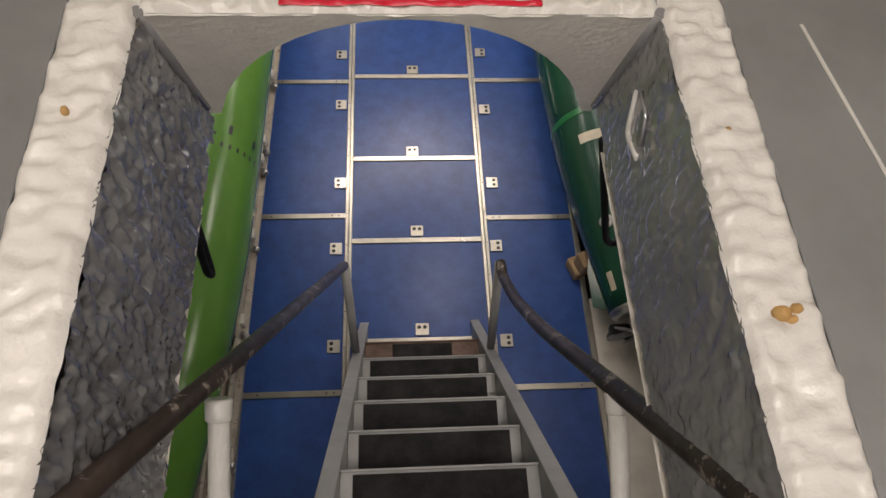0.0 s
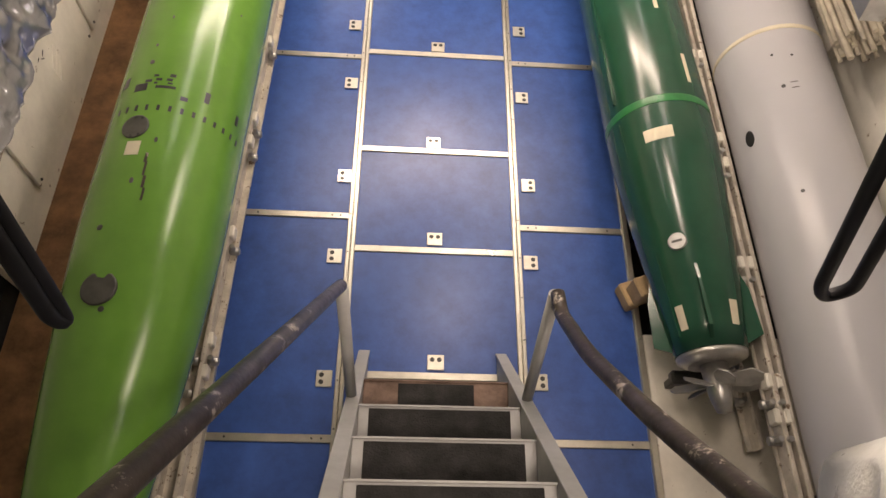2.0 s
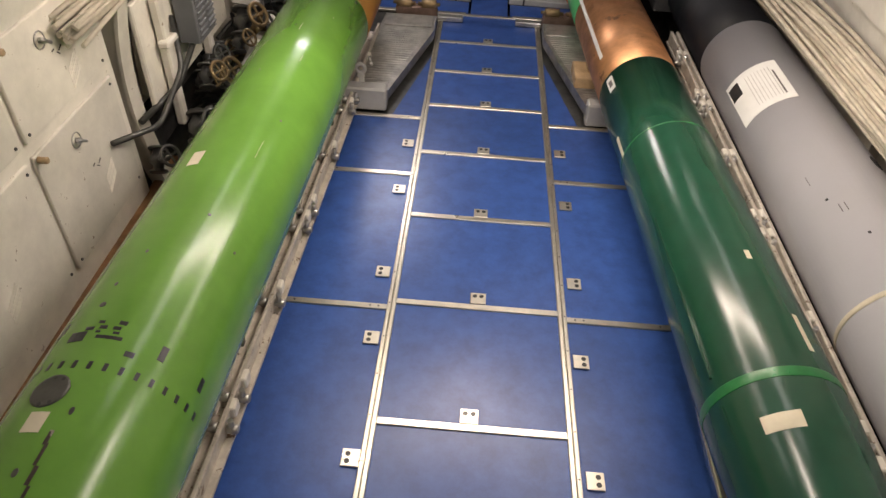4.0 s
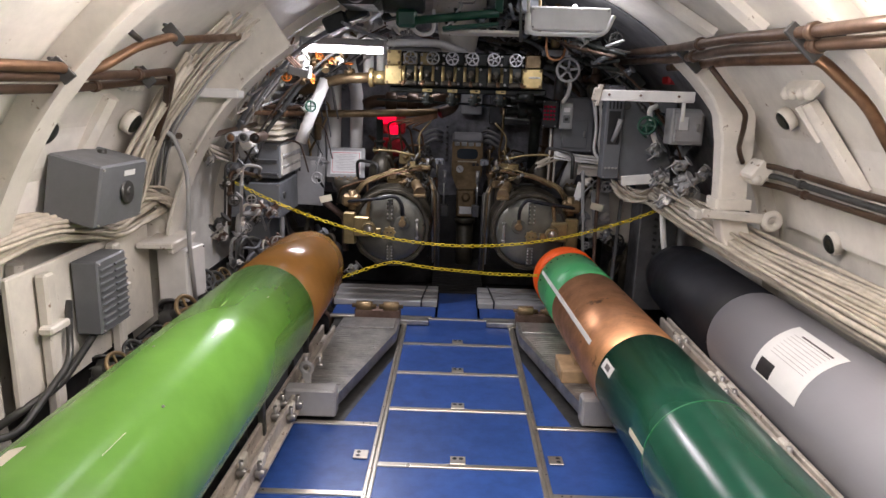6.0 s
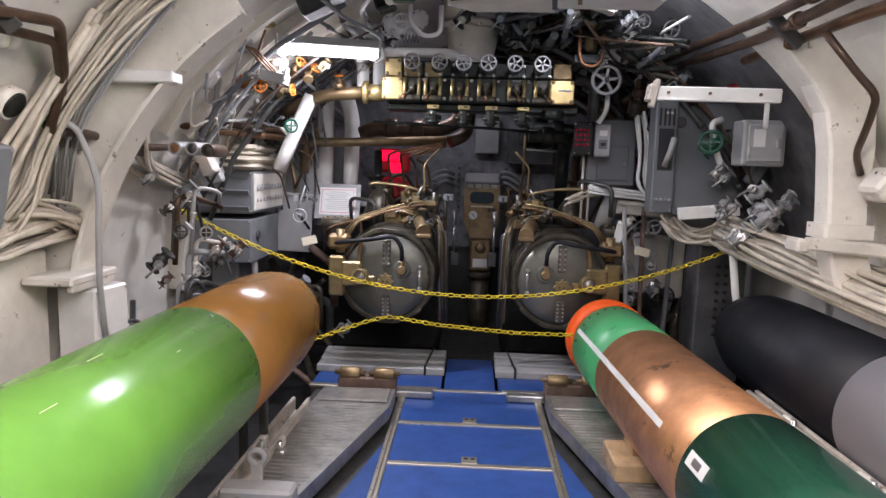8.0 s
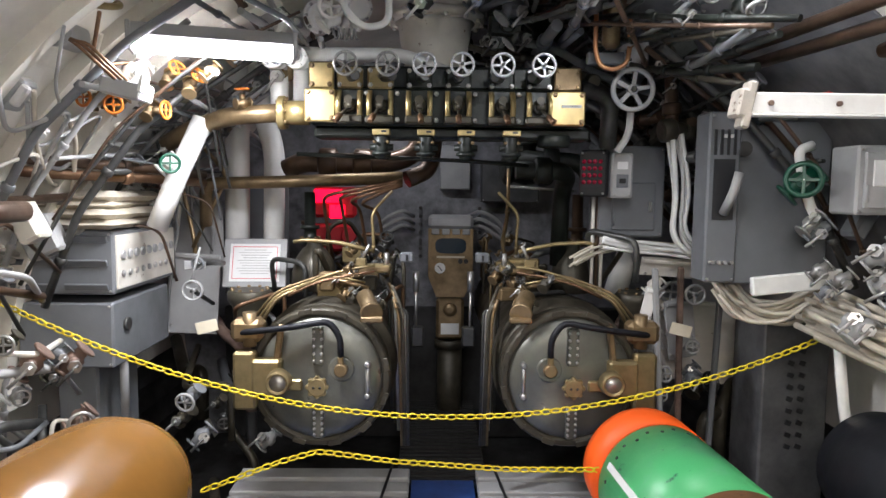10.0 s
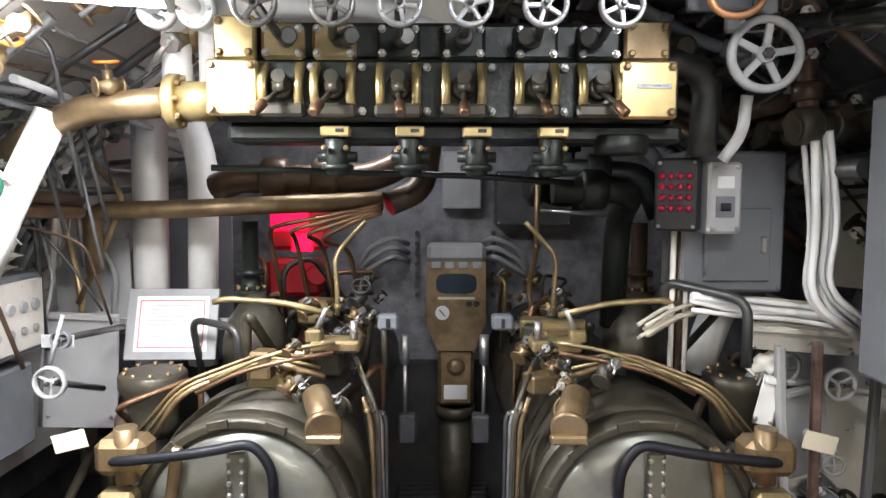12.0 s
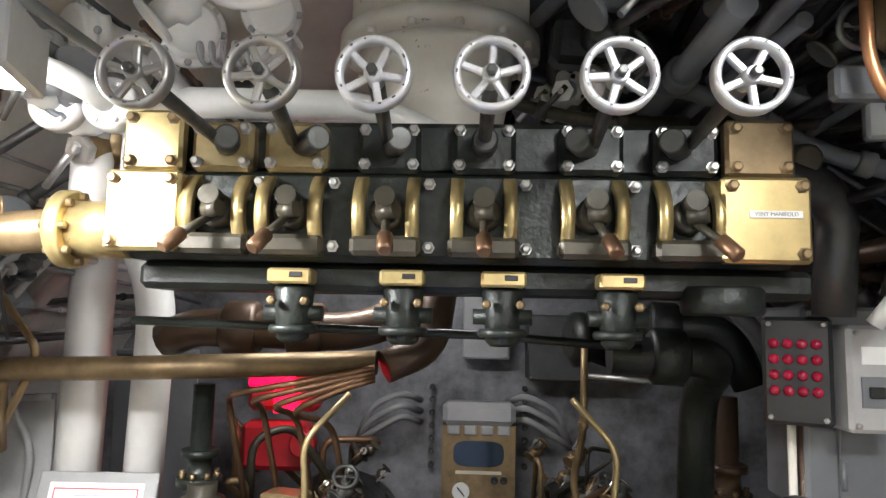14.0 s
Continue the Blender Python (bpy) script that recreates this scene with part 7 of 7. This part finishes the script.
sheet((0.95, 5.02, 0.98), (0.055, 0.01, 0.15), (0, 12, -8), "white", "small white sheet metal plate")
sheet((1.18, 5.22, 0.82), (0.16, 0.012, 0.3), (0, -8, 14), "lgrey", "grey sheet metal panel behind the pipes")
sheet((-1.38, 5.72, 1.22), (0.28, 0.012, 0.4), (-6, -3, 8), "lgrey", "grey sheet metal panel behind the pipes")
sheet((-1.34, 5.52, 0.93), (0.26, 0.012, 0.44), (5, 4, 10), "lgrey", "grey sheet metal panel behind the pipes")
sheet((-1.1, 6.1, 1.2), (0.3, 0.012, 0.7), (0, 0, 0), "grey", "dark grey sheet metal panel behind the pipes")
cor = thing("corrugated_duct", "grey corrugated flexible duct", "duct")
for k in range(8):
    part("ridge", Solid().torus(Matrix.Translation((-1.2 + 0.022 * k, 6.0, 2.12 - 0.006 * k)) @ pose(0, 0, 0, 0, 105, 0), 0.055, 0.013, 18, 8), "lgrey", cor)
handwheel(-1.17, 5.1, 1.14, 0.03, "grey", "small grey clamp wheel with a long bar", (-1.17, 5.5, 1.1), 3, 10, "clamp handwheels")
solo("clamp_bar", Solid().cyl((-1.15, 5.08, 1.22), (-1.2, 5.08, 1.05), 0.006, 8).box((-1.19, 5.12, 1.13), (0.1, 0.01, 0.04), 0.004), "lgrey", "thin steel bar on a grey plate", "bar")
rng = random.Random(210)
for k in range(12):
    z = rng.uniform(1.25, 1.85)
    y = rng.uniform(5.15, 5.7)
    x = rng.uniform(-1.6, -1.27)
    pipe_run([(x - 0.05, y, z + rng.uniform(0.1, 0.3)), (x, y + 0.02, z), (x + rng.uniform(-0.1, 0.15), y, z - 0.15), (x + rng.uniform(-0.15, 0.1), y + 0.05, z - rng.uniform(0.3, 0.6))], rng.uniform(0.005, 0.012), rng.choice(("lgrey", "lgrey", "bronze", "dsteel", "cream")), "thin pipe among the port fittings")
for k in range(10):
    valve((rng.uniform(-1.5, -1.25), rng.uniform(5.1, 5.6), rng.uniform(1.25, 1.95)), (rng.uniform(-0.7, 0.7), -1, rng.uniform(-0.5, 0.5)), rng.uniform(0.022, 0.04), rng.choice(("lgrey", "grey", "dbronze", "white")), rng.choice(("lgrey", "dsteel")), "grey valve among the port fittings", "port valves", k % 4 == 0)

# ---- between and above the tubes ----
pipe_run([(-1.16, 5.75, 2.5), (-1.16, 5.75, 1.78), (-1.17, 5.75, 0.9)], 0.068, "white", "thick white lagged upright pipe", (), 0.2)
pipe_run([(-1.02, 5.7, 2.5), (-1.02, 5.7, 1.95), (-0.95, 5.75, 1.72), (-0.97, 5.75, 0.9)], 0.058, "white", "thick white lagged upright pipe", (), 0.15)
pipe_run([(-1.26, 5.5, 1.3), (-1.24, 5.45, 1.52), (-0.9, 5.45, 1.53), (-0.22, 5.45, 1.56)], 0.032, "bronze", "bronze pipe running across the tubes", (), 0.05)
for k in range(4):
    pipe_run([(-0.22, 5.42, 1.55 - 0.01 * k), (-0.3, 5.42, 1.53 - 0.012 * k), (-0.6 + 0.05 * k, 5.45, 1.47 - 0.015 * k), (-0.66 + 0.1 * k, 5.6, 1.44 - 0.02 * k), (-0.62 + 0.1 * k, 5.7, 1.1)], 0.009, "cpipe", "thin copper pipe fanned from the cross pipe")
pipe_run([(-0.2, 5.45, 1.55), (-0.08, 5.5, 1.6), (-0.04, 5.55, 1.9)], 0.045, "brownpipe", "brown bent pipe below the manifold", (), 0.1)
pipe_run([(-0.7, 5.1, 1.66), (0.1, 5.2, 1.64), (0.4, 5.2, 1.62)], 0.01, "oily", "dark cross pipe below the manifold")
pipe_run([(0.35, 5.3, 1.6), (0.62, 5.3, 1.6), (0.62, 5.5, 1.5), (0.62, 5.55, 1.1)], 0.046, "oily", "thick dark bent pipe", ((0, 0.5),), 0.1)
pipe_run([(0.36, 5.7, 1.62), (0.36, 5.72, 1.35), (0.34, 5.8, 1.2), (0.36, 5.8, 1.1)], 0.011, "bronze", "thin bronze riser pipe", ((0, 0.9),))
pipe_run([(0.37, 5.7, 1.52), (0.72, 5.65, 1.5)], 0.008, "steel", "thin steel rod crossing the tubes")
pipe_run([(-0.86, 5.62, 1.6), (-0.77, 5.6, 1.64), (-0.3, 5.6, 1.635), (-0.14, 5.62, 1.7), (-0.12, 5.65, 2.0)], 0.055, "brownpipe", "thick dark brown duct behind the cross pipe", ((1, 0.3), (1, 0.7)), 0.12)
pipe_run([(0.42, 5.75, 1.68), (0.78, 5.72, 1.66), (0.84, 5.7, 1.5)], 0.05, "oily", "thick oily pipe behind the indicator panel", ((0, 0.5),), 0.1)
vb = thing("blow_valve", "large black oily valve body behind the manifold", "valve")
part("body", Solid().lathe(pose(0.5, 5.95, 1.62, 0, 90, 12), [(-0.16, 0.06), (-0.14, 0.09), (-0.11, 0.09), (-0.1, 0.065), (-0.03, 0.09), (0.03, 0.09), (0.1, 0.065), (0.11, 0.09), (0.14, 0.09), (0.16, 0.06)], 28), "oily", vb)
part("bonnet", Solid().lathe(pose(0.5, 5.95, 1.68), [(0, 0.05), (0.08, 0.05), (0.085, 0.075), (0.11, 0.075), (0.12, 0.03), (0.3, 0.025)], 24), "oily", vb)
for k in range(8):
    a = math.pi / 4 * k
    part("bolt", Solid().cyl((0.5 + 0.062 * math.cos(a), 5.95 + 0.062 * math.sin(a), 1.79), (0.5 + 0.062 * math.cos(a), 5.95 + 0.062 * math.sin(a), 1.805), 0.008, 6), "dsteel", vb)
rl = thing("red_lamp", "red night lamp glowing behind the pipes", "lamp")
part("shade", Solid().box((-0.7, 6.37, 1.41), (0.28, 0.1, 0.2), 0.02), "red", rl)
part("lens", Solid().box((-0.74, 6.31, 1.45), (0.18, 0.025, 0.09), 0.01), "redglow", rl, "glowing red lens")
part("lens", Solid().box((-0.68, 6.31, 1.35), (0.1, 0.025, 0.09), 0.01), "redglow", rl, "glowing red lens")
# made-up box below the lamp: the panel's red light put into its paint
solo("red_valve_chest", Solid().box((-0.72, 6.35, 1.18), (0.26, 0.12, 0.18), 0.02).cyl((-0.6, 6.3, 1.2), (-0.6, 6.24, 1.2), 0.05, 16, ch=0.006), "red", "red box standing in for the red-lit panel behind the pipes", "valve chest")
pl = thing("information_board", "framed white information sheet on a grey bracket", "sign")
m = Matrix.Translation((-1.03, 5.6, 1.09)) @ pose(0, 0, 0, -18, 0, 2)
part("frame", Solid().box((0, 0, 0), (0.34, 0.014, 0.27), 0.004, m=m), "lgrey", pl)
pp_ = part("sheet", Solid().box((0, -0.009, 0), (0.27, 0.003, 0.21), 0.001, m=m), "paper", pl)
for x, z, w, h in ((0, 0.088, 0.24, 0.003), (0, -0.088, 0.24, 0.003), (-0.119, 0, 0.003, 0.176), (0.119, 0, 0.003, 0.176)):
    part("border", Solid().box((x, -0.0115, z), (w, 0.002, h), 0.0005, m=m), "redpaint", pp_)
for k in range(10):
    part("text_line", Solid().box((0, -0.0115, 0.07 - 0.0145 * k), (0.12 + 0.08 * ((k * 37) % 10) / 10, 0.002, 0.004), 0.0005, m=m), "ink_pale", pp_)
part("bracket", Solid().box((-1.1, 5.66, 1.08), (0.8, 0.02, 0.045), 0.003), "lgrey", pl)

rng = random.Random(12)
for sg in (-1, 1):
    # stop-valve drum on the outer shoulder of each tube
    dv = thing("stop_valve", "bolted bronze stop valve on the tube's shoulder", "valve", "stop valves")
    part("drum", Solid().lathe(pose(sg * 0.98, 5.3, 0.78), [(0, 0.09), (0.05, 0.08), (0.12, 0.085), (0.16, 0.11), (0.2, 0.11), (0.21, 0.1)], 28), "dbronze", dv)
    for k in range(10):
        a = 2 * math.pi * k / 10
        part("bolt", Solid().cyl((sg * 0.98 + 0.09 * math.cos(a), 5.3 + 0.09 * math.sin(a), 0.98), (sg * 0.98 + 0.09 * math.cos(a), 5.3 + 0.09 * math.sin(a), 1.0), 0.009, 6), "bronze", dv)
    gb = thing("gear_housing", "oily bronze gear housing above the tube", "gear housing", "gear housings")
    part("dome", Solid().lathe(pose(sg * 0.7, 5.55, 0.96), [(0, 0.12), (0.08, 0.12), (0.16, 0.1), (0.22, 0.06), (0.23, 0.04), (0.26, 0.04)], 28), "dbronze", gb)
    part("flange", Solid().lathe(pose(sg * 0.73, 5.6, 1.2), [(0, 0.062), (0.025, 0.062), (0.025, 0.035), (0.08, 0.032), (0.08, 0.052), (0.1, 0.052), (0.1, 0.03), (0.28, 0.03)], 20), "oily" if sg < 0 else "brownpipe", gb)
    for k in range(8):
        a = math.pi / 4 * k
        part("bolt", Solid().cyl((sg * 0.73 + 0.05 * math.cos(a), 5.6 + 0.05 * math.sin(a), 1.225), (sg * 0.73 + 0.05 * math.cos(a), 5.6 + 0.05 * math.sin(a), 1.24), 0.008, 6), "bronze", gb)
    # brass lines and linkage boxes on the shoulder
    pipe_run([(sg * 0.36, 5.3, 1.18), (sg * 0.36, 5.3, 1.28), (sg * 0.37, 5.3, 1.38), (sg * 0.27, 5.35, 1.49)], 0.008, "obrass", "thin brass riser pipe", ((0, 0.3),), 0.05)
    pipe_run([(sg * 0.74, 5.2, 1.24), (sg * 0.69, 5.2, 1.25), (sg * 0.52, 5.2, 1.24), (sg * 0.36, 5.2, 1.2)], 0.01, "obrass", "brass pipe across the tube's shoulder", (), 0.06)
    for e, z in ((0.0, 1.07), (0.03, 1.095)):
        pipe_run([(sg * (0.72 - e), 4.98 + e, z - 0.06), (sg * (0.6 - e), 4.99 + e, z), (sg * 0.45, 5.0 + e, z + 0.035), (sg * 0.33, 5.02 + e, z + 0.05)], 0.0065, "obrass" if e else "cpipe", "brass pipe sloping over the tube door", (), 0.06)
    lk_ = thing("linkage_box", "worn brass linkage box on the tube's shoulder", "linkage box", "linkage boxes")
    part("body", Solid().box((sg * 0.335, 5.12, 1.125), (0.15, 0.1, 0.035), 0.006).box((sg * 0.4, 5.1, 1.155), (0.05, 0.05, 0.04), 0.006), "obrass", lk_)
    part("link", Solid().cyl((sg * 0.28, 5.1, 1.14), (sg * 0.28, 5.1, 1.2), 0.012, 10), "steel", lk_)
    part("link", Solid().cyl((sg * 0.4, 5.1, 1.16), (sg * 0.36, 5.08, 1.24), 0.008, 8), "steel", lk_)
    part("plate", Solid().box((sg * 0.335, 5.065, 1.125), (0.13, 0.006, 0.02), 0.002), "bronze", lk_)
    gbx = thing("switch_box", "small grey switch box with a dark slot", "switch box", "switch boxes")
    part("body", Solid().box((sg * 0.19, 5.3, 1.16), (0.07, 0.06, 0.05), 0.008), "grey", gbx)
    part("slot", Solid().box((sg * 0.19, 5.268, 1.16), (0.012, 0.006, 0.03), 0.002), "black", gbx)
    lv_ = thing("hanging_lever", "dark lever rod with a boxed end beside the pedestal", "lever", "hanging levers")
    part("rod", Solid().cyl((sg * 0.15, 5.6, 0.95), (sg * 0.15, 5.6, 0.74), 0.008, 8).cyl((sg * 0.15, 5.6, 1.05), (sg * 0.15, 5.6, 0.94), 0.018, 10), "steel", lv_)
    part("end_box", Solid().box((sg * 0.14, 5.6, 0.69), (0.07, 0.06, 0.11), 0.008), "dsteel", lv_)
    for k in range(4):
        pipe_run([(sg * (0.24 - 0.014 * k), 4.98 + 0.02 * k, 1.0 - 0.02 * k), (sg * (0.215 - 0.012 * k), 4.98 + 0.02 * k, 0.92), (sg * (0.2 - 0.01 * k), 5.0, 0.3)], 0.007, ("bronze", "dbronze", "steel", "dsteel")[k], "thin upright pipe beside the tube", ((0, 0.5),))
    # row of studs up the bulkhead beside the pedestal
    for k in range(7):
        solo("stud", Solid().cyl((0.07 + sg * 0.22, 6.97, 1.0 + 0.06 * k), (0.07 + sg * 0.22, 6.93, 1.0 + 0.06 * k), 0.014, 8, ch=0.004), "dsteel", "dark bolt on the bulkhead", "bolt", "bulkhead bolts")
    for k in range(3):
        x = sg * (0.36 + 0.02 * k)
        pipe_run([(x, 5.05 + 0.03 * k, 1.04 + 0.02 * k), (sg * 0.55, 5.1, 1.08 + 0.012 * k), (sg * 0.78, 5.0, 1.0 + 0.015 * k), (sg * (0.86 + 0.03 * k), 5.0, 0.86)], 0.006 + 0.003 * (k == 0), "obrass" if k == 1 else "bronze", "brass pipe arched over the tube door")
    for k in range(5):
        x = sg * (0.2 + 0.022 * k)
        pipe_run([(x + sg * 0.05, 5.05 + 0.1 * k, 1.05), (x, 5.0 + 0.1 * k, 0.95), (x - sg * 0.02, 5.0 + 0.1 * k, 0.3)], 0.008, ("dbronze", "bronze", "steel", "dbronze", "dsteel")[k], "thin upright operating rod beside the tube")
    for k in range(34):
        p = (sg * rng.uniform(0.26, 0.5), rng.uniform(4.95, 6.5), rng.uniform(0.95, 1.2))
        valve(p, (rng.uniform(-0.6, 0.6), -0.7, rng.uniform(0, 1)), rng.uniform(0.018, 0.036), rng.choice(("dbronze", "bronze", "dsteel", "bronze", "dbronze")), rng.choice(("dsteel", "bronze", "steel")), "small oily valve above the tube", "small tube valves", k % 6 == 0)
    for k in range(12):
        x, y, z = sg * rng.uniform(0.2, 0.9), rng.uniform(5.0, 6.6), rng.uniform(0.98, 1.3)
        pipe_run([(x, y, z - 0.2), (x, y, z), (sg * max(0.26, sg * (x + rng.uniform(-0.25, 0.25))), y + rng.uniform(-0.2, 0.2), z + rng.uniform(-0.06, 0.06)), (sg * max(0.26, sg * (x + rng.uniform(-0.3, 0.3))), y + 0.2, z - 0.25)], rng.uniform(0.007, 0.018), rng.choice(("cpipe", "bronze", "dsteel", "dbronze")), "small pipe among the tube fittings")
    for k in range(5):
        x = sg * rng.uniform(0.3, 0.6)
        solo("bracket_block", Solid().box((x, rng.uniform(5.0, 5.7), rng.uniform(0.98, 1.15)), (rng.uniform(0.06, 0.16), rng.uniform(0.05, 0.12), rng.uniform(0.04, 0.1)), 0.008, (0, 0, rng.uniform(-20, 20))), rng.choice(("bronze", "dbronze", "obrass", "obrass")), "oily bronze mounting block", "block", "mounting blocks")
    for k in range(3):
        pipe_run([(sg * 0.2, 6.9, 1.3 - 0.05 * k), (sg * 0.28, 6.75, 1.35 - 0.05 * k), (sg * 0.42, 6.8, 1.28 - 0.06 * k), (sg * 0.5, 6.9, 1.1)], 0.014, "lgrey", "looped grey cable on the bulkhead")
    # dim machinery under and outside the tubes
    for k in range(10):
        x, y, z = sg * rng.uniform(0.85, 1.5), rng.uniform(4.7, 6.0), rng.uniform(-0.2, 0.95)
        pipe_run([(x, y, z - 0.3), (x, y, z), (x + sg * rng.uniform(0.05, 0.3), y + 0.1, z + rng.uniform(-0.1, 0.2)), (x + sg * 0.3, y + 0.4, z + 0.1)], rng.uniform(0.012, 0.04), rng.choice(("dsteel", "grey", "rust", "lgrey", "dbronze")), "pipe in the dim space beside the tube")
    for k in range(8):
        valve((sg * rng.uniform(0.9, 1.4), rng.uniform(4.8, 5.8), rng.uniform(0.1, 1.1)), (rng.uniform(-0.6, 0.6), -1, rng.uniform(-0.3, 0.6)), rng.uniform(0.03, 0.06), rng.choice(("grey", "dsteel", "lgrey", "dbronze")), rng.choice(("steel", "dsteel", "lgrey")), "valve in the dim space beside the tube", "outer tube valves", k % 3 == 0)
    handwheel(sg * 1.18, 5.05, 1.02, 0.05, "lgrey", "small grey handwheel with a clamp arm", (sg * 1.2, 5.4, 0.9), 3, 30, "clamp handwheels")
    solo("paper_tag", Solid().box((sg * 1.1, 5.0, 0.86), (0.1, 0.004, 0.055), 0.001, (0, sg * 14, 0)), "tape", "yellowed paper tag tied to a pipe", "tag", "paper tags")
cabinet((0.1, 6.9, 1.66), (0.22, 0.12, 0.32), "lgrey", "light grey cover box on the bulkhead", cat="cover box")
cabinet((0.5, 6.88, 1.56), (0.42, 0.14, 0.3), "dullgrey", "dark grey cover box on the bulkhead", cat="cover box")
# hoses slung beside the ladder
for tx, ty, bx, by, bz, dx, dy in ((-0.5, -1.26, -0.515, -1.3, 2.19, 0.004, 0.014), (0.3, -1.15, 0.385, -1.2, 2.12, 0.045, 0.0)):
    solo("strap_loop", Solid().pipe([(tx, ty, 2.48), (bx, by, bz + 0.03), (bx + dx * 0.5, by + dy * 0.5, bz), (bx + dx, by + dy, bz + 0.03), (tx + dx, ty + dy, 2.48)], 0.009, 10, 6, 0.02), "blackr", "black rubber strap loop hanging by the hatch", "strap", "strap loops")
tagged(part("floor_side", Solid().box((1.37, -1.42, -0.02), (0.78, 1.92, 0.03), 0.004), "cream"), "plain beige side deck plate", "floor", kind="structure")
# more pipes and cables following the hull forward
rng = random.Random(101)
for k in range(34):
    a = rng.choice((rng.uniform(28, 72), rng.uniform(108, 150)))
    y0 = rng.uniform(4.2, 4.9)
    r = rng.uniform(1.68, 1.88)
    w = rng.uniform(-8, 8)
    pts = [hp(a + w * u, y0 + 1.9 * u, r + rng.uniform(-0.03, 0.03)) for u in (0, 0.35, 0.7, 1)]
    pipe_run(pts, rng.choice((0.006, 0.008, 0.011, 0.014)), rng.choice(("dsteel", "oily", "brownpipe", "grey") if a < 90 else ("lgrey", "grey", "brownpipe", "dsteel")), "painted pipe following the hull forward", ((0, 0.5), (2, 0.4)))
for k in range(22):
    side = rng.choice((0, 1))
    y0 = rng.uniform(4.3, 5.7)
    a0 = rng.uniform(15, 35)
    r = rng.uniform(1.7, 1.85)
    pts = [hp((a0 + 14 * j) if side else 180 - (a0 + 14 * j), y0 + rng.uniform(-0.05, 0.05), r) for j in range(4)]
    pipe_run(pts, rng.choice((0.006, 0.008, 0.012, 0.016)), rng.choice(("dsteel", "oily", "brownpipe", "grey") if side else ("lgrey", "brownpipe", "grey", "dsteel")), "painted pipe curving round the hull", ((0, 0.5), (1, 0.5)))
for k in range(20):
    side = rng.choice((0, 1))
    a0 = rng.uniform(15, 60)
    p = hp(a0 if side else 180 - a0, rng.uniform(4.4, 5.6), rng.uniform(1.65, 1.8))
    valve(p, (-p.x, -1.2, 0.55 - p.z * 0.4), rng.uniform(0.03, 0.06), rng.choice(("grey", "dsteel", "dbronze") if side else ("white", "cream", "grey", "bronze")), rng.choice(("dsteel", "steel")), "painted valve fixed on the hull side", "hull valves", False)
for k in range(14):
    side = rng.choice((0, 1))
    a0 = rng.uniform(20, 62)
    p = hp(a0 if side else 180 - a0, rng.uniform(4.4, 5.8), 1.78)
    solo("junction_box", Solid().box(p, (rng.uniform(0.07, 0.16), rng.uniform(0.06, 0.14), rng.uniform(0.06, 0.14)), 0.012, (0, (-1 if side else 1) * (90 - a0), 0)), rng.choice(("dsteel", "grey", "oily") if side else ("cream", "grey", "lgrey", "white")), "small painted junction box on the hull", "junction box", "hull junction boxes")
lamp = thing("tube_lamp", "fluorescent lamp above the torpedo tubes", "lamp", "tube lamps")
part("housing", Solid().box((-0.25, 5.6, 2.075), (0.7, 0.1, 0.04), 0.01), "lgrey", lamp)
part("tube", Solid().box((-0.25, 5.6, 2.043), (0.6, 0.06, 0.02), 0.008), "lampglow", lamp, "lit white diffuser")
# made-up fixture to go with the aft fill
lamp = thing("tube_lamp", "added unseen lamp that brightens the space by the ladder", "lamp", "tube lamps")
part("housing", Solid().box((0.5, -0.8, 2.36), (0.12, 0.8, 0.05), 0.012), "lgrey", lamp)
part("tube", Solid().box((0.5, -0.8, 2.325), (0.08, 0.7, 0.025), 0.01), "lampglow", lamp, "lit white diffuser")
lamp = thing("tube_lamp", "short fluorescent ceiling lamp above the deck", "lamp", "tube lamps")
part("housing", Solid().box((0.24, 0.55, 2.265), (0.16, 0.7, 0.05), 0.012), "lgrey", lamp)
part("tube", Solid().box((0.24, 0.55, 2.23), (0.1, 0.6, 0.025), 0.01), "lampglow", lamp, "lit white diffuser")
part("hanger", Solid().cyl((0.24, 0.3, 2.28), (0.24, 0.3, 2.5), 0.008, 8).cyl((0.24, 0.8, 2.28), (0.24, 0.8, 2.5), 0.008, 8), "lgrey", lamp)
lamp = thing("tube_lamp", "fluorescent lamp in the compartment above", "lamp", "tube lamps")
part("housing", Solid().box((-0.1, -2.4, 4.9), (1.0, 0.6, 0.2), 0.02), "lgrey", lamp)
part("tube", Solid().box((-0.1, -2.4, 4.78), (0.9, 0.5, 0.03), 0.01), "lampglow", lamp, "lit white diffuser")
